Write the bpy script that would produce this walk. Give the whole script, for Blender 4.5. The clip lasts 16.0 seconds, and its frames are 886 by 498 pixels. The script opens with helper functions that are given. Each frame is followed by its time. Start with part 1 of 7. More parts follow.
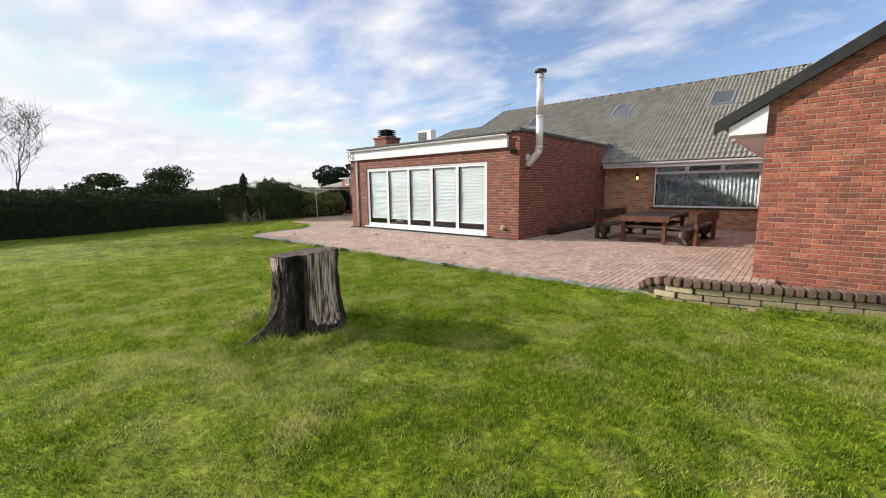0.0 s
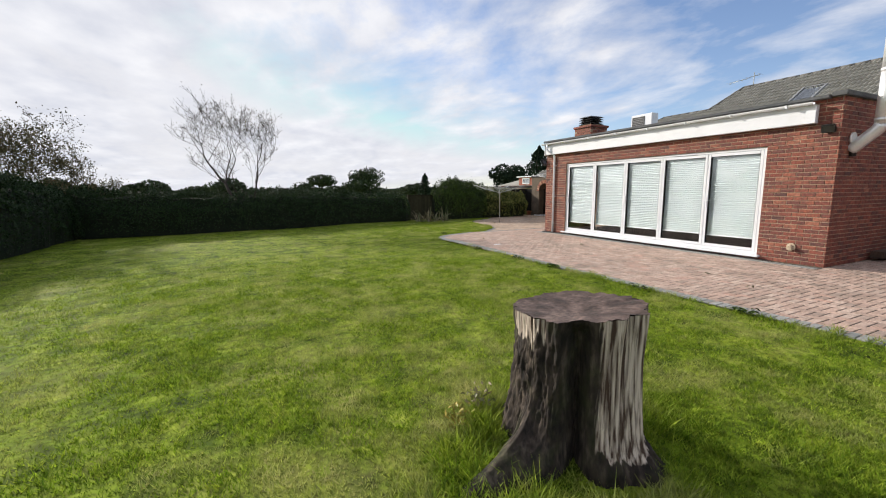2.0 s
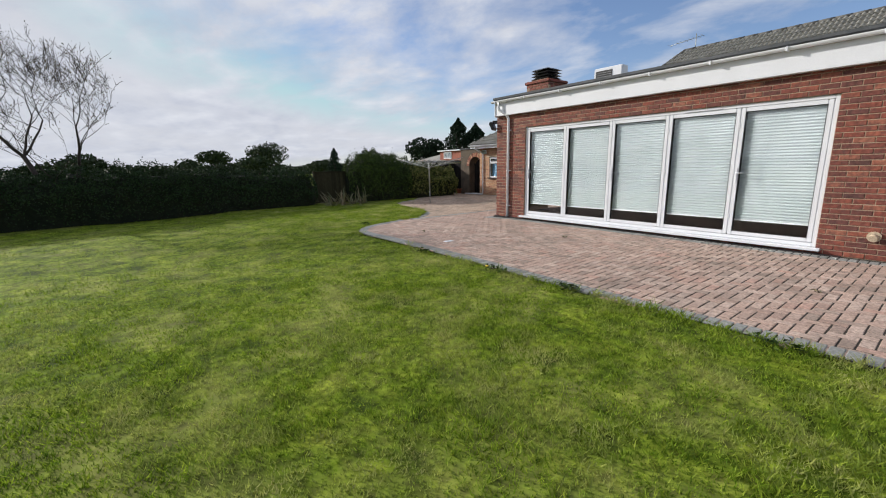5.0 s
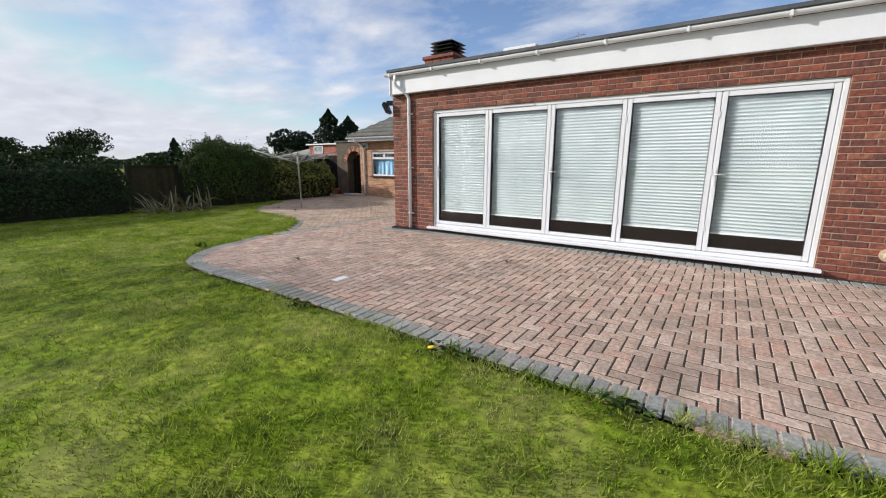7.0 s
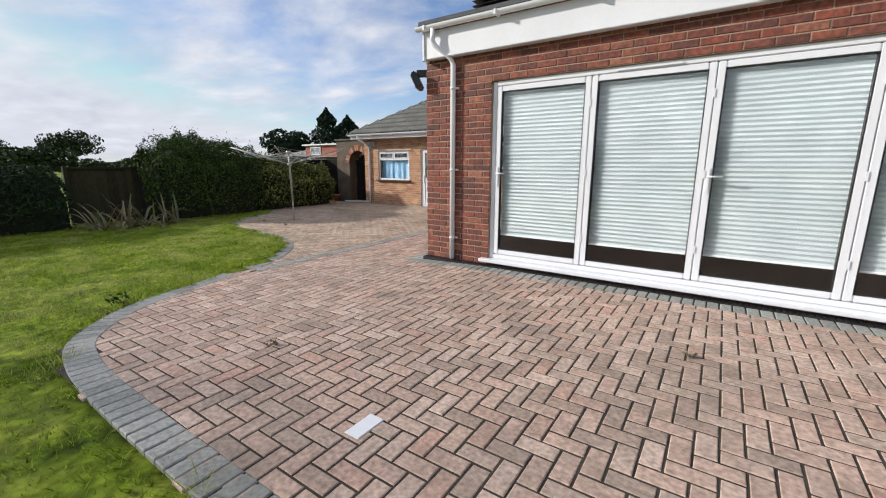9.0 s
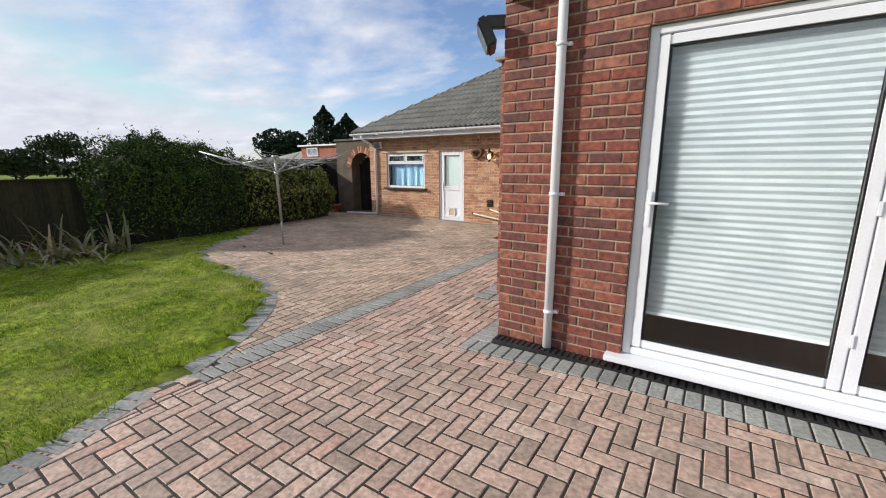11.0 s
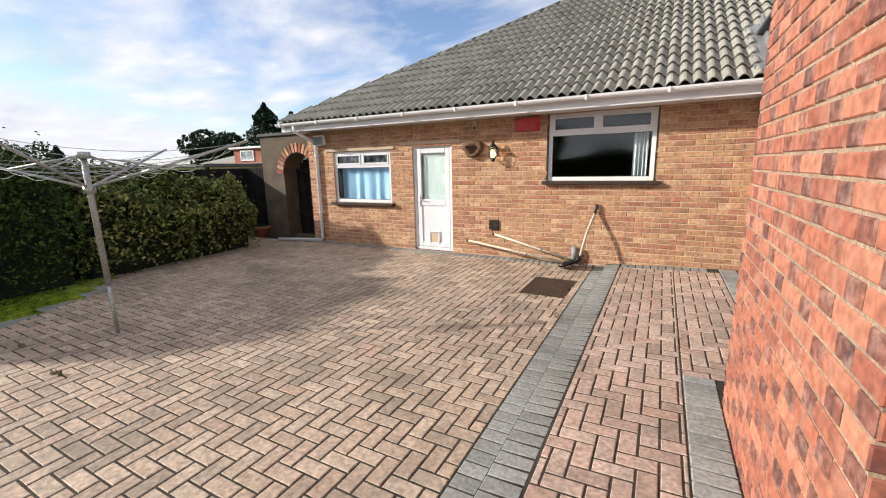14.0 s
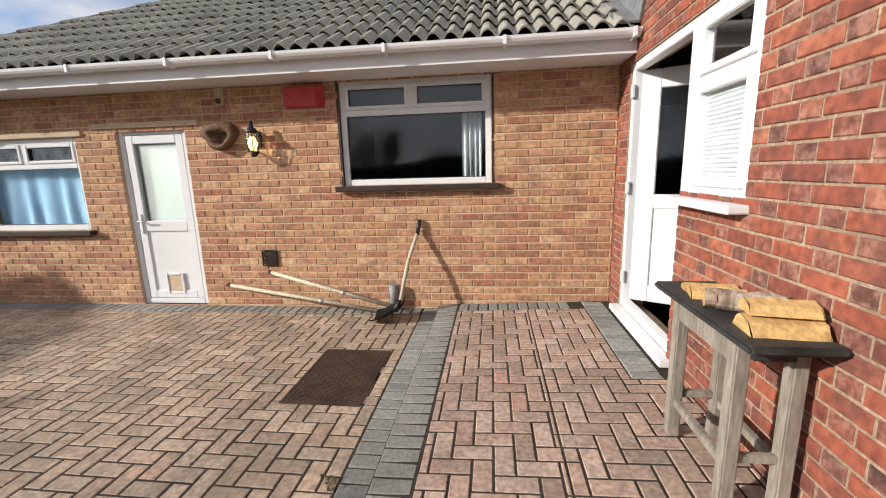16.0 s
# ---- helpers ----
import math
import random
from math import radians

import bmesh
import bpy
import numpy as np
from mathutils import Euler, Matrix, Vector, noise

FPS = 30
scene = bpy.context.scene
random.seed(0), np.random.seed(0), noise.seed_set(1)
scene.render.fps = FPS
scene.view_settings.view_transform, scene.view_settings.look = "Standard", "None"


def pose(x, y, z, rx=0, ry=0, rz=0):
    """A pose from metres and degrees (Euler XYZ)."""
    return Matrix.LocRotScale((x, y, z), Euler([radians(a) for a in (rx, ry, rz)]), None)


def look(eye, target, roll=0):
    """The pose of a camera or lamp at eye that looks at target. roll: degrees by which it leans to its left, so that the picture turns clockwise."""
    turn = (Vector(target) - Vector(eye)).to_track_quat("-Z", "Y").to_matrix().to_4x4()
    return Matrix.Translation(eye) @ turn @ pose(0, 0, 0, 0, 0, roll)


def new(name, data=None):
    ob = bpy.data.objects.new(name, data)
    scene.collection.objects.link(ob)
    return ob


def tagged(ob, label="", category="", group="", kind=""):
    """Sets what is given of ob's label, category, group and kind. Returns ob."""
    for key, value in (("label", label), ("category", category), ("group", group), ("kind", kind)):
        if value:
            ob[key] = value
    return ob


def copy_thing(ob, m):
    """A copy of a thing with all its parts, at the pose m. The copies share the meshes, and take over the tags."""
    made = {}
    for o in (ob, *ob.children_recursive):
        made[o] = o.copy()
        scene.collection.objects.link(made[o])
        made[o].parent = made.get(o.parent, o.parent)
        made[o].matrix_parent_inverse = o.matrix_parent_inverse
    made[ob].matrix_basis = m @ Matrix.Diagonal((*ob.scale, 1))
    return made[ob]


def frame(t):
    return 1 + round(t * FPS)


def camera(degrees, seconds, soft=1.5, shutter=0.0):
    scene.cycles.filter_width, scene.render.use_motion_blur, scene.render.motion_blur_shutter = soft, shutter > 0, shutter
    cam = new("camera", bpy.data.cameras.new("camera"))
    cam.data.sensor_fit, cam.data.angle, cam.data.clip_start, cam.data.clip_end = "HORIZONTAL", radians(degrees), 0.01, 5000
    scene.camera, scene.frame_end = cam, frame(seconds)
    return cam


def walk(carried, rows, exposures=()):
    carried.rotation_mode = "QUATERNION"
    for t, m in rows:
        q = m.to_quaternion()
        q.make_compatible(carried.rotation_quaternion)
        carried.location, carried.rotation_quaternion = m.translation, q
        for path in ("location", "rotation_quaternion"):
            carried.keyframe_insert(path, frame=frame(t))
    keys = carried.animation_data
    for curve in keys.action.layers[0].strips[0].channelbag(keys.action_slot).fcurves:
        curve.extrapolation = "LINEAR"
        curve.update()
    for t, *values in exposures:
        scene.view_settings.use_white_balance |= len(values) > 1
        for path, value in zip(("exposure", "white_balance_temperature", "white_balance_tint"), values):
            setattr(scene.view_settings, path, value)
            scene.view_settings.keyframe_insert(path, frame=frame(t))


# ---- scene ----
cam = camera(94.9, 16.0, soft=1.1)
PATH = [
    (0, (-0.425, -0.271, 1.295), (-1.731, 1.215, 1.0), -0.7),
    (0.5, (-1.002, 0.113, 1.303), (-2.38, 1.533, 1.013), -0.6),
    (1, (-1.631, 0.368, 1.325), (-3.139, 1.65, 1.038), -0.6),
    (1.5, (-2.245, 0.437, 1.303), (-3.901, 1.522, 1.017), -0.5),
    (2, (-2.895, 0.386, 1.286), (-4.679, 1.244, 0.996), -0.5),
    (2.5, (-3.555, 0.358, 1.252), (-5.414, 1.029, 0.949), -0.5),
    (3, (-4.192, 0.475, 1.243), (-6.081, 1.046, 0.917), -0.7),
    (3.5, (-4.753, 0.758, 1.24), (-6.63, 1.349, 0.886), -0.9),
    (4, (-5.282, 1.067, 1.218), (-7.112, 1.783, 0.845), -1.2),
    (4.5, (-5.835, 1.471, 1.201), (-7.556, 2.412, 0.813), -1.3),
    (4.8, (-6.123, 1.713, 1.191), (-7.752, 2.809, 0.81), -1.3),
    (5, (-6.331, 1.832, 1.193), (-7.881, 3.029, 0.789), -1.0),
    (5.2, (-6.549, 1.956, 1.182), (-8.023, 3.244, 0.774), -0.9),
    (7.3, (-9.03, 3.707, 1.138), (-10.128, 5.325, 0.719), 0.2),
    (7.5, (-9.269, 3.888, 1.152), (-10.365, 5.508, 0.736), 0.2),
    (8, (-9.828, 4.352, 1.125), (-10.922, 5.975, 0.715), 0.1),
    (8.5, (-10.377, 4.813, 1.135), (-11.479, 6.429, 0.72), 0.1),
    (9, (-10.949, 5.281, 1.092), (-12.049, 6.901, 0.684), 0.1),
    (9.2, (-11.198, 5.447, 1.087), (-12.293, 7.071, 0.682), 0.1),
    (11.3, (-13.284, 7.262, 1.257), (-14.378, 8.886, 0.846), -0.5),
    (11.5, (-13.515, 7.46, 1.233), (-14.608, 9.086, 0.828), -0.7),
    (12, (-13.99, 7.884, 1.224), (-15.068, 9.52, 0.822), -0.9),
    (12.5, (-14.446, 8.389, 1.225), (-15.508, 10.036, 0.823), -1.0),
    (13, (-14.858, 8.902, 1.219), (-15.9, 10.562, 0.818), -1.0),
    (13.5, (-15.145, 9.485, 1.232), (-16.149, 11.167, 0.829), -1.1),
    (14, (-15.442, 10.036, 1.218), (-16.37, 11.763, 0.821), -1.2),
    (14.5, (-15.578, 10.682, 1.151), (-16.386, 12.469, 0.761), -1.4),
    (15, (-15.619, 11.319, 1.1), (-16.288, 13.165, 0.719), -1.4),
    (15.5, (-15.569, 11.924, 1.106), (-16.032, 13.832, 0.725), -1.5),
    (16, (-15.554, 12.559, 1.095), (-15.797, 14.508, 0.714), -1.6),
]
EXPOSURE = [(0.0, 0.34, 6600, 10), (1.5, 0.27, 6550, 10), (2.5, 0.12, 6450, 10), (3.5, -0.08, 6300, 10), (4.5, -0.12, 6200, 10), (5.2, -0.10, 6230, 10), (7.5, 0.05, 6230, 10), (9.0, 0.04, 6230, 10), (11.5, 0.12, 6250, 10), (12.2, 0.2, 6350, 10), (13.0, 0.42, 6450, 10), (14.5, 0.32, 6500, 10), (16.0, 0.10, 6500, 10)]
walk(cam, [(t, look(eye, target, roll)) for t, eye, target, roll in PATH], EXPOSURE)

# ---- light ----
SUN_AZ, SUN_EL = 242.0, 22.5          # degrees clockwise from +y, and above the horizon
world = bpy.data.worlds.new("sky")
scene.world = world
world.use_nodes = True
wn, wl = world.node_tree.nodes, world.node_tree.links
wn.clear()
w_out = wn.new("ShaderNodeOutputWorld")
w_bg = wn.new("ShaderNodeBackground")
w_sky = wn.new("ShaderNodeTexSky")
w_sky.sky_type, w_sky.sun_disc = "NISHITA", False
w_sky.sun_elevation, w_sky.sun_rotation = radians(SUN_EL), radians(SUN_AZ)
w_sky.air_density, w_sky.dust_density = 1.0, 0.4
w_tc = wn.new("ShaderNodeTexCoord")
w_sep = wn.new("ShaderNodeSeparateXYZ")
wl.new(w_tc.outputs["Generated"], w_sep.inputs[0])
w_add = wn.new("ShaderNodeMath")
w_add.operation, w_add.inputs[1].default_value = "ADD", 0.16
wl.new(w_sep.outputs["Z"], w_add.inputs[0])
w_max = wn.new("ShaderNodeMath")
w_max.operation, w_max.inputs[1].default_value = "MAXIMUM", 0.03
wl.new(w_add.outputs[0], w_max.inputs[0])
w_div = wn.new("ShaderNodeVectorMath")
w_div.operation = "DIVIDE"
w_cmb = wn.new("ShaderNodeCombineXYZ")
for k in range(3):
    wl.new(w_max.outputs[0], w_cmb.inputs[k])
wl.new(w_tc.outputs["Generated"], w_div.inputs[0])
wl.new(w_cmb.outputs[0], w_div.inputs[1])
w_map = wn.new("ShaderNodeMapping")
w_map.inputs["Rotation"].default_value = (0, 0, radians(30))
w_map.inputs["Scale"].default_value = (0.75, 1.05, 1.0)
wl.new(w_div.outputs[0], w_map.inputs[0])
w_n1 = wn.new("ShaderNodeTexNoise")
w_n1.inputs["Scale"].default_value, w_n1.inputs["Detail"].default_value, w_n1.inputs["Roughness"].default_value = 1.7, 10, 0.6
w_n1.inputs["Distortion"].default_value = 0.2
wl.new(w_map.outputs[0], w_n1.inputs["Vector"])
w_ramp = wn.new("ShaderNodeValToRGB")
w_ramp.color_ramp.elements[0].position, w_ramp.color_ramp.elements[1].position = 0.36, 0.62
# the cloud sheet thickens overhead and towards the sun
w_bias = wn.new("ShaderNodeVectorMath")
w_bias.operation, w_bias.inputs[1].default_value = "DOT_PRODUCT", (-0.03, -0.13, 0.10)
wl.new(w_tc.outputs["Generated"], w_bias.inputs[0])
w_sum = wn.new("ShaderNodeMath")
w_sum.operation = "ADD"
wl.new(w_n1.outputs["Fac"], w_sum.inputs[0])
wl.new(w_bias.outputs["Value"], w_sum.inputs[1])
wl.new(w_sum.outputs[0], w_ramp.inputs[0])
w_n2 = wn.new("ShaderNodeTexNoise")
w_n2.inputs["Scale"].default_value, w_n2.inputs["Detail"].default_value = 3.4, 8
wl.new(w_map.outputs[0], w_n2.inputs["Vector"])
w_cl = wn.new("ShaderNodeMix")
w_cl.data_type = "RGBA"
w_cl.inputs[6].default_value, w_cl.inputs[7].default_value = (3.7, 4.1, 5.3, 1), (10.0, 9.9, 9.9, 1)
wl.new(w_n2.outputs["Fac"], w_cl.inputs[0])
w_mix = wn.new("ShaderNodeMix")
w_mix.data_type = "RGBA"
w_hz = wn.new("ShaderNodeMapRange")
w_hz.inputs["From Min"].default_value, w_hz.inputs["From Max"].default_value = 0.0, 0.10
w_hz.inputs["To Min"].default_value, w_hz.inputs["To Max"].default_value = 0.6, 0.0
wl.new(w_sep.outputs["Z"], w_hz.inputs["Value"])
w_fm = wn.new("ShaderNodeMath")
w_fm.operation = "MAXIMUM"
wl.new(w_ramp.outputs[0], w_fm.inputs[0])
wl.new(w_hz.outputs[0], w_fm.inputs[1])
wl.new(w_fm.outputs[0], w_mix.inputs[0])
w_gain = wn.new("ShaderNodeVectorMath")
w_gain.operation, w_gain.inputs[1].default_value = "MULTIPLY", (1.24, 1.26, 1.46)
wl.new(w_sky.outputs[0], w_gain.inputs[0])
w_top = wn.new("ShaderNodeVectorMath")
w_top.operation, w_top.inputs[1].default_value = "MINIMUM", (7.4, 7.4, 7.7)
wl.new(w_gain.outputs[0], w_top.inputs[0])
wl.new(w_top.outputs[0], w_mix.inputs[6])
wl.new(w_cl.outputs[2], w_mix.inputs[7])
wl.new(w_mix.outputs[2], w_bg.inputs[0])
w_bg.inputs[1].default_value = 0.10
wl.new(w_bg.outputs[0], w_out.inputs[0])

sun_data = bpy.data.lights.new("sun", "SUN")
sun_data.energy, sun_data.angle, sun_data.color = 5.0, radians(1.5), (1.0, 0.92, 0.82)
sun = new("sun", sun_data)
sun_dir = Vector((math.sin(radians(SUN_AZ)) * math.cos(radians(SUN_EL)), math.cos(radians(SUN_AZ)) * math.cos(radians(SUN_EL)), math.sin(radians(SUN_EL))))
sun.matrix_world = look(tuple(sun_dir * 60), (0, 0, 0))


# ---- materials ----
def surf(name, cols, scale=3.0, rough=0.8, bump=0.3, grain=60.0, vary=0.0, metal=0.0, stain=None, stain_scale=0.7, spec=0.4, stretch=(1, 1, 1), amount=0.25):
    """A material of two or more colours: noise at two scales, a random colour per piece (vary), stains, and fine relief."""
    m = bpy.data.materials.new(name)
    m.use_nodes = True
    n, l = m.node_tree.nodes, m.node_tree.links
    bsdf = n["Principled BSDF"]
    geo = n.new("ShaderNodeNewGeometry")
    mp = n.new("ShaderNodeMapping")
    mp.inputs["Scale"].default_value = stretch
    l.new(geo.outputs["Position"], mp.inputs[0])
    big = n.new("ShaderNodeTexNoise")
    big.inputs["Scale"].default_value, big.inputs["Detail"].default_value = scale, 4
    l.new(mp.outputs[0], big.inputs["Vector"])
    fine = n.new("ShaderNodeTexNoise")
    fine.inputs["Scale"].default_value, fine.inputs["Detail"].default_value = grain, 5
    l.new(mp.outputs[0], fine.inputs["Vector"])
    fac = big.outputs["Fac"]
    if vary:
        info = n.new("ShaderNodeObjectInfo")
        add = n.new("ShaderNodeMath")
        l.new(info.outputs["Random"], add.inputs[0])
        l.new(geo.outputs["Random Per Island"], add.inputs[1])
        fr = n.new("ShaderNodeMath")
        fr.operation = "FRACT"
        l.new(add.outputs[0], fr.inputs[0])
        mx = n.new("ShaderNodeMix")
        mx.inputs[0].default_value = vary
        l.new(fac, mx.inputs[2])
        l.new(fr.outputs[0], mx.inputs[3])
        fac = mx.outputs[0]
    ramp = n.new("ShaderNodeValToRGB")
    el = ramp.color_ramp.elements
    lo, hi = (0.3, 0.7) if not vary else (0.3 * (1 - vary) + 0.05, 1 - 0.3 * (1 - vary) - 0.05)
    while len(el) < len(cols):
        el.new(0.5)
    for k, c in enumerate(cols):
        el[k].position = lo + (hi - lo) * k / (len(cols) - 1)
        el[k].color = (*c, 1)
    l.new(fac, ramp.inputs[0])
    col = ramp.outputs[0]
    hsv = n.new("ShaderNodeHueSaturation")
    rng = n.new("ShaderNodeMapRange")
    rng.inputs["From Min"].default_value, rng.inputs["From Max"].default_value = 0.3, 0.7
    rng.inputs["To Min"].default_value, rng.inputs["To Max"].default_value = 1 - amount, 1 + amount
    l.new(fine.outputs["Fac"], rng.inputs["Value"])
    l.new(rng.outputs[0], hsv.inputs["Value"])
    l.new(col, hsv.inputs["Color"])
    col = hsv.outputs[0]
    if stain:
        sn = n.new("ShaderNodeTexNoise")
        sn.inputs["Scale"].default_value, sn.inputs["Detail"].default_value, sn.inputs["Roughness"].default_value = stain_scale, 7, 0.65
        l.new(geo.outputs["Position"], sn.inputs["Vector"])
        sr = n.new("ShaderNodeMapRange")
        sr.inputs["From Min"].default_value, sr.inputs["From Max"].default_value = 0.48, 0.72
        sr.inputs["To Max"].default_value = stain[3]
        l.new(sn.outputs["Fac"], sr.inputs["Value"])
        sm = n.new("ShaderNodeMix")
        sm.data_type = "RGBA"
        sm.inputs[7].default_value = (*stain[:3], 1)
        l.new(sr.outputs[0], sm.inputs[0])
        l.new(col, sm.inputs[6])
        col = sm.outputs[2]
    l.new(col, bsdf.inputs["Base Color"])
    bsdf.inputs["Roughness"].default_value = rough
    bsdf.inputs["Metallic"].default_value = metal
    bsdf.inputs["Specular IOR Level"].default_value = spec
    if bump:
        bp = n.new("ShaderNodeBump")
        bp.inputs["Strength"].default_value, bp.inputs["Distance"].default_value = bump, 0.006
        l.new(fine.outputs["Fac"], bp.inputs["Height"])
        l.new(bp.outputs[0], bsdf.inputs["Normal"])
    return m


def glass_mat(name, tint=(0.9, 0.95, 0.95), rough=0.0):
    m = bpy.data.materials.new(name)
    m.use_nodes = True
    b = m.node_tree.nodes["Principled BSDF"]
    b.inputs["Base Color"].default_value = (*tint, 1)
    b.inputs["Transmission Weight"].default_value = 1.0
    b.inputs["Roughness"].default_value = rough
    b.inputs["IOR"].default_value = 1.5
    return m


RED_BRICK = surf("red_brick", [(0.17, 0.06, 0.046), (0.33, 0.098, 0.058), (0.25, 0.074, 0.048), (0.38, 0.125, 0.072), (0.20, 0.066, 0.05), (0.31, 0.09, 0.054), (0.41, 0.155, 0.095)], 2.2, 0.82, 0.7, 24, 0.72, stain=(0.10, 0.055, 0.05, 0.8), stain_scale=9.0, amount=0.34)
DEEP_BRICK = surf("deep_red_brick", [(0.10, 0.043, 0.036), (0.235, 0.066, 0.042), (0.155, 0.05, 0.038), (0.27, 0.085, 0.052), (0.12, 0.046, 0.038), (0.21, 0.06, 0.04), (0.30, 0.12, 0.075)], 2.2, 0.8, 0.7, 24, 0.72, stain=(0.085, 0.045, 0.042, 0.85), stain_scale=9.0, amount=0.4)
BURNT_BRICK = surf("burnt_header_brick", [(0.10, 0.052, 0.048), (0.26, 0.095, 0.066), (0.15, 0.07, 0.058), (0.40, 0.155, 0.095)], 6.0, 0.75, 0.7, 30, 0.5, stain=(0.50, 0.36, 0.30, 0.4), stain_scale=15.0, amount=0.4)
# lit copy of the red brick: sun warmth and brightness put into the colour
SUNLIT_BRICK = surf("sunlit_red_brick", [(0.27, 0.092, 0.06), (0.42, 0.155, 0.092), (0.35, 0.118, 0.072), (0.47, 0.20, 0.125), (0.30, 0.10, 0.066), (0.40, 0.14, 0.084)], 2.4, 0.82, 0.7, 26, 0.7, stain=(0.50, 0.29, 0.21, 0.5), stain_scale=7.0, amount=0.34)
BUFF_BRICK = surf("buff_brick", [(0.33, 0.165, 0.095), (0.50, 0.295, 0.16), (0.41, 0.215, 0.12), (0.56, 0.36, 0.215), (0.34, 0.145, 0.09), (0.47, 0.25, 0.15)], 2.2, 0.85, 0.6, 22, 0.78, stain=(0.19, 0.11, 0.08, 0.7), stain_scale=4.5, amount=0.34)
STONE_BRICK = surf("walling_stone", [(0.32, 0.26, 0.165), (0.44, 0.37, 0.24), (0.26, 0.21, 0.135)], 3, 0.9, 0.6, 40, 0.6, stain=(0.22, 0.21, 0.13, 0.5))
COPING_BRICK = surf("dark_coping_brick", [(0.13, 0.085, 0.06), (0.19, 0.13, 0.10), (0.10, 0.07, 0.055)], 3, 0.9, 0.6, 40, 0.6, stain=(0.08, 0.08, 0.05, 0.5))
MORTAR_PINK = surf("pale_mortar", [(0.30, 0.215, 0.15), (0.42, 0.315, 0.22)], 5, 0.95, 0.7, 70, stain=(0.17, 0.12, 0.095, 0.75), stain_scale=3.2, amount=0.35)
MORTAR_BUFF = surf("buff_mortar", [(0.50, 0.37, 0.25), (0.60, 0.47, 0.33)], 4, 0.95, 0.5, 90)
PAVER = surf("red_block_paving", [(0.335, 0.245, 0.195), (0.47, 0.335, 0.265), (0.39, 0.278, 0.222), (0.50, 0.38, 0.31), (0.30, 0.228, 0.182), (0.46, 0.292, 0.228)], 1.4, 0.8, 0.6, 38, 0.62, stain=(0.17, 0.14, 0.11, 0.6), stain_scale=1.9, amount=0.33)
YARD_PAVER = surf("tan_block_paving", [(0.33, 0.25, 0.185), (0.46, 0.345, 0.255), (0.38, 0.285, 0.212), (0.50, 0.39, 0.295), (0.29, 0.23, 0.172), (0.45, 0.31, 0.228)], 1.4, 0.8, 0.6, 38, 0.62, stain=(0.17, 0.145, 0.105, 0.8), stain_scale=1.1, amount=0.33)
PAVER_GREY = surf("grey_block_paving", [(0.19, 0.20, 0.185), (0.30, 0.305, 0.285), (0.24, 0.25, 0.235)], 1.6, 0.8, 0.5, 45, 0.65, stain=(0.14, 0.135, 0.115, 0.6), amount=0.28)
JOINT = surf("jointing_sand", [(0.022, 0.02, 0.015), (0.055, 0.046, 0.034)], 5, 0.95, 0.5, 120)
ROOF_TILE = surf("concrete_roof_tile", [(0.23, 0.222, 0.19), (0.34, 0.33, 0.285), (0.28, 0.27, 0.23)], 3.0, 0.85, 0.5, 40, 0.5, stain=(0.16, 0.155, 0.125, 0.5), stain_scale=2.2, amount=0.25)
RIDGE_TILE = surf("dark_ridge_tile", [(0.085, 0.082, 0.075), (0.13, 0.125, 0.112)], 3.0, 0.85, 0.5, 40, 0.4, amount=0.25)
WHITE = surf("white_upvc", [(0.735, 0.755, 0.785), (0.785, 0.805, 0.83)], 2, 0.32, 0.03, 80, amount=0.03, spec=0.5, stain=(0.62, 0.63, 0.61, 0.2), stain_scale=2.5)
DARK_TRIM = surf("dark_brown_trim", [(0.03, 0.02, 0.016), (0.055, 0.035, 0.028)], 6, 0.5, 0.1, 60)
LEAD = surf("lead_flashing", [(0.16, 0.17, 0.18), (0.25, 0.26, 0.27)], 4, 0.55, 0.2, 40)
FELT = surf("grey_roof_felt", [(0.07, 0.075, 0.078), (0.12, 0.122, 0.125)], 3, 0.9, 0.5, 90)
CREAM = surf("cream_lintel", [(0.45, 0.36, 0.25), (0.55, 0.45, 0.33)], 5, 0.85, 0.3, 60)
BLACK = surf("black_plastic", [(0.015, 0.015, 0.015), (0.03, 0.03, 0.03)], 6, 0.45, 0.1, 60)
STEEL = surf("stainless_flue", [(0.70, 0.70, 0.69), (0.80, 0.80, 0.79)], 4, 0.45, 0.05, 30, metal=0.55, amount=0.05)
GLASS = glass_mat("window_glass")
FROST = glass_mat("obscured_glass", (0.75, 0.85, 0.82), 0.35)
BLIND = surf("pleated_blind_fabric", [(0.40, 0.44, 0.465), (0.47, 0.505, 0.53)], 3, 0.9, 0.1, 90, amount=0.05)
CURTAIN_BLUE = surf("pale_blue_curtain", [(0.24, 0.42, 0.62), (0.32, 0.50, 0.70)], 3, 0.9, 0.2, 90, amount=0.08)
LACE = surf("white_lace", [(0.10, 0.12, 0.145), (0.46, 0.50, 0.55)], 9, 0.9, 0.2, 60, amount=0.3)
# near-black: the dimness of unlit rooms is put into the colour
ROOM = surf("unlit_room_shade", [(0.022, 0.021, 0.02), (0.035, 0.033, 0.03)], 2, 0.9, 0.1, 40)
PLASTER = surf("brown_grey_render", [(0.075, 0.06, 0.045), (0.135, 0.105, 0.075)], 3, 0.95, 0.6, 40, stain=(0.10, 0.09, 0.07, 0.5), stain_scale=1.2)
GRASS_GROUND = surf("grass_soil", [(0.040, 0.066, 0.006), (0.125, 0.178, 0.012), (0.215, 0.255, 0.028)], 3.0, 0.95, 0.6, 14, amount=0.65, stain=(0.36, 0.34, 0.12, 0.5), stain_scale=0.9, spec=0.1)
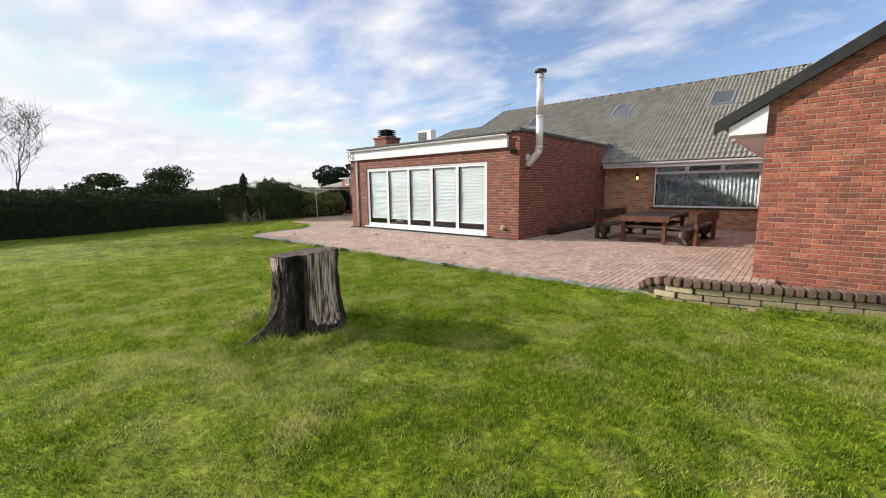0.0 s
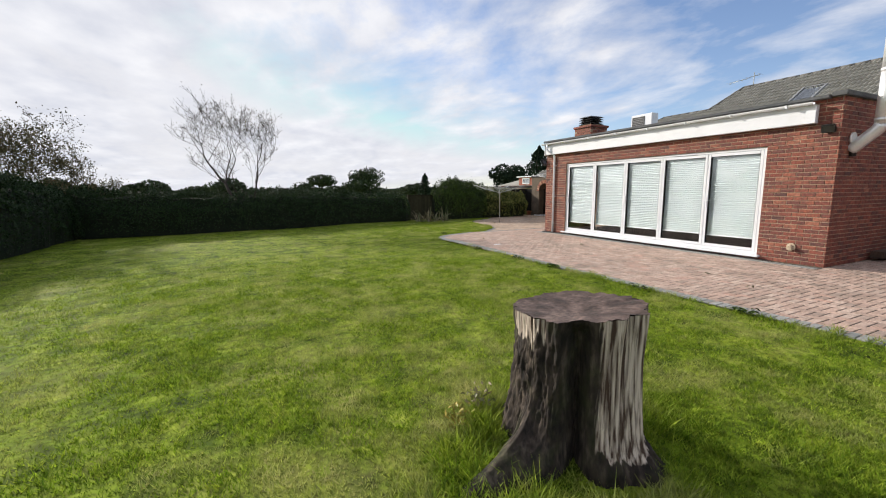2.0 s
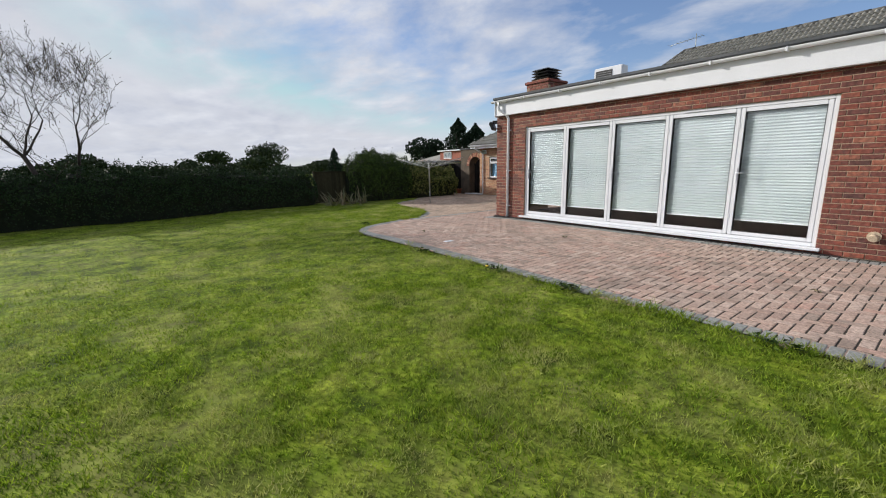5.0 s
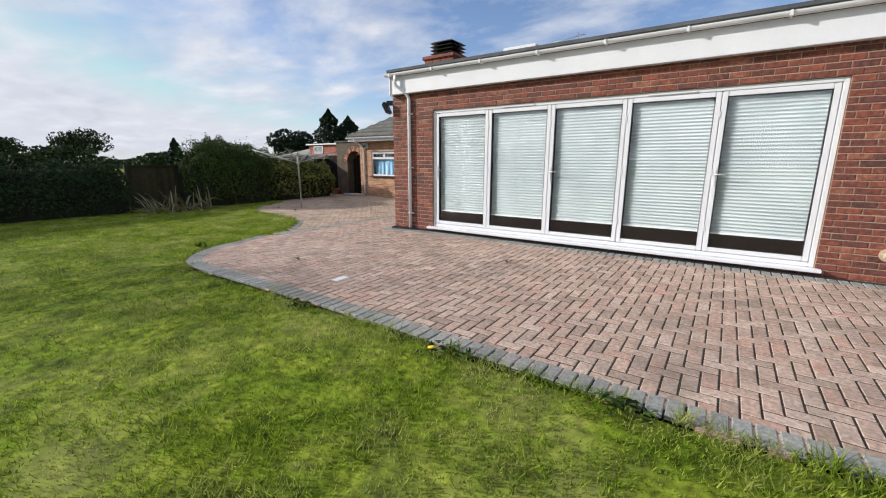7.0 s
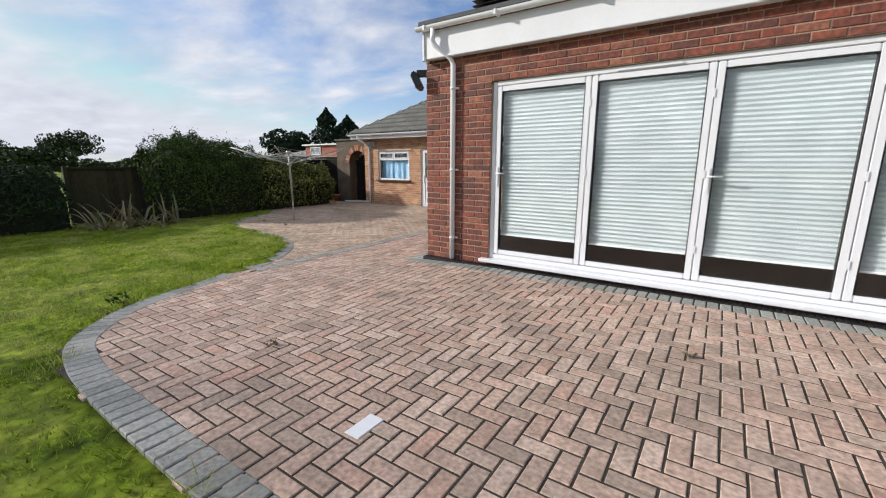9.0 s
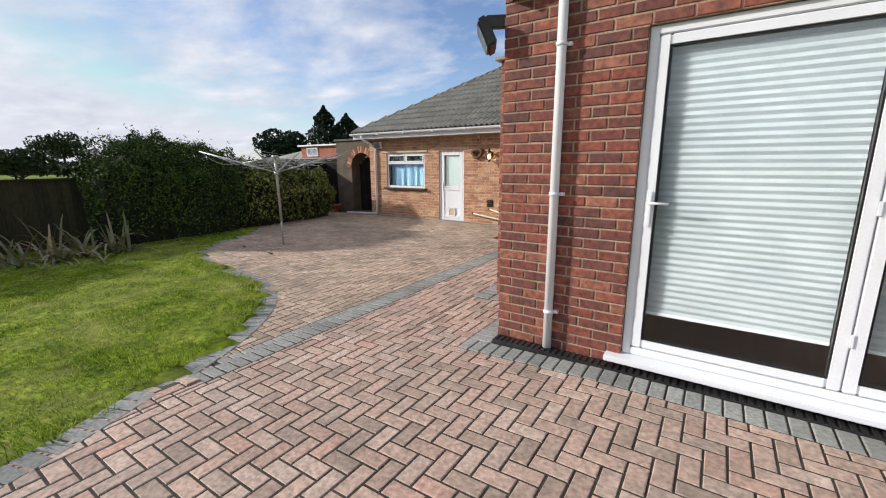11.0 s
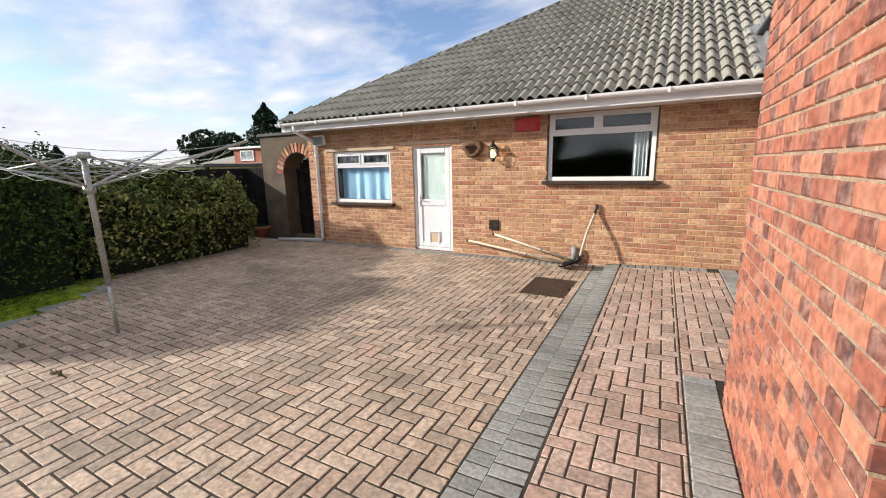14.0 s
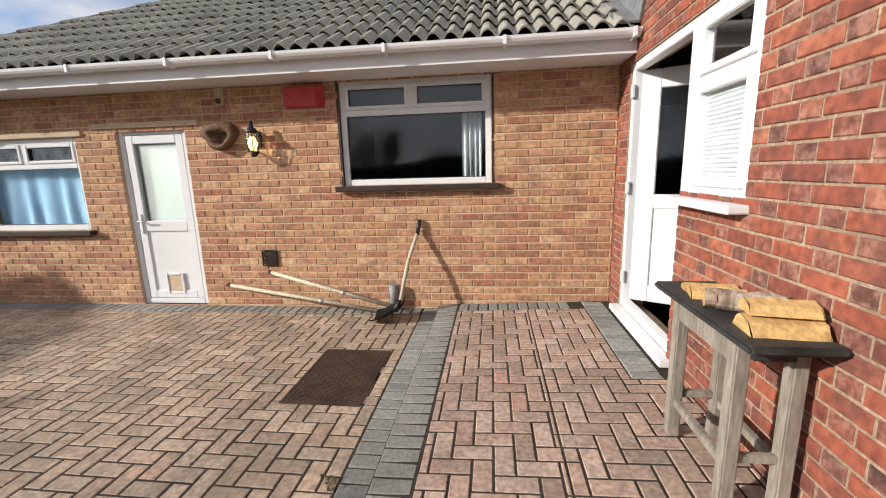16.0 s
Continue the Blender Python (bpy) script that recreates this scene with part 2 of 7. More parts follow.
BLADE = surf("grass_blade", [(0.065, 0.125, 0.008), (0.18, 0.275, 0.016), (0.35, 0.42, 0.045)], 3.6, 0.7, 0.0, 20, 0.5, amount=0.5, stain=(0.56, 0.52, 0.22, 0.75), stain_scale=1.7, spec=0.2)
b_nodes, b_links = BLADE.node_tree.nodes, BLADE.node_tree.links
b_tr = b_nodes.new("ShaderNodeBsdfTranslucent")
b_mix = b_nodes.new("ShaderNodeMixShader")
b_mix.inputs[0].default_value = 0.4
b_links.new(b_nodes["Principled BSDF"].inputs["Base Color"].links[0].from_socket, b_tr.inputs["Color"])
b_links.new(b_nodes["Principled BSDF"].outputs[0], b_mix.inputs[1])
b_links.new(b_tr.outputs[0], b_mix.inputs[2])
b_links.new(b_mix.outputs[0], b_nodes["Material Output"].inputs[0])


# ---- helpers of this scene ----
def part(name, bm, mat, parent=None, label=""):
    me = bpy.data.meshes.new(name)
    bm.to_mesh(me)
    bm.free()
    me.materials.append(mat)
    ob = new(name, me)
    if parent:
        ob.parent = parent
    if label:
        ob["label"] = label
    return ob


def raw(name, verts, faces, mat, parent=None, label="", smooth=False):
    me = bpy.data.meshes.new(name)
    me.from_pydata(verts, [], faces)
    me.materials.append(mat)
    if smooth:
        me.shade_smooth()
    ob = new(name, me)
    if parent:
        ob.parent = parent
    if label:
        ob["label"] = label
    return ob


def base(name, label, category, kind="", group="", at=(0, 0, 0)):
    ob = new(name)
    ob.location = at
    ob.empty_display_size = 0.1
    return tagged(ob, label, category, group, kind)


def box(bm, a, b, bev=0.0, m=None):
    """A box from corner a to corner b, its edges bevelled."""
    c = [(p + q) / 2 for p, q in zip(a, b)]
    s = [max(abs(q - p), 1e-4) for p, q in zip(a, b)]
    t = bmesh.new()
    bmesh.ops.create_cube(t, size=1, matrix=Matrix.LocRotScale(c, None, s))
    if bev:
        bmesh.ops.bevel(t, geom=t.edges[:], offset=min(bev, min(s) * 0.4), segments=2, affect="EDGES")
    merge(bm, t, m)
    return bm


def merge(bm, t, m=None):
    if m is not None:
        bmesh.ops.transform(t, matrix=m, verts=t.verts[:])
    me = bpy.data.meshes.new("tmp")
    t.to_mesh(me)
    t.free()
    bm.from_mesh(me)
    bpy.data.meshes.remove(me)


def tube(bm, pts, r, seg=10, r2=None, caps=True):
    """A round bar along pts; r may be one radius or one for each point."""
    rad = r if isinstance(r, (list, tuple)) else [r + ((r2 if r2 is not None else r) - r) * k / max(1, len(pts) - 1) for k in range(len(pts))]
    rings = []
    for k, p in enumerate(pts):
        p = Vector(p)
        d = (Vector(pts[min(k + 1, len(pts) - 1)]) - Vector(pts[max(k - 1, 0)])).normalized()
        a = d.cross(Vector((0, 0, 1)))
        if a.length < 0.05:
            a = d.cross(Vector((0, 1, 0)))
        a.normalize()
        b = d.cross(a)
        rings.append([bm.verts.new(p + (a * math.cos(2 * math.pi * i / seg) + b * math.sin(2 * math.pi * i / seg)) * rad[k]) for i in range(seg)])
    for q, w in zip(rings, rings[1:]):
        for i in range(seg):
            f = bm.faces.new((q[i], q[(i + 1) % seg], w[(i + 1) % seg], w[i]))
            f.smooth = True
    if caps:
        bm.faces.new(rings[0][::-1])
        bm.faces.new(rings[-1])
    return bm


def one(fn, *args, **kw):
    bm = bmesh.new()
    fn(bm, *args, **kw)
    return bm


def thing(name, label, category, group="", kind="", at=(0, 0, 0)):
    return base(name, label, category, kind, group, at)


BRICK_H, COURSE, JOINT_W = 0.0665, 0.077, 0.011


def slab_faces(verts, faces, p, L, H, D, ch=0.004, wob=0.0):
    """A piece with a chamfered face: p(u, v, d) gives the place; it is L long, H high and D proud."""
    j = [random.uniform(-wob, wob) for _ in range(4)]
    k = len(verts)
    u, v = L / 2, H / 2
    for s, t in ((-1, -1), (1, -1), (1, 1), (-1, 1)):
        verts.append(p(s * u, t * v, 0))
    for s, t in ((-1, -1), (1, -1), (1, 1), (-1, 1)):
        verts.append(p(s * u, t * v, D - ch))
    for q, (s, t) in enumerate(((-1, -1), (1, -1), (1, 1), (-1, 1))):
        verts.append(p(s * (u - ch), t * (v - ch), D + j[q]))
    faces.append((k + 8, k + 9, k + 10, k + 11))
    for i in range(4):
        q = (i + 1) % 4
        faces.append((k + i, k + q, k + 4 + q, k + 4 + i))
        faces.append((k + 4 + i, k + 4 + q, k + 8 + q, k + 8 + i))


def minus(spans, a, b):
    out = []
    for p, q in spans:
        if b <= p or a >= q:
            out.append((p, q))
        else:
            if a > p:
                out.append((p, a))
            if b < q:
                out.append((b, q))
    return out


def brick_wall(name, label, o, U, width, z0, z1, mat, mortar, holes=(), near=None, thick=0.22, top=None, phase=0.0, past=(0.0, 0.0), headers=None):
    """A wall of real bricks: o is the foot of its first corner, U its way; its face looks to the right of U seen from above (U x z).
    holes: (u0, u1, z0, z1). near: (u0, u1, z0, z1), where the bricks are objects. top: z of the edge over u.
    past: how far the bricks run on over the ends of the walls that meet it. headers: the brick of the short ones, in Flemish bond."""
    U = Vector(U).normalized()
    N = U.cross(Vector((0, 0, 1)))
    o = Vector(o)
    wall = base(name, label, "wall", "structure")
    P = lambda u, d, z: tuple(o + U * u + N * d + Vector((0, 0, z)))
    bm = bmesh.new()
    us = sorted({-0.0098 if past[0] > 0.05 else 0.0, width + (0.0098 if past[1] > 0.05 else 0.0), *[h[0] for h in holes], *[h[1] for h in holes]})
    zs = sorted({z0, z1, *[h[2] for h in holes], *[h[3] for h in holes]})
    if top:
        us = sorted({*us, *[width * k / 16 for k in range(17)]})
    for a, b in zip(us, us[1:]):
        for c, d in zip(zs, zs[1:]):
            if any(h[0] - 1e-6 <= a and b <= h[1] + 1e-6 and h[2] - 1e-6 <= c and d <= h[3] + 1e-6 for h in holes):
                continue
            da, db = (min(d, top(a)), min(d, top(b))) if top else (d, d)
            if da <= c + 1e-3 and db <= c + 1e-3:
                continue
            da, db = max(da, c), max(db, c)
            q = [bm.verts.new(P(*w)) for w in ((a, 0, c), (b, 0, c), (b, 0, db), (a, 0, da), (a, -thick, c), (b, -thick, c), (b, -thick, db), (a, -thick, da))]
            for f in ((0, 1, 2, 3), (5, 4, 7, 6), (4, 0, 3, 7), (1, 5, 6, 2), (3, 2, 6, 7), (4, 5, 1, 0)):
                bm.faces.new([q[i] for i in f])
    bmesh.ops.remove_doubles(bm, verts=bm.verts[:], dist=1e-5)
    part("mortar", bm, mortar, wall)
    R = Matrix((U, Vector((0, 0, 1)), N)).transposed()
    protos, joined = {}, {}
    count = 0
    for k in range(int((z1 - z0) / COURSE) + 1):
        z = z0 + (k + 0.5) * COURSE
        if z + BRICK_H / 2 > z1 + 0.012:
            break
        spans = [(-past[0], width + past[1])]
        for h in holes:
            if h[2] < z < h[3]:
                spans = minus(spans, h[0], h[1])
        if headers:
            steps = ((0.225, mat), (0.1125, headers))
            off = phase + (0.16875 if k % 2 else 0.0)
        else:
            steps = ((0.225, mat),)
            off = phase + (0.1125 if k % 2 else 0.0)
        run = sum(q[0] for q in steps)
        for a, b in spans:
            at = off + math.floor((a - off) / run) * run
            i = 0
            while at < b:
                L, m = steps[i % len(steps)]
                s, e = max(at, a), min(at + L - JOINT_W + 0.0005, b)
                at += L
                i += 1
                if e - s < 0.012:
                    continue
                mid = (s + e) / 2
                if top and z + BRICK_H / 2 > top(mid) - 0.01:
                    continue
                if near and count < 300 and near[0] < mid < near[1] and near[2] < z < near[3] and e - s > L - JOINT_W - 0.0005:
                    shape = random.randrange(4)
                    if (L, shape) not in protos:
                        v2, f2 = [], []
                        slab_faces(v2, f2, lambda x, y, d: (x, y, d), L - JOINT_W - 0.002 * (shape % 2), BRICK_H - 0.001 * shape, 0.007, 0.005, 0.0012)
                        protos[L, shape] = bpy.data.meshes.new("brick")
                        protos[L, shape].from_pydata(v2, [], f2)
                        protos[L, shape].materials.append(m)
                    ob = new("brick", protos[L, shape])
                    ob.parent = wall
                    turn = Matrix.Rotation(random.uniform(-0.006, 0.006), 4, "Z")
                    ob.matrix_basis = Matrix.Translation(Vector(P(mid, random.uniform(-0.0015, 0.001), z + random.uniform(-0.001, 0.001)))) @ R.to_4x4() @ turn
                    count += 1
                else:
                    verts, faces = joined.setdefault(m, ([], []))
                    slab_faces(verts, faces, lambda x, y, d: P(mid + x, d, z + y), e - s, BRICK_H - random.uniform(0, 0.003), 0.007 + random.uniform(-0.002, 0.0015), 0.005, 0.001)
    for m, (verts, faces) in joined.items():
        ob = raw("bricks", verts, faces, m, wall)
        ob["kind"] = "stuff"
    return wall


def prism(bm, poly, z0, z1):
    """A flat plate from a polygon in plan."""
    a = [bm.verts.new((x, y, z0)) for x, y in poly]
    b = [bm.verts.new((x, y, z1)) for x, y in poly]
    bm.faces.new(a[::-1])
    bm.faces.new(b)
    for i in range(len(poly)):
        j = (i + 1) % len(poly)
        bm.faces.new((a[i], a[j], b[j], b[i]))
    return bm


def smooth01(x):
    x = min(1.0, max(0.0, x))
    return x * x * (3 - 2 * x)


# ---- ground ----
KERB = [(-0.9, 5.95), (-2.6, 5.9), (-4.8, 5.86), (-9.0, 5.8), (-11.7, 5.88), (-13.6, 5.88), (-14.6, 5.95), (-15.2, 6.15), (-15.75, 6.7), (-16.05, 7.5),
        (-16.4, 8.3), (-16.8, 9.0), (-17.4, 9.6), (-18.3, 10.0), (-20.1, 10.2), (-21.0, 10.6), (-21.7, 11.4), (-22.5, 12.8)]
STRIP_X = -16.12


def dense(pts, step):
    """The polyline smoothed and cut into equal steps."""
    cm = []
    for i in range(len(pts) - 1):
        p0, p1, p2, p3 = (Vector(pts[max(0, min(len(pts) - 1, i + k))]) for k in (-1, 0, 1, 2))
        for q in range(20):
            t = q / 20
            cm.append(0.5 * (2 * p1 + (p2 - p0) * t + (2 * p0 - 5 * p1 + 4 * p2 - p3) * t * t + (3 * p1 - p0 - 3 * p2 + p3) * t ** 3))
    cm.append(Vector(pts[-1]))
    out, left = [cm[0]], step
    for a, b in zip(cm, cm[1:]):
        d = (b - a).length
        pos = 0.0
        while d - pos >= left:
            pos += left
            out.append(a.lerp(b, pos / d))
            left = step
        left -= d - pos
    return out


EDGE = dense(KERB, 0.104)
EDGE_NP = np.array([(p.x, p.y) for p in dense(KERB, 0.3)])


def paved_side(x, y):
    """Signed distance from the kerb's lawn edge; positive on the paving."""
    d = np.hypot(EDGE_NP[:, 0] - x, EDGE_NP[:, 1] - y)
    i = int(np.argmin(d))
    j, k = max(0, i - 1), min(len(EDGE_NP) - 1, i + 1)
    t = EDGE_NP[k] - EDGE_NP[j]
    s = t[0] * (y - EDGE_NP[i, 1]) - t[1] * (x - EDGE_NP[i, 0])
    return d[i] * (-1 if s > 0 else 1) if abs(s) > 1e-9 else 0.0


def patio_z(x, y):
    z = -0.22 - 0.035 * max(0.0, -13.5 - x) - 0.012 * max(0.0, 8.0 - y)
    if x < STRIP_X:
        return z + (-0.355 - z) * smooth01((y - 7.2) / 1.5)
    return z


def lawn_z(x, y):
    z = -0.285 - 0.11 * smooth01((5.8 - y) / 3.5) * smooth01((-4.6 - x) / 2.6) - 0.06 * smooth01((-9 - x) / 6) - 0.06 * smooth01((1 - y) / 5) * smooth01((-6 - x) / 6)
    if y > 4.5:
        z += 0.03 * smooth01(1 + paved_side(x, y) / 0.6)
    return z + 0.012 * noise.noise((x * 0.9, y * 0.9, 0))


def build_ground():
    def axis(lo, hi, step, far):
        a = list(np.arange(lo, hi + 1e-6, step))
        out, s, v = [], step, lo
        while v > -far:
            s *= 1.6
            v -= s
            out.append(v)
        a = out[::-1] + a
        s, v = step, hi
        while v < far:
            s *= 1.6
            v += s
            a.append(v)
        return a
    xs, ys = axis(-24, 6, 0.25, 1500), axis(-9, 13, 0.25, 1500)
    verts, faces = [], []
    for y in ys:
        for x in xs:
            inside = -24 <= x <= 6 and -9 <= y <= 13
            z = lawn_z(x, y) if inside else -0.55
            if inside and x > -22.6 and paved_side(x, y) > 0.2 and y > 5.4 and (x < -1.7 or y > 6.1 + 0.276 * (x + 1.2)):
                z = -0.47
            if not inside and math.hypot(x + 10, y) > 60:
                z = -0.55 - 0.012 * (math.hypot(x + 10, y) - 60) if math.hypot(x + 10, y) < 400 else -4.6
            verts.append((x, y, z))
    w = len(xs)
    for j in range(len(ys) - 1):
        for i in range(w - 1):
            faces.append((j * w + i, j * w + i + 1, (j + 1) * w + i + 1, (j + 1) * w + i))
    g = raw("ground", verts, faces, GRASS_GROUND, smooth=True)
    tagged(g, "green lawn ground with worn pale patches", "lawn", kind="structure")


build_ground()


def build_lawn_blades():
    rng = np.random.default_rng(4)
    zones = ((-15.5, 2.5, -4.5, 6.6, 4200), (-8.5, 1.5, -1.5, 4.6, 4500), (-5.9, -3.6, 1.0, 3.2, 390), (-5.9, -3.6, 1.0, 3.2, 399), (-5.9, -3.6, 1.0, 3.2, 395), (-5.9, -3.6, 1.0, 3.2, 398), (-5.9, -3.6, 1.0, 3.2, 397), (-23, 1.5, -5.6, 6.3, 300), (-25, -14.5, 2.0, 12.0, 2600))
    P = []
    for x0, x1, y0, y1, dens in zones:
        n = int((x1 - x0) * (y1 - y0) * dens)
        q = np.c_[rng.uniform(x0, x1, n), rng.uniform(y0, y1, n)]
        if dens > 400:
            fade = np.minimum.reduce([(q[:, 0] - x0) / 6, (x1 + 9 - q[:, 0]) / 6, (q[:, 1] - y0) / 5, np.ones(n)]).clip(0, 1)
            q = q[rng.random(n) < fade ** 1.5]
        P.append(q)
    P = np.concatenate(P)
    gx, gy = np.arange(-23, 3.01, 0.1), np.arange(-6, 12.5, 0.1)
    side = np.array([[paved_side(x, y) for x in gx] for y in gy])
    height = np.array([[lawn_z(x, y) for x in gx] for y in gy])
    clump = np.array([[noise.noise((x * 1.3, y * 1.3, 3)) + 1.1 * noise.noise((x * 4.1, y * 4.1, 7)) for x in gx] for y in gy])
    iy, ix = np.clip(((P[:, 1] + 6) * 10).round().astype(int), 0, len(gy) - 1), np.clip(((P[:, 0] + 23) * 10).round().astype(int), 0, len(gx) - 1)
    keep = ((side[iy, ix] < 0.045) | (P[:, 0] > -0.95)) & ~((P[:, 0] > -1.9) & (P[:, 1] > 5.84 + 0.276 * np.maximum(0, P[:, 0] + 1.2)))
    P, iy, ix = P[keep], iy[keep], ix[keep]
    n = len(P)
    z = height[iy, ix]
    edge = np.clip(1 + side[iy, ix] / 0.25, 0, 1)
    h = (0.014 + 0.022 * rng.random(n) + 0.024 * clump[iy, ix]).clip(0.008) * (1 + 1.7 * edge ** 2)
    ang = rng.uniform(0, 2 * np.pi, n)
    foot = np.hypot(P[:, 0] + 4.7, P[:, 1] - 2.16)
    h *= 1 + 3.4 * np.exp(-((foot - 0.66) / 0.20) ** 2) * rng.random(n)
    lean = h * rng.uniform(0.3, 1.3, n)
    la = rng.uniform(0, 2 * np.pi, n)
    wd = rng.uniform(0.003, 0.006, n)
    co = np.empty((n, 3, 3))
    co[:, 0] = np.c_[P[:, 0] - np.cos(ang) * wd, P[:, 1] - np.sin(ang) * wd, z - 0.004]
    co[:, 1] = np.c_[P[:, 0] + np.cos(ang) * wd, P[:, 1] + np.sin(ang) * wd, z - 0.004]
    co[:, 2] = np.c_[P[:, 0] + np.cos(la) * lean, P[:, 1] + np.sin(la) * lean, z + h]
    me = bpy.data.meshes.new("lawn_grass")
    me.vertices.add(3 * n)
    me.vertices.foreach_set("co", co.reshape(-1))
    me.loops.add(3 * n)
    me.loops.foreach_set("vertex_index", np.arange(3 * n, dtype=np.int32))
    me.polygons.add(n)
    me.polygons.foreach_set("loop_start", np.arange(0, 3 * n, 3, dtype=np.int32))
    me.update()
    me.validate()
    me.materials.append(BLADE)
    tagged(new("lawn_grass", me), "short mown green lawn grass with pale patches", "grass", kind="stuff")


build_lawn_blades()

# ---- paving beds ----
patio = base("pavement_patio", "red herringbone block paving before the folding doors", "paving", "structure")
yard = base("pavement_yard", "lower herringbone block paving of the back yard", "paving", "structure")


def sheet(name, x0, x1, y0, y1, fn, mat, parent, step=0.5, dz=-0.0045, test=None):
    verts, faces, idx = [], [], {}
    nx, ny = max(1, round((x1 - x0) / step)), max(1, round((y1 - y0) / step))
    for j in range(ny):
        for i in range(nx):
            q = []
            cx, cy = x0 + (x1 - x0) * (i + 0.5) / nx, y0 + (y1 - y0) * (j + 0.5) / ny
            if test and not test(cx, cy):
                continue
            for a, b in ((i, j), (i + 1, j), (i + 1, j + 1), (i, j + 1)):
                if (a, b) not in idx:
                    x, y = x0 + (x1 - x0) * a / nx, y0 + (y1 - y0) * b / ny
                    idx[a, b] = len(verts)
                    verts.append((x, y, fn(x, y) + dz))
                q.append(idx[a, b])
            faces.append(tuple(q))
    return raw(name, verts, faces, mat, parent)


sheet("bed", -17.0, -0.6, 5.7, 8.75, patio_z, JOINT, patio, 0.1, test=lambda x, y: paved_side(x, y) > 0.03)
sheet("bed", STRIP_X, -0.6, 8.75, 10.0, patio_z, JOINT, patio, 0.1, test=lambda x, y: paved_side(x, y) > 0.03)
sheet("bed", -6.53, -0.93, 10.0, 16.7, patio_z, JOINT, patio, 0.5)
sheet("bed", STRIP_X, -14.3, 10.0, 16.7, patio_z, JOINT, patio, 0.5)
sheet("bed", -24.6, STRIP_X, 8.75, 17.6, lambda x, y: -0.355, JOINT, yard, 0.1, test=lambda x, y: x < -22.4 or paved_side(x, y) > 0.03)

# ---- extension walls ----
WY, WX, EX, HY = 10.0, -14.42, -6.53, 16.68
FOOT = -0.30
BF0, BF1 = -13.43, -7.65
brick_wall("wall_extension_front", "red brick front wall of the flat-roofed extension", (WX, WY, 0), (1, 0, 0), EX - WX, FOOT, 2.86, DEEP_BRICK, MORTAR_PINK,
           holes=((BF0 - WX, BF1 - WX, -0.14, 2.09),), near=(0, 1.05, -0.3, 2.8), past=(0.007, 0.007))
brick_wall("wall_extension_side", "shaded red brick side wall beside the sunken patio", (EX, WY + 0.23, 0), (0, 1, 0), 7.3, FOOT, 2.86, DEEP_BRICK, MORTAR_PINK, near=(-0.3, 2, 0, 2.8), past=(0.23, 0), phase=-0.23)
BR0, BR1, BRX = 11.14, 12.9, -15.0
brick_wall("wall_return", "sunlit red brick return beside the chimney breast", (WX, BR0, 0), (0, -1, 0), BR0 - WY - 0.23, FOOT, 2.86, DEEP_BRICK, MORTAR_PINK, near=(0, 1.3, 0, 2.2), past=(0, 0.23))
brick_wall("wall_chimney_front", "red brick front of the outside chimney breast", (BRX, BR0, 0), (1, 0, 0), WX - BRX - 0.008, FOOT, 2.32, RED_BRICK, MORTAR_PINK, near=(0, 1, -0.3, 2.3), thick=0.1, past=(0.007, 0))
# same breast as the front, its brick coloured brighter for the sun
brick_wall("wall_chimney_side", "sunlit orange-red brick side of the chimney breast", (BRX, BR1, 0), (0, -1, 0), BR1 - BR0 - 0.11, FOOT, 2.32, SUNLIT_BRICK, MORTAR_PINK, near=(0.3, 2.2, -0.3, 1.5), thick=0.1, past=(0, 0.11), headers=BURNT_BRICK, phase=0.083)
DY0, DY1, DZ = 14.62, 16.40, 1.93
brick_wall("wall_door_side", "red brick side wall with a white door and window", (WX + 0.04, 17.6, 0), (0, -1, 0), 17.6 - BR1 + 0.1, FOOT, 2.86, RED_BRICK, MORTAR_PINK,
           holes=((17.6 - DY1, 17.6 - 15.30, -0.20, DZ), (17.6 - 15.30, 17.6 - DY0, 0.90, DZ)), near=(2.2, 4.8, -0.3, 1.6), headers=BURNT_BRICK)
# tiled shoulder of the chimney breast and its stack
shoulder = base("chimney_breast_cap", "dark tiled sloping shoulder over the chimney breast", "roof trim", "structure")
for k in range(5):
    part("tile_course", one(box, (BRX - 0.06 + 0.12 * k, BR0 - 0.06, 2.30 + 0.085 * k), (WX - 0.008, BR1 + 0.05, 2.335 + 0.085 * k), 0.004), ROOF_TILE, shoulder)

house_z1 = 2.10
HX0, HX1 = -22.28, -14.38
brick_wall("wall_house_rear", "weathered buff brick rear wall of the bungalow", (HX0, HY, 0), (1, 0, 0), HX1 - HX0 - 0.008, -0.42, house_z1, BUFF_BRICK, MORTAR_BUFF,
           holes=((-21.58 - HX0, -20.13 - HX0, 0.53, 1.56), (-19.62 - HX0, -18.80 - HX0, -0.36, 1.62), (-17.08 - HX0, -15.56 - HX0, 0.96, 2.0)), near=(4.0, 7.9, -0.2, 1.2), past=(0.007, 0))
brick_wall("wall_house_patio", "shaded buff brick house wall behind the garden table", (EX + 0.008, HY, 0), (1, 0, 0), 5.6, -0.30, house_z1, BUFF_BRICK, MORTAR_BUFF,
           holes=((-4.68 - EX, -1.48 - EX, 0.50, 2.06),), near=(0, 2, 0, 2))
brick_wall("wall_house_end", "buff brick end wall of the bungalow", (HX0, 24.0, 0), (0, -1, 0), 24 - HY - 0.23, -0.42, house_z1, BUFF_BRICK, MORTAR_BUFF, past=(0, 0.23))
WGX, WGY = -0.93, 8.05
wing_top = lambda u: 2.60 + 0.61 * (min(u, 8.4 - u))
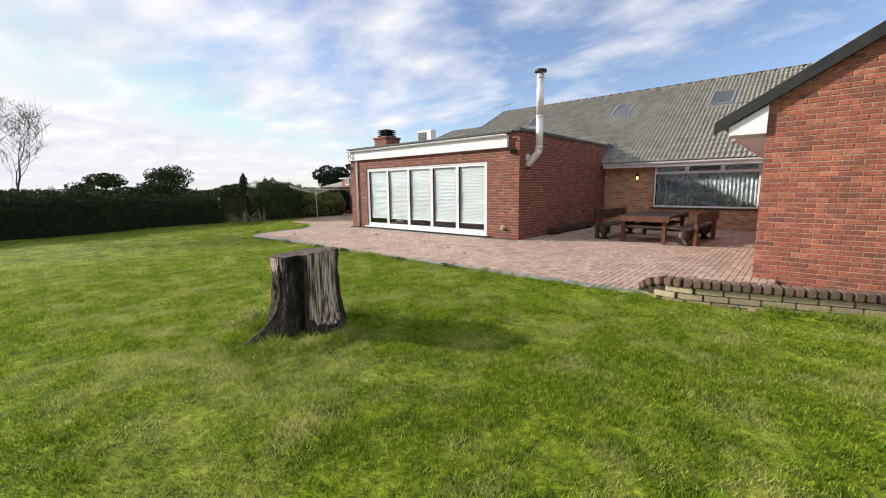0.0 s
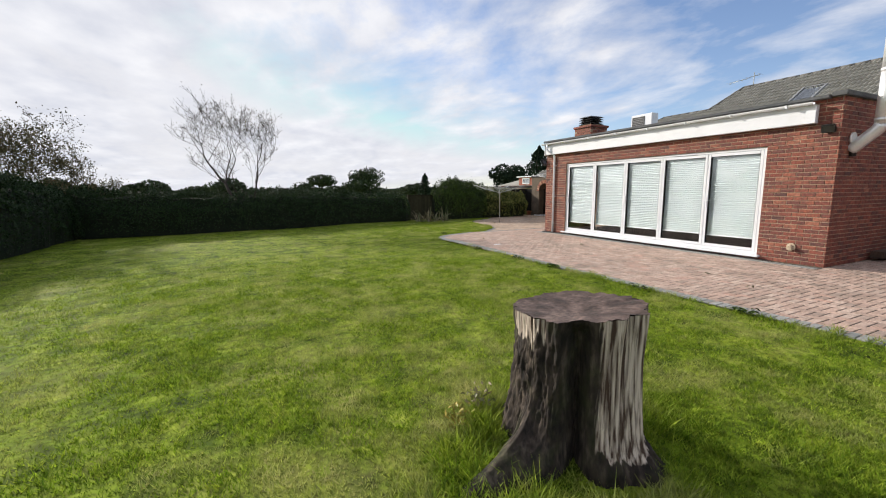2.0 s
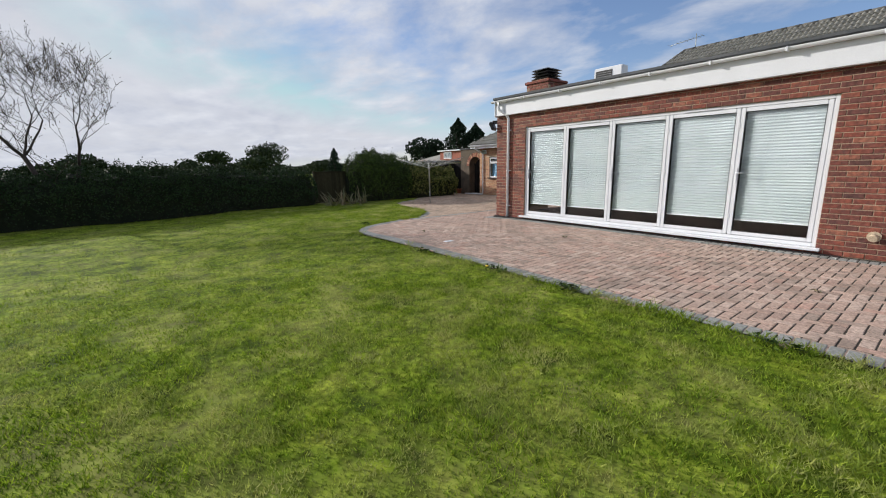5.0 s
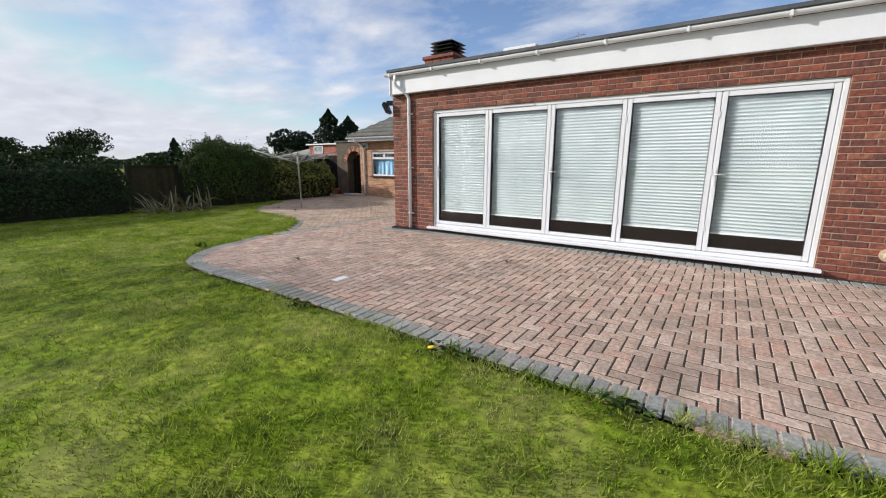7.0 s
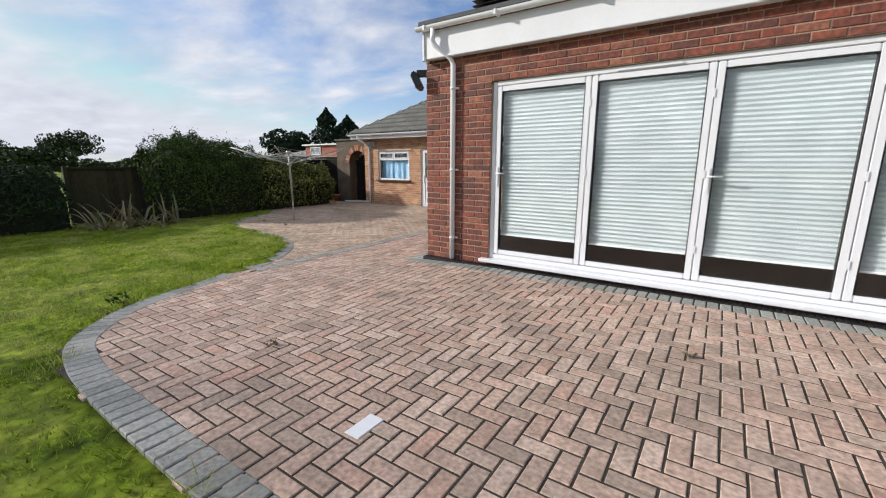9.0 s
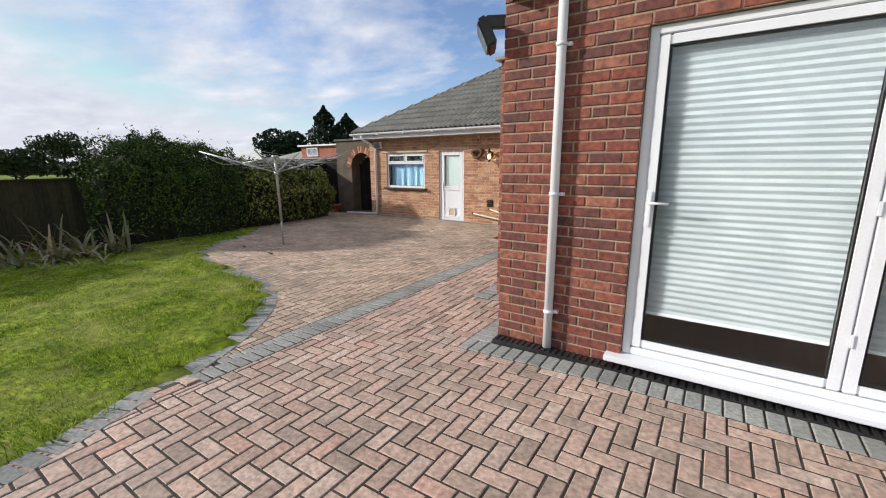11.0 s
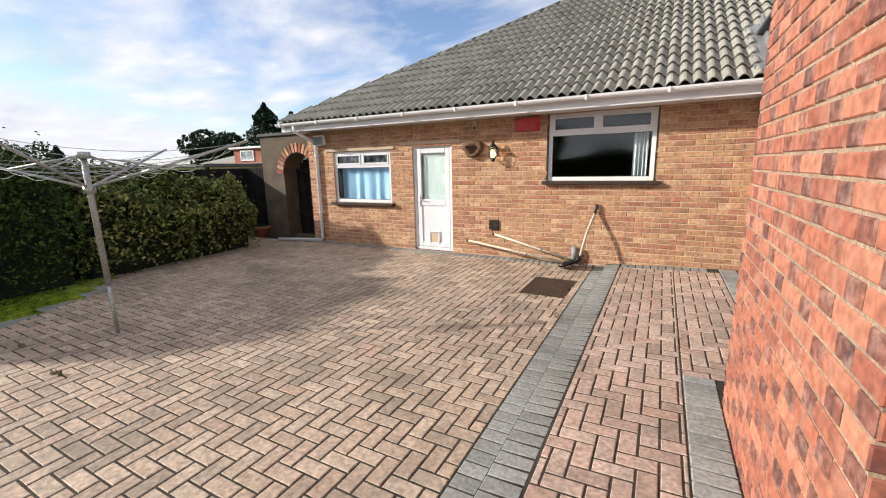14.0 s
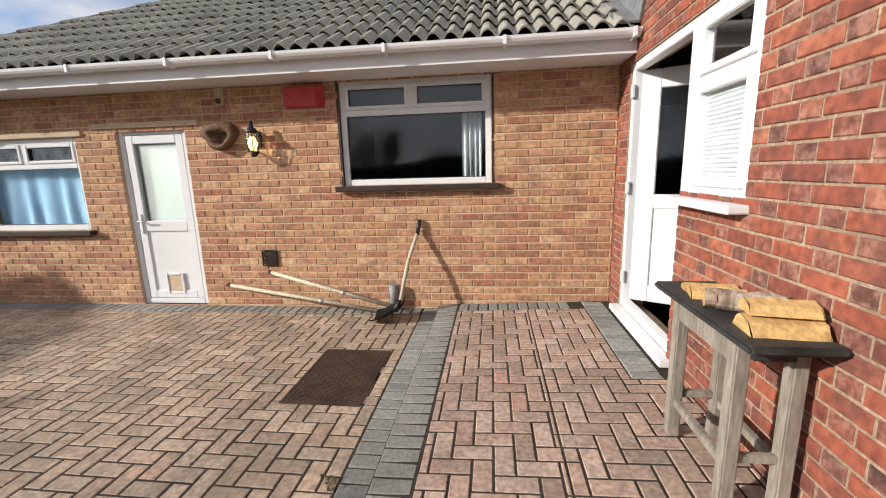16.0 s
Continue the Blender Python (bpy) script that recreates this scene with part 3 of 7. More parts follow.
brick_wall("wall_wing_gable", "bright red brick gable wall of the side wing", (WGX, WGY, 0), (1, 0, 0), 8.4, FOOT, 5.2, RED_BRICK, MORTAR_PINK, near=(0, 1.6, 0, 2.4), top=wing_top, past=(0.007, 0))
brick_wall("wall_wing_side", "red brick side wall of the wing", (WGX, 17.0, 0), (0, -1, 0), 17 - WGY - 0.23, FOOT, 2.2, RED_BRICK, MORTAR_PINK, past=(0, 0.23))
brick_wall("wall_wing_far", "red brick far wall of the wing", (WGX + 8.4, WGY + 0.23, 0), (0, 1, 0), 9, FOOT, 2.2, RED_BRICK, MORTAR_PINK)
back = base("wall_house_far", "plain rear walls closing the bungalow", "wall", "structure")
part("rear_wall", one(box, (HX0, 29.4, -0.4), (7.4, 29.6, 2.1)), PLASTER, back)
part("side_wall", one(box, (7.2, 17.3, -0.4), (7.4, 29.4, 2.1)), PLASTER, back)
# room walls, floors and ceilings below carry the indoor shade in their colour
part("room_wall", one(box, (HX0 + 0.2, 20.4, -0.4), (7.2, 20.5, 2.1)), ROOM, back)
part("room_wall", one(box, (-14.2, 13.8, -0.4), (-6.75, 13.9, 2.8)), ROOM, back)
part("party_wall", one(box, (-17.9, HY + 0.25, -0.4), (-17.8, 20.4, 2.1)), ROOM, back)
flo = base("floor", "indoor floor coloured near-black as room shade", "floor", "structure")
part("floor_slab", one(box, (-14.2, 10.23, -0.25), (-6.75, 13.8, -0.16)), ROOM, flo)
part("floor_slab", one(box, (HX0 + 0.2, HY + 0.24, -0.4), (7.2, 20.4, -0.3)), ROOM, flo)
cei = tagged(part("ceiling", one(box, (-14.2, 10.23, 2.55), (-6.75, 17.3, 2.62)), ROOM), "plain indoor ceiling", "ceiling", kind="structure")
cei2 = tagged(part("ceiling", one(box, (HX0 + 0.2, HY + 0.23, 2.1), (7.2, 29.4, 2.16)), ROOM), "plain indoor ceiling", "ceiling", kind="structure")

# ---- roofs ----
SLOPE, EAVE_Y, EAVE_Z = 0.613, 16.22, 2.16
RIDGE_Y, RIDGE_Z = 22.5, 2.16 + 0.613 * (22.5 - 16.22)
HIP_X, HIP_Y = -17.9, 20.72
EAVE_X0, EAVE_X1 = -22.55, 7.6
rz = lambda y: EAVE_Z + SLOPE * (y - EAVE_Y)


def roof_left(y):
    """The left edge of the tiled slope at depth y."""
    if y <= HIP_Y:
        return EAVE_X0 + (y - EAVE_Y) * (HIP_X - EAVE_X0) / (HIP_Y - EAVE_Y)
    return -15.6 + 0.5 * (y - HIP_Y) / (RIDGE_Y - HIP_Y)


roof = base("roof", "bungalow roof of weathered grey concrete interlocking tiles", "roof", "structure")
bm = bmesh.new()
pts = [(EAVE_X0, EAVE_Y), (EAVE_X1, EAVE_Y), (EAVE_X1, RIDGE_Y), (-15.1, RIDGE_Y), (-15.6, HIP_Y), (HIP_X, HIP_Y)]
bm.faces.new([bm.verts.new((x, y, rz(y) - 0.05)) for x, y in pts])
bm.faces.new([bm.verts.new((x, y, z - 0.05)) for x, y, z in ((EAVE_X0, EAVE_Y, EAVE_Z), (HIP_X, HIP_Y, rz(HIP_Y)), (EAVE_X0, 25.2, EAVE_Z))])
bm.faces.new([bm.verts.new(p) for p in ((-15.1, RIDGE_Y, RIDGE_Z - 0.05), (EAVE_X1, RIDGE_Y, RIDGE_Z - 0.05), (EAVE_X1, 29.7, 2.1), (-15.1, 29.7, 2.1))])
bm.faces.new([bm.verts.new(p) for p in ((HIP_X, HIP_Y, rz(HIP_Y) - 0.05), (-15.6, HIP_Y, rz(HIP_Y) - 0.05), (-15.1, 25.2, EAVE_Z), (EAVE_X0, 25.2, EAVE_Z))])
bm.faces.new([bm.verts.new(p) for p in ((-15.6, HIP_Y, rz(HIP_Y) - 0.06), (-15.1, RIDGE_Y, RIDGE_Z - 0.06), (-15.1, 29.7, 2.1), (-15.1, 25.2, EAVE_Z))])
part("roof_deck", bm, FELT, roof)

TW, TG, TT = 0.30, 0.335, 0.042


def tile_profile():
    """Cross-section of a double-roll tile: x and height."""
    out = []
    for k in range(13):
        x = TW * k / 12
        ph = (k % 6) / 6
        out.append((x - TW / 2, 0.056 * max(0.0, math.sin(math.pi * ph * 1.25)) ** 0.8 if ph < 0.8 else 0.0))
    return out


PROFILE = tile_profile()


def tile_mesh(verts, faces, place):
    k = len(verts)
    n = len(PROFILE)
    for v, lift in ((0.0, TT), (TG + 0.06, 0.0)):
        for x, h in PROFILE:
            verts.append(place(x, v, h + lift))
    for x, h in PROFILE:
        verts.append(place(x, 0.0, h + TT - 0.016))
    for i in range(n - 1):
        faces.append((k + i, k + i + 1, k + n + i + 1, k + n + i))
        faces.append((k + 2 * n + i, k + 2 * n + i + 1, k + i + 1, k + i))


def tile_roof(parent, origin, across, up, inside, ncols, nrows, near):
    across, up = Vector(across).normalized(), Vector(up).normalized()
    nor = across.cross(up)
    o = Vector(origin)
    R = Matrix((across, up, nor)).transposed().to_4x4()
    proto = None
    verts, faces = [], []
    count = 0
    for r in range(nrows):
        for c in range(ncols):
            a, b = (c + 0.5) * TW, r * TG
            p = o + across * a + up * b
            if not inside(p + up * 0.15):
                continue
            jit = Matrix.Rotation(random.uniform(-0.006, 0.006), 4, "Z")
            if near(p) and count < 300:
                if proto is None:
                    v2, f2 = [], []
                    tile_mesh(v2, f2, lambda x, y, h: (x, y, h))
                    proto = bpy.data.meshes.new("roof_tile")
                    proto.from_pydata(v2, [], f2)
                    proto.materials.append(ROOF_TILE)
                ob = new("roof_tile", proto)
                ob.parent = parent
                ob.matrix_basis = Matrix.Translation(p) @ R @ jit
                count += 1
            else:
                dz = random.uniform(0, 0.004)
                tile_mesh(verts, faces, lambda x, y, h: tuple(p + across * x + up * y + nor * (h + dz)))
    ob = raw("roof_tiles", verts, faces, ROOF_TILE, parent)
    ob["kind"] = "stuff"


upv = Vector((0, 1, SLOPE))
SKYLIGHTS = [(-3.66, -2.82, 19.95, 21.15), (-7.6, -6.76, 19.95, 21.15), (-12.1, -11.3, 19.95, 21.15)]
tile_roof(roof, (EAVE_X0, EAVE_Y - 0.03, EAVE_Z - 0.03), (1, 0, 0), upv,
          lambda p: roof_left(p.y) < p.x < EAVE_X1 and p.y < RIDGE_Y and not (WX + 0.1 < p.x < EX - 0.1 and p.y < 17.5)
          and not any(s[0] < p.x < s[1] and s[2] < p.y < s[3] for s in SKYLIGHTS),
          101, 25, lambda p: -19 < p.x < -14.3 and p.y < 19.0)


def ridge_line(parent, a, b, r=0.08, every=0.45):
    a, b = Vector(a), Vector(b)
    d = b - a
    n = max(1, round(d.length / every))
    for k in range(n):
        p, q = a + d * (k / n), a + d * ((k + 0.97) / n)
        part("ridge_tile", one(tube, [p, q], r, 10, r * 1.06), RIDGE_TILE, parent)


ridge_line(roof, (EAVE_X0 + 0.1, EAVE_Y + 0.1, EAVE_Z + 0.03), (HIP_X, HIP_Y, rz(HIP_Y)))
ridge_line(roof, (HIP_X, HIP_Y, rz(HIP_Y)), (-15.6, HIP_Y, rz(HIP_Y)))
ridge_line(roof, (-15.6, HIP_Y, rz(HIP_Y)), (-15.1, RIDGE_Y, RIDGE_Z))
ridge_line(roof, (-15.1, RIDGE_Y, RIDGE_Z), (6.0, RIDGE_Y, RIDGE_Z))

# wing roof
wroof = base("roof_wing", "grey tiled pitched roof of the red brick wing", "roof", "structure")
WR0, WRX = -1.56, WGX + 4.2
WRZ0, WRZ1 = 2.25, 2.25 + 0.61 * (WRX - WR0)
bm = bmesh.new()
for s in (1, -1):
    e = WR0 if s > 0 else 2 * WRX - WR0
    q = [bm.verts.new(p) for p in ((e, 7.96, WRZ0), (WRX, 7.96, WRZ1), (WRX, 21.0, WRZ1), (e, 21.0, WRZ0))]
    f = bm.faces.new(q if s > 0 else q[::-1])
bmesh.ops.recalc_face_normals(bm, faces=bm.faces[:])
part("roof_deck", bm, FELT, wroof)
tile_roof(wroof, (WR0 - 0.03, 17.6, WRZ0 + 0.01), (0, -1, 0), (1, 0, 0.61), lambda p: p.x < WRX and p.y > 8.0, 33, 17, lambda p: False)
# verge board, soffit and white box end
bm = bmesh.new()
q = [(WR0 - 0.06, WRZ0 - 0.13), (WRX, WRZ1 - 0.09), (WRX, WRZ1 + 0.10), (WR0 - 0.06, WRZ0 + 0.06)]
lo = [bm.verts.new((x, 7.93, z)) for x, z in q]
hi = [bm.verts.new((x, 8.04, z)) for x, z in q]
bm.faces.new(lo)
bm.faces.new(hi[::-1])
for i in range(4):
    j = (i + 1) % 4
    bm.faces.new((lo[j], lo[i], hi[i], hi[j]))
part("verge", bm, BLACK, wroof, "dark slate-grey verge strip")
bm = bmesh.new()
q = [(-1.42, 2.09), (WGX - 0.002, 2.09), (WGX - 0.002, 2.52), (-1.42, 2.22)]
lo = [bm.verts.new((x, 7.99, z)) for x, z in q]
hi = [bm.verts.new((x, 8.35, z)) for x, z in q]
bm.faces.new(lo)
bm.faces.new(hi[::-1])
for i in range(4):
    j = (i + 1) % 4
    bm.faces.new((lo[j], lo[i], hi[i], hi[j]))
part("box_end", bm, WHITE, wroof, "white painted box end under the verge")
part("eaves_soffit", one(box, (-1.36, 8.35, 2.06), (WGX - 0.012, 16.2, 2.09)), WHITE, wroof)
part("eaves_fascia", one(box, (-1.39, 8.35, 2.04), (-1.362, 16.2, 2.2)), WHITE, wroof)

# flat roof of the extension, its kerb, fascia and gutter
flat = base("roof_flat", "grey felt flat roof with a dark edge", "roof", "structure")
part("felt", one(box, (WX + 0.02, WY + 0.02, 2.84), (EX - 0.02, 17.6, 2.88)), FELT, flat)
part("edge_cap", one(box, (EX - 0.16, WY - 0.08, 2.862), (EX + 0.06, 17.45, 2.95), 0.01), FELT, flat, "dark felt edge capping")
part("edge_cap", one(box, (WX - 0.05, WY - 0.13, 2.84), (EX - 0.17, WY + 0.12, 2.90), 0.01), FELT, flat, "dark felt edge capping")
part("edge_cap", one(box, (WX - 0.06, WY + 0.13, 2.862), (WX + 0.14, 17.45, 2.92), 0.01), FELT, flat, "dark felt edge capping")
fas = base("trim_fascia", "deep white fascia board over the folding doors", "fascia", "structure")
part("board", one(box, (WX + 0.06, WY - 0.12, 2.43), (EX - 0.34, WY - 0.010, 2.76), 0.006), WHITE, fas)
part("board_end", one(box, (WX + 0.03, WY - 0.14, 2.41), (WX + 0.058, WY - 0.010, 2.78), 0.004), WHITE, fas)


def gutter(name, label, a, b, r=0.055, up=(0, 0, 1)):
    """A half-round gutter with its brackets from a to b."""
    g = base(name, label, "gutter", "structure")
    a, b = Vector(a), Vector(b)
    d = (b - a).normalized()
    s = d.cross(Vector((0, 0, 1)))
    bm = bmesh.new()
    rings = []
    for p in (a, b):
        ring = []
        for rr, order in ((r, range(9)), (r - 0.005, range(8, -1, -1))):
            for k in order:
                t = math.pi * k / 8
                ring.append(bm.verts.new(p + s * (math.cos(t) * rr) - Vector((0, 0, math.sin(t) * rr))))
        rings.append(ring)
    n = len(rings[0])
    for i in range(n):
        bm.faces.new((rings[0][i], rings[0][(i + 1) % n], rings[1][(i + 1) % n], rings[1][i]))
    bm.faces.new(rings[0][::-1])
    bm.faces.new(rings[1])
    part("channel", bm, WHITE, g)
    L = (b - a).length
    for k in range(int(L / 1.0) + 1):
        p = a + d * min(L - 0.02, 0.15 + k * 1.0)
        part("bracket", one(box, p + Vector((-0.012, -0.012, 0)) + s * -0.0 - Vector((0.0, r + 0.0, r + 0.006)), p + Vector((0.012, r + 0.012, 0.004))), WHITE, g)
    return g


gutter("gutter", "white half-round plastic gutter", (WX - 0.02, WY - 0.19, 2.80), (EX - 0.36, WY - 0.19, 2.80), 0.05)
gutter("gutter", "long white plastic gutter under the tiles", (EAVE_X0 - 0.05, EAVE_Y - 0.04, 2.14), (HX1 - 0.02, EAVE_Y - 0.04, 2.14), 0.06)
gutter("gutter", "white plastic gutter under the tiles", (EX + 0.08, EAVE_Y - 0.04, 2.14), (-1.42, EAVE_Y - 0.04, 2.14), 0.06)
for x0, x1 in ((EAVE_X0, HX1 - 0.012), (EX + 0.08, -0.95)):
    e = base("trim_eaves", "white fascia and soffit under the roof", "fascia", "structure")
    part("fascia", one(box, (x0, EAVE_Y + 0.03, 1.985), (x1, EAVE_Y + 0.055, 2.16)), WHITE, e)
    part("soffit", one(box, (x0, EAVE_Y + 0.056, 1.99), (x1, HY - 0.010, 2.005)), WHITE, e)
part("soffit", one(box, (EAVE_X0, HY + 0.0, 1.99), (HX0 - 0.010, 24, 2.005)), WHITE, e)

flash = base("trim_flashing", "grey lead flashing where the tiles meet brick", "flashing", "structure")
FM = Matrix.Translation((HX1 - 0.03, EAVE_Y, EAVE_Z)) @ Matrix.Rotation(math.atan(SLOPE), 4, "X")
part("soaker", one(box, (-0.17, 0.0, 0.035), (0.02, 1.7, 0.055), 0.006, FM), LEAD, flash)
part("upstand", one(box, (0.0, 0.0, 0.05), (0.022, 1.7, 0.19), 0.004, FM), LEAD, flash)
FM2 = Matrix.Translation((EX + 0.012, EAVE_Y, EAVE_Z)) @ Matrix.Rotation(math.atan(SLOPE), 4, "X")
part("upstand", one(box, (0.0, 0.0, 0.03), (0.02, 1.55, 0.19), 0.004, FM2), LEAD, flash)
part("soaker", one(box, (0.0, 0.0, 0.035), (0.16, 1.55, 0.05), 0.006, FM2), LEAD, flash)


# ---- openings ----
def frame_rect(bm, x0, x1, z0, z1, w, y0, y1, bev=0.006):
    """Four bars round an opening in the plane of x and z."""
    box(bm, (x0, y0, z0), (x0 + w, y1, z1), bev)
    box(bm, (x1 - w, y0, z0), (x1, y1, z1), bev)
    box(bm, (x0 + w, y0, z0), (x1 - w, y1, z0 + w), bev)
    box(bm, (x0 + w, y0, z1 - w), (x1 - w, y1, z1), bev)
    return bm


def pane(x0, x1, z0, z1, y, parent, mat=None, name="pane"):
    ob = part(name, one(box, (x0, y, z0), (x1, y + 0.006, z1)), mat or GLASS, parent)
    ob.visible_shadow = False
    return ob


def bifold():
    d = base("door_folding", "white five-panel folding glass doors with lowered pleated blinds", "door", "structure")
    y = WY + 0.03
    z0, z1 = -0.14, 2.09
    part("outer_frame", frame_rect(bmesh.new(), BF0 + 0.004, BF1 - 0.004, z0 + 0.01, z1 - 0.004, 0.055, y, y + 0.07), WHITE, d)
    part("sill", one(box, (BF0 - 0.10, WY - 0.09, z0 - 0.035), (BF1 + 0.06, y + 0.02, z0 + 0.008), 0.006), WHITE, d)
    n = 5
    w = (BF1 - BF0 - 0.118) / n
    for k in range(n):
        x0 = BF0 + 0.059 + k * w
        x1 = x0 + w - 0.004
        leaf = part("leaf", frame_rect(bmesh.new(), x0, x1, z0 + 0.07, z1 - 0.062, 0.068, y + 0.004, y + 0.062, 0.008), WHITE, d)
        gx0, gx1, gz0, gz1 = x0 + 0.062, x1 - 0.062, z0 + 0.132, z1 - 0.124
        part("gasket", frame_rect(bmesh.new(), gx0, gx1, gz0, gz1, 0.010, y + 0.012, y + 0.05, 0), BLACK, leaf, "thin black glazing gasket")
        pane(gx0 + 0.008, gx1 - 0.008, gz0 + 0.008, gz1 - 0.008, y + 0.028, leaf)
        bz = gz0 + 0.205 + random.uniform(-0.01, 0.01)
        verts, faces = [], []
        m = 76
        for i in range(m + 1):
            zz = gz1 - 0.01 - (gz1 - 0.01 - bz) * i / m
            off = 0.010 if i % 2 else 0.0
            verts += [(gx0 + 0.012, y + 0.062 + off, zz), (gx1 - 0.012, y + 0.062 + off, zz)]
        for i in range(m):
            faces.append((2 * i, 2 * i + 2, 2 * i + 3, 2 * i + 1))
        bl = raw("blind", verts, faces, BLIND, d, "pale pleated blind lowered almost to the floor")
        part("bottom_rail", one(box, (gx0 + 0.012, y + 0.056, bz - 0.02), (gx1 - 0.012, y + 0.078, bz), 0.003), WHITE, bl)
        if k in (1, 3):
            part("trickle_vent", one(box, (x0 + 0.25, y - 0.014, z1 - 0.05), (x0 + 0.85, y + 0.002, z1 - 0.028), 0.004), WHITE, d)
        if k in (0, 2, 4):
            h = part("handle", one(box, (x0 + 0.022, y - 0.012, 0.82), (x0 + 0.048, y + 0.004, 1.06), 0.005), WHITE, leaf)
            part("lever", one(tube, [(x0 + 0.035, y - 0.012, 0.98), (x0 + 0.035, y - 0.05, 0.98), (x0 + 0.15, y - 0.05, 0.98)], 0.009, 8), WHITE, h)
        for zz in (0.25, 1.0, 1.75):
            if k:
                part("hinge", one(box, (x0 - 0.012, y - 0.005, zz - 0.04), (x0 + 0.008, y + 0.004, zz + 0.04), 0.003), WHITE, leaf)


bifold()


def window(name, label, x0, x1, z0, z1, splits, transom, behind=None, surround=True):
    """A white plastic window with top lights, in the house wall."""
    d = base(name, label, "window", "structure")
    y = HY + 0.03
    part("window_frame", frame_rect(bmesh.new(), x0, x1, z0, z1, 0.06, y, y + 0.07), WHITE, d)
    part("transom", one(box, (x0 + 0.06, y + 0.002, transom - 0.03), (x1 - 0.06, y + 0.068, transom + 0.03), 0.006), WHITE, d)
    xs = [x0 + 0.06] + [x0 + (x1 - x0) * s for s in splits] + [x1 - 0.06]
    for a in xs[1:-1]:
        part("mullion", one(box, (a - 0.03, y + 0.002, transom + 0.03), (a + 0.03, y + 0.068, z1 - 0.06), 0.006), WHITE, d)
    for a, b in zip(xs, xs[1:]):
        a, b = a + (0.03 if a != xs[0] else 0), b - (0.03 if b != xs[-1] else 0)
        s = part("top_light", frame_rect(bmesh.new(), a, b, transom + 0.03, z1 - 0.06, 0.035, y - 0.012, y + 0.05), WHITE, d)
        part("gasket", frame_rect(bmesh.new(), a + 0.035, b - 0.035, transom + 0.065, z1 - 0.095, 0.006, y + 0.0, y + 0.04, 0), BLACK, s)
        pane(a + 0.036, b - 0.036, transom + 0.066, z1 - 0.096, y + 0.02, s)
    pane(x0 + 0.06, x1 - 0.06, z0 + 0.06, transom - 0.03, y + 0.03, d)
    part("gasket", frame_rect(bmesh.new(), x0 + 0.06, x1 - 0.06, z0 + 0.06, transom - 0.03, 0.007, y + 0.01, y + 0.05, 0), BLACK, d)
    part("window_sill", one(box, (x0 - 0.07, HY - 0.09, z0 - 0.055), (x1 + 0.07, HY + 0.04, z0 - 0.002), 0.006), DARK_TRIM, d, "dark brown projecting sill")
    if surround:
        for a in (x0 - 0.022, x1 + 0.0):
            part("reveal_trim", one(box, (a, HY - 0.008, z0), (a + 0.022, HY + 0.05, z1)), DARK_TRIM, d)
    return d


def drape(name, x0, x1, z0, z1, y, mat, parent, label, folds=9, depth=0.03, spread=1.0):
    verts, faces = [], []
    n, m = folds * 8, 6
    for j in range(m + 1):
        for i in range(n + 1):
            t = i / n
            zz = z1 + (z0 - z1) * j / m
            g = 0.4 + 0.6 * j / m
            verts.append((x0 + (x1 - x0) * t, y + depth * g * math.sin(t * folds * 2 * math.pi + 0.6 * math.sin(t * 17)), zz))
    for j in range(m):
        for i in range(n):
            k = j * (n + 1) + i
            faces.append((k, k + 1, k + n + 2, k + n + 1))
    return raw(name, verts, faces, mat, parent, label, smooth=True)


w1 = window("window_1", "small white window with pale blue curtain drawn behind", -21.58, -20.13, 0.53, 1.56, (0.5,), 1.26, surround=False)
drape("curtain", -21.5, -20.2, 0.58, 1.26, HY + 0.16, CURTAIN_BLUE, w1, "pale blue drawn curtain", 5, 0.025)
drape("net", -21.5, -20.2, 1.27, 1.52, HY + 0.20, LACE, w1, "white net at the top lights", 8, 0.015)
w2 = window("window_2", "white kitchen window with dark reflecting glass", -17.08, -15.56, 0.96, 2.0, (0.48,), 1.68)
drape("vertical_blind", -15.86, -15.66, 1.02, 1.66, HY + 0.16, BLIND, w2, "drawn-back white vertical blind", 4, 0.04)
w3 = window("window_3", "wide white window with patterned lace curtain", -4.68, -1.48, 0.50, 2.06, (0.333, 0.667), 1.74)
drape("lace_curtain", -4.6, -1.56, 0.55, 1.72, HY + 0.16, LACE, w3, "gathered white lace curtain", 26, 0.03)
for x0, x1, z in ((-21.78, -20.02, 1.565), (-19.90, -18.62, 1.63)):
    tagged(part("trim_lintel", one(box, (x0, HY - 0.03, z), (x1, HY + 0.02, z + 0.055), 0.004), CREAM), "pale cream lintel strip", "lintel", kind="structure")


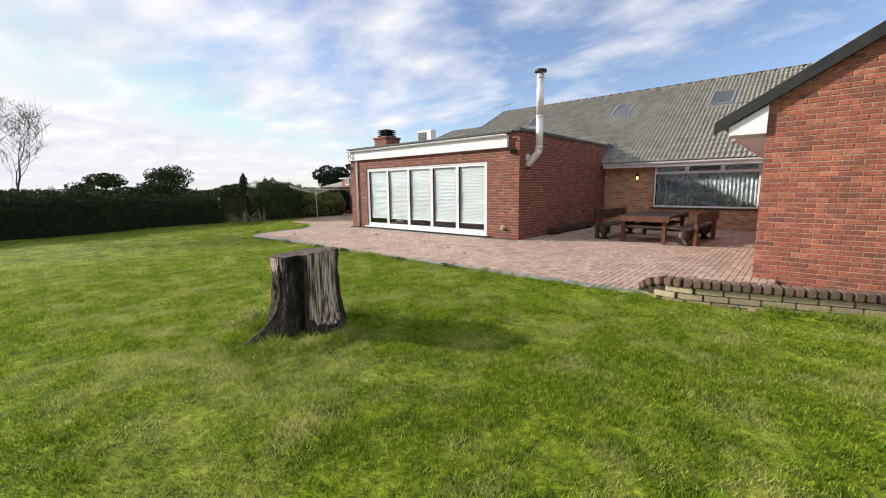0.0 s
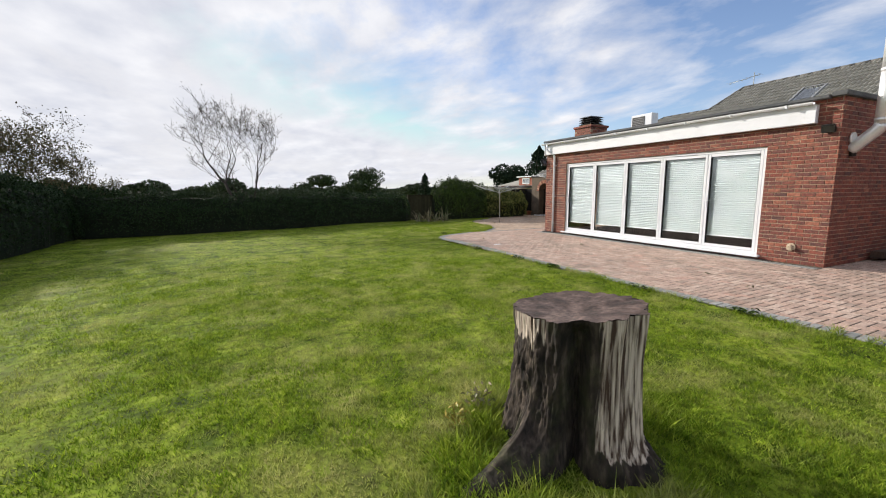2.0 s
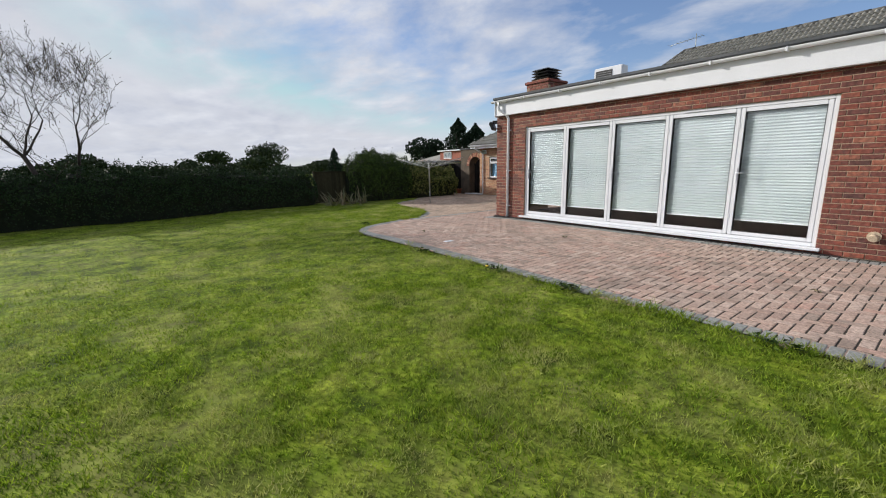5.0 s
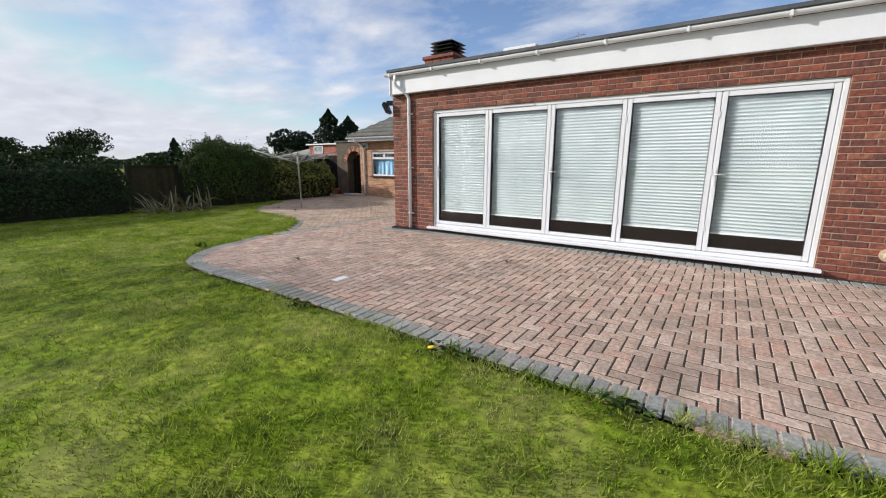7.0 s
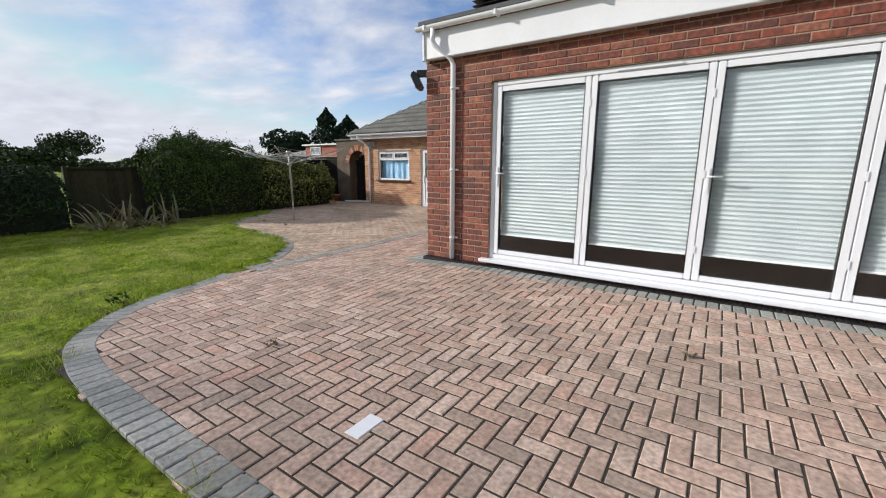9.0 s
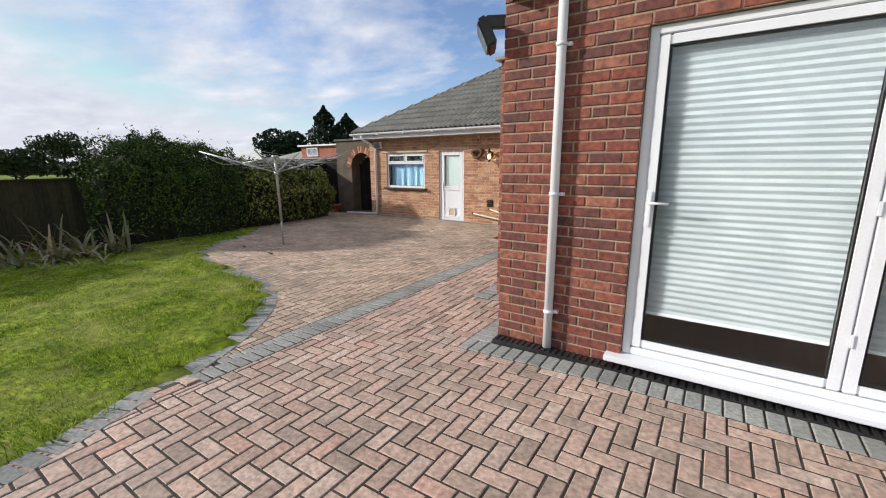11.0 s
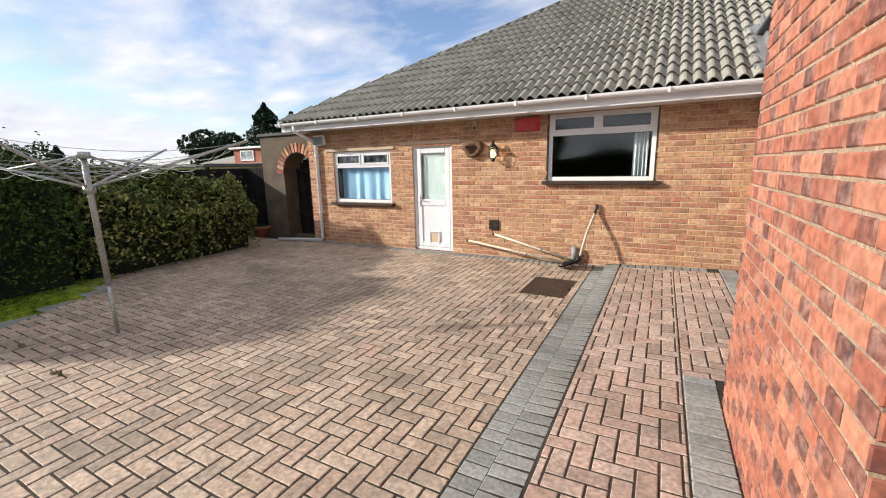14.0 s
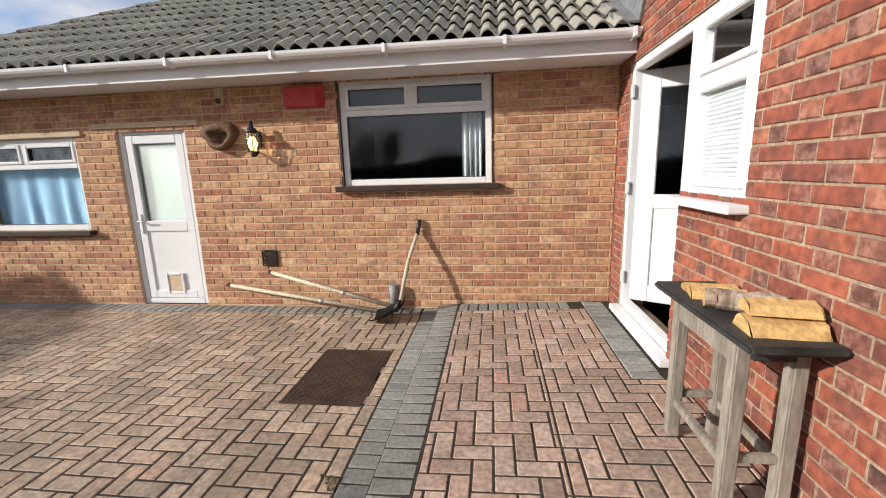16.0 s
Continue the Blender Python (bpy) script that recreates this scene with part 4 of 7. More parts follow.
def back_door():
    d = base("door_back", "white half-glazed back door with a cat flap", "door", "structure")
    x0, x1, z0, z1 = -19.62, -18.80, -0.35, 1.62
    y = HY + 0.03
    part("door_frame", frame_rect(bmesh.new(), x0, x1, z0, z1, 0.06, y, y + 0.07), WHITE, d)
    a, b, c, e = x0 + 0.065, x1 - 0.065, z0 + 0.065, z1 - 0.065
    leaf = part("leaf", frame_rect(bmesh.new(), a, b, c, e, 0.09, y + 0.005, y + 0.06, 0.006), WHITE, d)
    part("mid_rail", one(box, (a + 0.09, y + 0.006, 0.50), (b - 0.09, y + 0.058, 0.62), 0.006), WHITE, leaf)
    part("panel", one(box, (a + 0.09, y + 0.022, c + 0.09), (b - 0.09, y + 0.045, 0.50)), WHITE, leaf)
    pane(a + 0.09, b - 0.09, 0.62, e - 0.09, y + 0.03, leaf, FROST, "obscured_pane")
    part("pane_backing", one(box, (a + 0.09, y + 0.07, 0.62), (b - 0.09, y + 0.075, e - 0.09)), BLIND, leaf)
    flap = part("cat_flap", frame_rect(bmesh.new(), x0 + 0.30, x0 + 0.53, -0.24, 0.02, 0.035, y - 0.004, y + 0.022, 0.01), WHITE, d)
    part("flap", one(box, (x0 + 0.335, y + 0.006, -0.205), (x0 + 0.495, y + 0.016, -0.015), 0.003), MORTAR_BUFF, flap, "tan swinging flap")
    h = part("handle", one(box, (a + 0.03, y - 0.01, 0.48), (a + 0.06, y + 0.006, 0.70), 0.004), WHITE, d)
    part("lever", one(tube, [(a + 0.045, y - 0.01, 0.62), (a + 0.045, y - 0.05, 0.62), (a + 0.15, y - 0.05, 0.62)], 0.009, 8), STEEL, h)


back_door()


def side_door():
    """White door frame with the side window next to it, in the wall that runs along y."""
    d = base("door_side", "white patio door standing ajar beside a fixed window", "door", "structure")
    X = WX + 0.04
    M = Matrix.Translation((X, 0, 0)) @ Matrix(((0, 1, 0, 0), (-1, 0, 0, 0), (0, 0, 1, 0), (0, 0, 0, 1)))
    f = lambda y: -y

    def put(name, bm, mat, parent, label=""):
        bmesh.ops.transform(bm, matrix=M, verts=bm.verts[:])
        return part(name, bm, mat, parent, label)
    z0, z1, zs = -0.19, DZ, 0.90
    ya, yb, ym = DY1, DY0, 15.30
    put("door_frame", frame_rect(bmesh.new(), f(ya), f(ym) + 0.03, z0, z1, 0.065, 0.012, 0.09), WHITE, d)
    put("window_frame", frame_rect(bmesh.new(), f(ym) + 0.03, f(yb), zs, z1, 0.065, 0.012, 0.09), WHITE, d)
    put("transom", one(box, (f(ym) + 0.095, 0.014, 1.52), (f(yb) - 0.065, 0.088, 1.58), 0.005), WHITE, d)
    for a, b in ((zs + 0.065, 1.52), (1.58, z1 - 0.065)):
        s = put("sash", frame_rect(bmesh.new(), f(ym) + 0.095, f(yb) - 0.065, a, b, 0.04, 0.0, 0.06), WHITE, d)
        g = put("pane", one(box, (f(ym) + 0.135, 0.03, a + 0.04), (f(yb) - 0.105, 0.036, b - 0.04)), GLASS, s)
        g.visible_shadow = False
    bm = bmesh.new()
    rows = []
    for k in range(45):
        z = 1.50 - (1.50 - zs - 0.08) * k / 44
        rows.append([bm.verts.new((x, 0.042 + 0.009 * (k % 2), z)) for x in (f(ym) + 0.118, f(yb) - 0.088)])
    for a, b in zip(rows, rows[1:]):
        bm.faces.new((a[0], b[0], b[1], a[1]))
    put("blind", bm, BLIND, d, "pale pleated blind behind the side window")
    put("window_sill", one(box, (f(ym) - 0.02, -0.10, zs - 0.045), (f(yb) + 0.04, 0.02, zs - 0.002), 0.006), WHITE, d)
    put("threshold", one(box, (f(ya) - 0.03, -0.075, z0 - 0.055), (f(ym) + 0.07, 0.02, z0 - 0.002), 0.006), WHITE, d)
    # the leaf, turned a little inwards on its far hinge
    piv = Matrix.Translation((f(ya) + 0.065, 0.07, 0)) @ Matrix.Rotation(radians(62), 4, "Z")
    wl_, zl0, zl1 = 0.87, z0 + 0.07, z1 - 0.07
    bm = frame_rect(bmesh.new(), 0.0, wl_, zl0, zl1, 0.15, 0.0, 0.055)
    box(bm, (0.11, 0.002, 0.72), (wl_ - 0.11, 0.053, 0.84), 0.005)
    box(bm, (0.11, 0.015, zl0 + 0.11), (wl_ - 0.11, 0.04, 0.72))
    bmesh.ops.transform(bm, matrix=piv, verts=bm.verts[:])
    leaf = put("leaf", bm, WHITE, d)
    bm = one(box, (0.11, 0.024, 0.84), (wl_ - 0.11, 0.030, zl1 - 0.11))
    bmesh.ops.transform(bm, matrix=piv, verts=bm.verts[:])
    put("pane", bm, GLASS, leaf).visible_shadow = False
    for zz in (0.1, 0.9, 1.7):
        put("hinge", one(box, (f(ya) + 0.05, -0.012, zz - 0.055), (f(ya) + 0.085, 0.016, zz + 0.055), 0.005), WHITE, d)
    # added near-black panel, standing for the dim room behind the door
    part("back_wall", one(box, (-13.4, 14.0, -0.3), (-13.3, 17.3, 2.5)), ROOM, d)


side_door()


# ---- materials of the garden ----
HEDGE_LEAF = surf("dark_hedge_leaf", [(0.010, 0.022, 0.008), (0.020, 0.042, 0.013), (0.034, 0.062, 0.018)], 1.2, 0.55, 0.0, 30, 0.6, amount=0.2, spec=0.12)
PRIVET_LEAF = surf("green_hedge_leaf", [(0.010, 0.024, 0.005), (0.028, 0.055, 0.009), (0.105, 0.165, 0.024)], 1.2, 0.5, 0.0, 30, 0.6, amount=0.2, spec=0.12)
LAUREL_LEAF = surf("variegated_leaf", [(0.016, 0.030, 0.007), (0.07, 0.095, 0.018), (0.33, 0.33, 0.10)], 1.2, 0.45, 0.0, 30, 0.75, amount=0.2, spec=0.12)
GOLD_LEAF = surf("golden_shrub_leaf", [(0.14, 0.15, 0.03), (0.30, 0.26, 0.05), (0.42, 0.32, 0.07)], 1.2, 0.5, 0.0, 30, 0.7, amount=0.2)
FAR_LEAF = surf("distant_tree_leaf", [(0.018, 0.030, 0.014), (0.035, 0.055, 0.022), (0.055, 0.075, 0.03)], 0.3, 0.7, 0.0, 10, 0.5, amount=0.2, spec=0.12)
CONIFER_LEAF = surf("conifer_foliage", [(0.010, 0.022, 0.012), (0.022, 0.042, 0.020)], 0.5, 0.7, 0.0, 10, 0.6, amount=0.2, spec=0.12)
SPARSE_LEAF = surf("autumn_leaf", [(0.05, 0.055, 0.02), (0.10, 0.09, 0.03), (0.13, 0.08, 0.03)], 1, 0.6, 0.0, 20, 0.7)
# near-black for the shade deep in the hedges; also the pot's soil
CORE = surf("hedge_shade_and_soil", [(0.006, 0.010, 0.004), (0.014, 0.020, 0.008)], 3, 0.95, 0.5, 12)
BARK = surf("dark_bark", [(0.028, 0.022, 0.018), (0.06, 0.048, 0.038)], 6, 0.9, 0.6, 50, stretch=(1, 1, 0.25))
YUCCA_LEAF = surf("dry_strap_leaf", [(0.10, 0.12, 0.05), (0.20, 0.19, 0.10), (0.28, 0.22, 0.13)], 2, 0.6, 0.0, 30, 0.7)
STUMP_BARK = surf("charred_bark", [(0.007, 0.005, 0.004), (0.024, 0.017, 0.013), (0.075, 0.058, 0.045)], 14, 0.9, 1.0, 40, stretch=(1, 1, 0.35), amount=0.7, stain=(0.05, 0.06, 0.016, 0.5), stain_scale=4)
STUMP_WOOD = surf("weathered_grey_wood", [(0.07, 0.042, 0.03), (0.30, 0.235, 0.18), (0.40, 0.34, 0.28), (0.13, 0.08, 0.055)], 12, 0.85, 1.0, 60, stretch=(1, 1, 0.06), amount=0.45)
STUMP_TOP = surf("sawn_stump_top", [(0.028, 0.019, 0.015), (0.07, 0.046, 0.038), (0.15, 0.105, 0.088)], 8, 0.85, 0.8, 35, amount=0.45)
w_n, w_l = STUMP_BARK.node_tree.nodes, STUMP_BARK.node_tree.links
w_bare = w_n.new("ShaderNodeAttribute")
w_bare.attribute_name = "bare"
w_geo = w_n.new("ShaderNodeNewGeometry")
w_st = w_n.new("ShaderNodeMapping")
w_st.inputs["Scale"].default_value = (1, 1, 0.045)
w_l.new(w_geo.outputs["Position"], w_st.inputs[0])
w_flake = w_n.new("ShaderNodeTexNoise")
w_flake.inputs["Scale"].default_value, w_flake.inputs["Detail"].default_value = 22, 8
w_l.new(w_st.outputs[0], w_flake.inputs["Vector"])
w_both = w_n.new("ShaderNodeMath")
w_both.operation = "ADD"
w_l.new(w_bare.outputs["Fac"], w_both.inputs[0])
w_l.new(w_flake.outputs["Fac"], w_both.inputs[1])
w_cut = w_n.new("ShaderNodeMapRange")
w_cut.inputs["From Min"].default_value, w_cut.inputs["From Max"].default_value = 0.97, 1.05
w_l.new(w_both.outputs[0], w_cut.inputs["Value"])
w_grain = w_n.new("ShaderNodeTexNoise")
w_grain.inputs["Scale"].default_value, w_grain.inputs["Detail"].default_value = 48, 8
w_l.new(w_st.outputs[0], w_grain.inputs["Vector"])
w_pale = w_n.new("ShaderNodeValToRGB")
for k_, c_ in ((0, (0.055, 0.032, 0.022, 1)), (1, (0.55, 0.47, 0.39, 1))):
    w_pale.color_ramp.elements[k_].color = c_
w_pale.color_ramp.elements[0].position, w_pale.color_ramp.elements[1].position = 0.40, 0.60
w_l.new(w_grain.outputs["Fac"], w_pale.inputs[0])
w_join = w_n.new("ShaderNodeMix")
w_join.data_type = "RGBA"
w_l.new(w_cut.outputs[0], w_join.inputs[0])
w_l.new(w_n["Principled BSDF"].inputs["Base Color"].links[0].from_socket, w_join.inputs[6])
w_l.new(w_pale.outputs[0], w_join.inputs[7])
w_l.new(w_join.outputs[2], w_n["Principled BSDF"].inputs["Base Color"])
TABLE_WOOD = surf("dark_stained_timber", [(0.035, 0.022, 0.016), (0.07, 0.042, 0.028)], 5, 0.5, 0.3, 60, stretch=(1, 0.2, 1))
TABLE_END = surf("red_brown_timber", [(0.075, 0.029, 0.018), (0.14, 0.052, 0.029)], 6, 0.5, 0.3, 60)
LOG_END = surf("pale_log_end", [(0.22, 0.15, 0.08), (0.34, 0.24, 0.14)], 8, 0.8, 0.5, 50)
BENCH_WOOD = surf("grey_weathered_bench", [(0.20, 0.18, 0.15), (0.32, 0.29, 0.25)], 9, 0.85, 0.5, 60, stretch=(1, 1, 0.2))
BENCH_TOP = surf("black_bench_top", [(0.022, 0.022, 0.023), (0.05, 0.05, 0.05)], 6, 0.6, 0.4, 50)
SPLIT_WOOD = surf("fresh_split_wood", [(0.46, 0.28, 0.10), (0.60, 0.40, 0.17), (0.52, 0.33, 0.13)], 7, 0.75, 0.5, 60, stretch=(1, 0.2, 1))
HANDLE_WOOD = surf("pale_tool_handle", [(0.50, 0.44, 0.32), (0.62, 0.57, 0.46)], 6, 0.65, 0.2, 50)
SLICE_WOOD = surf("brown_wood_slice", [(0.05, 0.028, 0.018), (0.15, 0.08, 0.045), (0.09, 0.05, 0.03)], 14, 0.8, 0.8, 50, amount=0.4)
RUST = surf("rusty_iron", [(0.035, 0.022, 0.014), (0.075, 0.042, 0.024)], 6, 0.75, 0.5, 60)
GALV = surf("galvanised_pole", [(0.35, 0.36, 0.34), (0.46, 0.47, 0.45)], 6, 0.5, 0.1, 50, metal=0.6)
CORD = surf("washing_line_cord", [(0.32, 0.34, 0.34), (0.42, 0.44, 0.44)], 8, 0.6, 0.0, 40)
RED_BOX = surf("faded_red_plastic", [(0.40, 0.03, 0.035), (0.50, 0.06, 0.06)], 4, 0.45, 0.1, 60)
TERRA = surf("terracotta", [(0.30, 0.11, 0.06), (0.38, 0.15, 0.08)], 5, 0.85, 0.3, 50)
FENCE_WOOD = surf("mossy_fence_board", [(0.028, 0.028, 0.015), (0.055, 0.05, 0.026)], 4, 0.9, 0.4, 40, 0.4, stretch=(1, 1, 0.2), spec=0.2)
GATE_WOOD = surf("black_gate_board", [(0.010, 0.009, 0.009), (0.022, 0.02, 0.018)], 4, 0.9, 0.3, 40, 0.3, spec=0.15)
LAMP_GLASS = glass_mat("lamp_glass", (1.0, 0.9, 0.6), 0.2)
BULB = bpy.data.materials.new("lit_bulb")
BULB.use_nodes = True
BULB.node_tree.nodes["Principled BSDF"].inputs["Emission Color"].default_value = (1.0, 0.78, 0.35, 1)
BULB.node_tree.nodes["Principled BSDF"].inputs["Emission Strength"].default_value = 2.2
ASPHALT_ROOF = surf("pale_shed_roof", [(0.38, 0.38, 0.37), (0.48, 0.48, 0.46)], 3, 0.8, 0.3, 30)
SAND = surf("swept_sand", [(0.27, 0.225, 0.145), (0.38, 0.32, 0.21)], 6, 0.95, 0.8, 90)


def leaves(name, P, N, size, mat, parent=None, seed=1, aspect=0.5, flat=0.5):
    """Many small folded leaves at the places P, turned roughly to N."""
    rng = np.random.default_rng(seed)
    n = len(P)
    d = N + rng.normal(0, flat, (n, 3))
    d /= np.linalg.norm(d, axis=1)[:, None]
    a = np.cross(d, rng.normal(0, 1, (n, 3)))
    a /= np.linalg.norm(a, axis=1)[:, None] + 1e-9
    b = np.cross(d, a)
    L = size * rng.uniform(0.6, 1.3, n)[:, None]
    co = np.stack([P - a * L * 0.5, P + b * L * aspect * 0.5 + d * L * 0.12, P + a * L * 0.5, P - b * L * aspect * 0.5 + d * L * 0.12], 1)
    me = bpy.data.meshes.new(name)
    me.vertices.add(4 * n)
    me.vertices.foreach_set("co", co.reshape(-1))
    me.loops.add(6 * n)
    idx = (np.arange(n)[:, None] * 4 + np.array([0, 1, 2, 0, 2, 3])[None]).reshape(-1).astype(np.int32)
    me.loops.foreach_set("vertex_index", idx)
    me.polygons.add(2 * n)
    me.polygons.foreach_set("loop_start", np.arange(0, 6 * n, 3, dtype=np.int32))
    me.update()
    me.validate()
    me.materials.append(mat)
    ob = new(name, me)
    if parent:
        ob.parent = parent
    return ob


def hedge(name, label, path, half, z0, tops, mat, size, dens, seed, lump=0.2, category="hedge"):
    """A hedge along a path in plan; tops gives the height at each point of the path."""
    rng = np.random.default_rng(seed)
    h = base(name, label, category)
    pts = [Vector(p) for p in path]
    segs = [(a, b, ta, tb) for a, b, ta, tb in zip(pts, pts[1:], tops, tops[1:])]
    bm = bmesh.new()
    P, N = [], []
    for a, b, ta, tb in segs:
        d = (b - a)
        L = d.length
        d /= L
        s = Vector((-d.y, d.x))
        n = max(2, int(L / 0.35))
        rings = []
        for k in range(-1, n + 2):
            t = min(1, max(0, k / n))
            shrink = 0.35 if k in (-1, n + 1) else 1.0
            c = a.lerp(b, t) + d * (0.0 if 0 <= k <= n else (-0.25 if k < 0 else 0.25))
            top = ta + (tb - ta) * t
            ring = []
            for q in range(9):
                th = math.pi * q / 8
                u, v = -math.cos(th), math.sin(th)
                u, v = math.copysign(abs(u) ** 0.68, u), v ** 0.6
                j = 0.97 + 0.2 * noise.noise((c.x * 1.1 + u * 2, c.y * 1.1, v * 3 + seed))
                ring.append(bm.verts.new((c.x + s.x * u * half * (0.8 if 0 < q < 8 else 0.66) * shrink * j, c.y + s.y * u * half * (0.8 if 0 < q < 8 else 0.66) * shrink * j, z0 + (top - z0) * (0.93 * j if q not in (0, 8) else 0.0) * v * (shrink ** 0.3))))
            rings.append(ring)
        for r0, r1 in zip(rings, rings[1:]):
            for q in range(8):
                bm.faces.new((r0[q], r0[q + 1], r1[q + 1], r1[q]))
        bm.faces.new(rings[0])
        bm.faces.new(rings[-1][::-1])
        m = int((L + 0.6) * (half * 2 + (max(ta, tb) - z0) * 2) * dens)
        t = rng.uniform(-0.3 / L, 1 + 0.3 / L, m)
        th = np.pi * (0.5 + 0.5 * np.sign(rng.random(m) - 0.5) * (1 - (1 - rng.random(m)) ** 0.8) * 0.995 * np.where(rng.random(m) < 0.1, 1, 1))
        u, v = -np.cos(th), np.sin(th)
        u, v = np.sign(u) * np.abs(u) ** 0.68, v ** 0.6
        end = np.where(t < 0, 1 + t * L / 0.35 * 0.6, np.where(t > 1, 1 - (t - 1) * L / 0.35 * 0.6, 1))
        top = ta + (tb - ta) * np.clip(t, 0, 1)
        cx, cy = a.x + d.x * t * L, a.y + d.y * t * L
        lum = np.array([noise.noise((x * 1.1 + q * 2, y * 1.1, w * 3 + seed)) + 0.7 * noise.noise((x * 3.1 + q * 3, y * 3.1, w * 4)) for x, y, q, w in zip(cx, cy, u, v)])
        r = 1 + lump * lum + rng.normal(0, 0.03, m) + (rng.random(m) < 0.04) * rng.random(m) * 0.10
        P.append(np.c_[cx + s.x * u * half * r * end, cy + s.y * u * half * r * end, z0 + (top - z0) * v * r * end ** 0.4])
        N.append(np.c_[s.x * u, s.y * u, v * 0.8])
    bmesh.ops.recalc_face_normals(bm, faces=bm.faces[:])
    # solid hull whose dark colour stands for shade between the leaves
    part("shade_core", bm, CORE, h)
    ob = leaves("leaves", np.concatenate(P), np.concatenate(N), size, mat, h, seed, 0.5, 0.6)
    return h


hedge("hedge", "tall dark clipped boundary hedge", [(-23.5, -5.6), (-23.45, -2.0), (-23.5, 3.5), (-23.5, 7.9)], 0.85, -0.5, [1.35, 1.2, 1.18, 0.98], HEDGE_LEAF, 0.075, 560, 11)
hedge("hedge", "big rounded green hedge beside the paving", [(-23.45, 9.95), (-23.4, 10.9), (-23.5, 12.5)], 0.95, -0.5, [1.5, 1.75, 1.5], PRIVET_LEAF, 0.06, 1200, 12)
hedge("hedge", "lower variegated laurel hedge on the paving edge", [(-23.6, 12.8), (-23.6, 14.2), (-23.75, 15.5)], 0.95, -0.40, [1.25, 1.1, 0.98], LAUREL_LEAF, 0.08, 1100, 13)
hedge("hedge", "dense dark hedge along the lawn", [(-23.6, -6.3), (-19.0, -6.3), (-14.2, -6.4)], 0.95, -0.55, [1.3, 1.75, 1.75], HEDGE_LEAF, 0.075, 560, 14)
hedge("shrub", "golden variegated shrub at the lawn edge", [(-14.1, -5.0), (-13.3, -5.1)], 0.75, -0.5, [0.75, 0.85], GOLD_LEAF, 0.09, 620, 15, category="shrub")


def fence_panel():
    f = base("fence", "brown timber fence panel between the hedges", "fence")
    for k in range(14):
        y = 8.32 + 0.105 * k
        part("board", one(box, (-23.62, y, -0.5), (-23.60 + 0.004 * (k % 2), y + 0.108, 0.97 + 0.01 * random.random()), 0.003), FENCE_WOOD, f)
    for y in (8.25, 9.81):
        part("post", one(box, (-23.66, y, -0.55), (-23.56, y + 0.07, 1.03), 0.005), FENCE_WOOD, f)
    part("rail", one(box, (-23.60, 8.32, 0.96), (-23.55, 9.81, 1.01), 0.005), FENCE_WOOD, f)


fence_panel()


def strap_plant():
    p = base("yucca", "spiky strap-leaved plant with drooping dry leaves", "plant", at=(-22.3, 9.2, -0.42))
    random.seed(5)
    for k in range(130):
        a = random.uniform(0, 2 * math.pi)
        L = random.uniform(0.8, 1.45)
        el = random.uniform(0.45, 1.4)
        bm = bmesh.new()
        rows = []
        cx, cy = random.uniform(-0.3, 0.3), random.choice((-0.75, -0.3, 0.1, 0.55)) + random.uniform(-0.15, 0.15)
        for i in range(6):
            t = i / 5
            r = L * t
            zz = r * math.sin(el) - 0.75 * t * t * L * (1.3 - el * 0.6)
            x, y = cx + math.cos(a) * r * math.cos(el), cy + math.sin(a) * r * math.cos(el)
            w = 0.024 * (1 - t) ** 0.6 + 0.002
            rows.append((bm.verts.new((x - math.sin(a) * w, y + math.cos(a) * w, max(zz, 0.02) + 0.02)), bm.verts.new((x + math.sin(a) * w, y - math.cos(a) * w, max(zz, 0.02) + 0.02))))
        for q, w in zip(rows, rows[1:]):
            bm.faces.new((q[0], q[1], w[1], w[0]))
        part("leaf", bm, YUCCA_LEAF, p)


strap_plant()


def bare_tree(name, label, at, height, seed, forks, leafy=0, leaf_mat=None, lean=(0, 0), spread=1.0, base_r=0.09):
    """A tree of tapered limbs that fork down to thin twigs."""
    rnd = random.Random(seed)
    t = base(name, label, "tree", at=at)
    trunk, limbs, ends = bmesh.new(), bmesh.new(), []

    def grow(p, d, L, r, depth, bm):
        pts, rad = [p], [r]
        q = p
        n = 4
        for i in range(n):
            d = (d + Vector((rnd.uniform(-1, 1), rnd.uniform(-1, 1), rnd.uniform(-0.3, 0.6))) * 0.13 * spread).normalized()
            q = q + d * (L / n)
            pts.append(q)
            rad.append(r * (1 - 0.42 * (i + 1) / n))
        tube(bm, pts, rad, 7 if depth < 2 else (5 if depth < 3 else 3), caps=depth == 0)
        if depth >= forks:
            ends.append(q)
            return
        k = 3 if depth < 3 else rnd.choice((2, 3))
        for i in range(k):
            start = pts[-1] if i == 0 else pts[rnd.choice((2, 3, 4))]
            side = Vector((rnd.uniform(-1, 1), rnd.uniform(-1, 1), rnd.uniform(-0.1, 0.55))).normalized()
            nd = (d * (0.9 if i == 0 else 0.7) + side * (0.35 if i == 0 else 0.75) * spread + Vector((lean[0], lean[1], 0.06))).normalized()
            grow(start, nd, L * rnd.uniform(0.62, 0.82), max(0.007, rad[-1] * (0.85 if i == 0 else 0.6)), depth + 1, limbs)
            ends.append(start.lerp(q, 0.5))
    return t, trunk, limbs, ends, grow


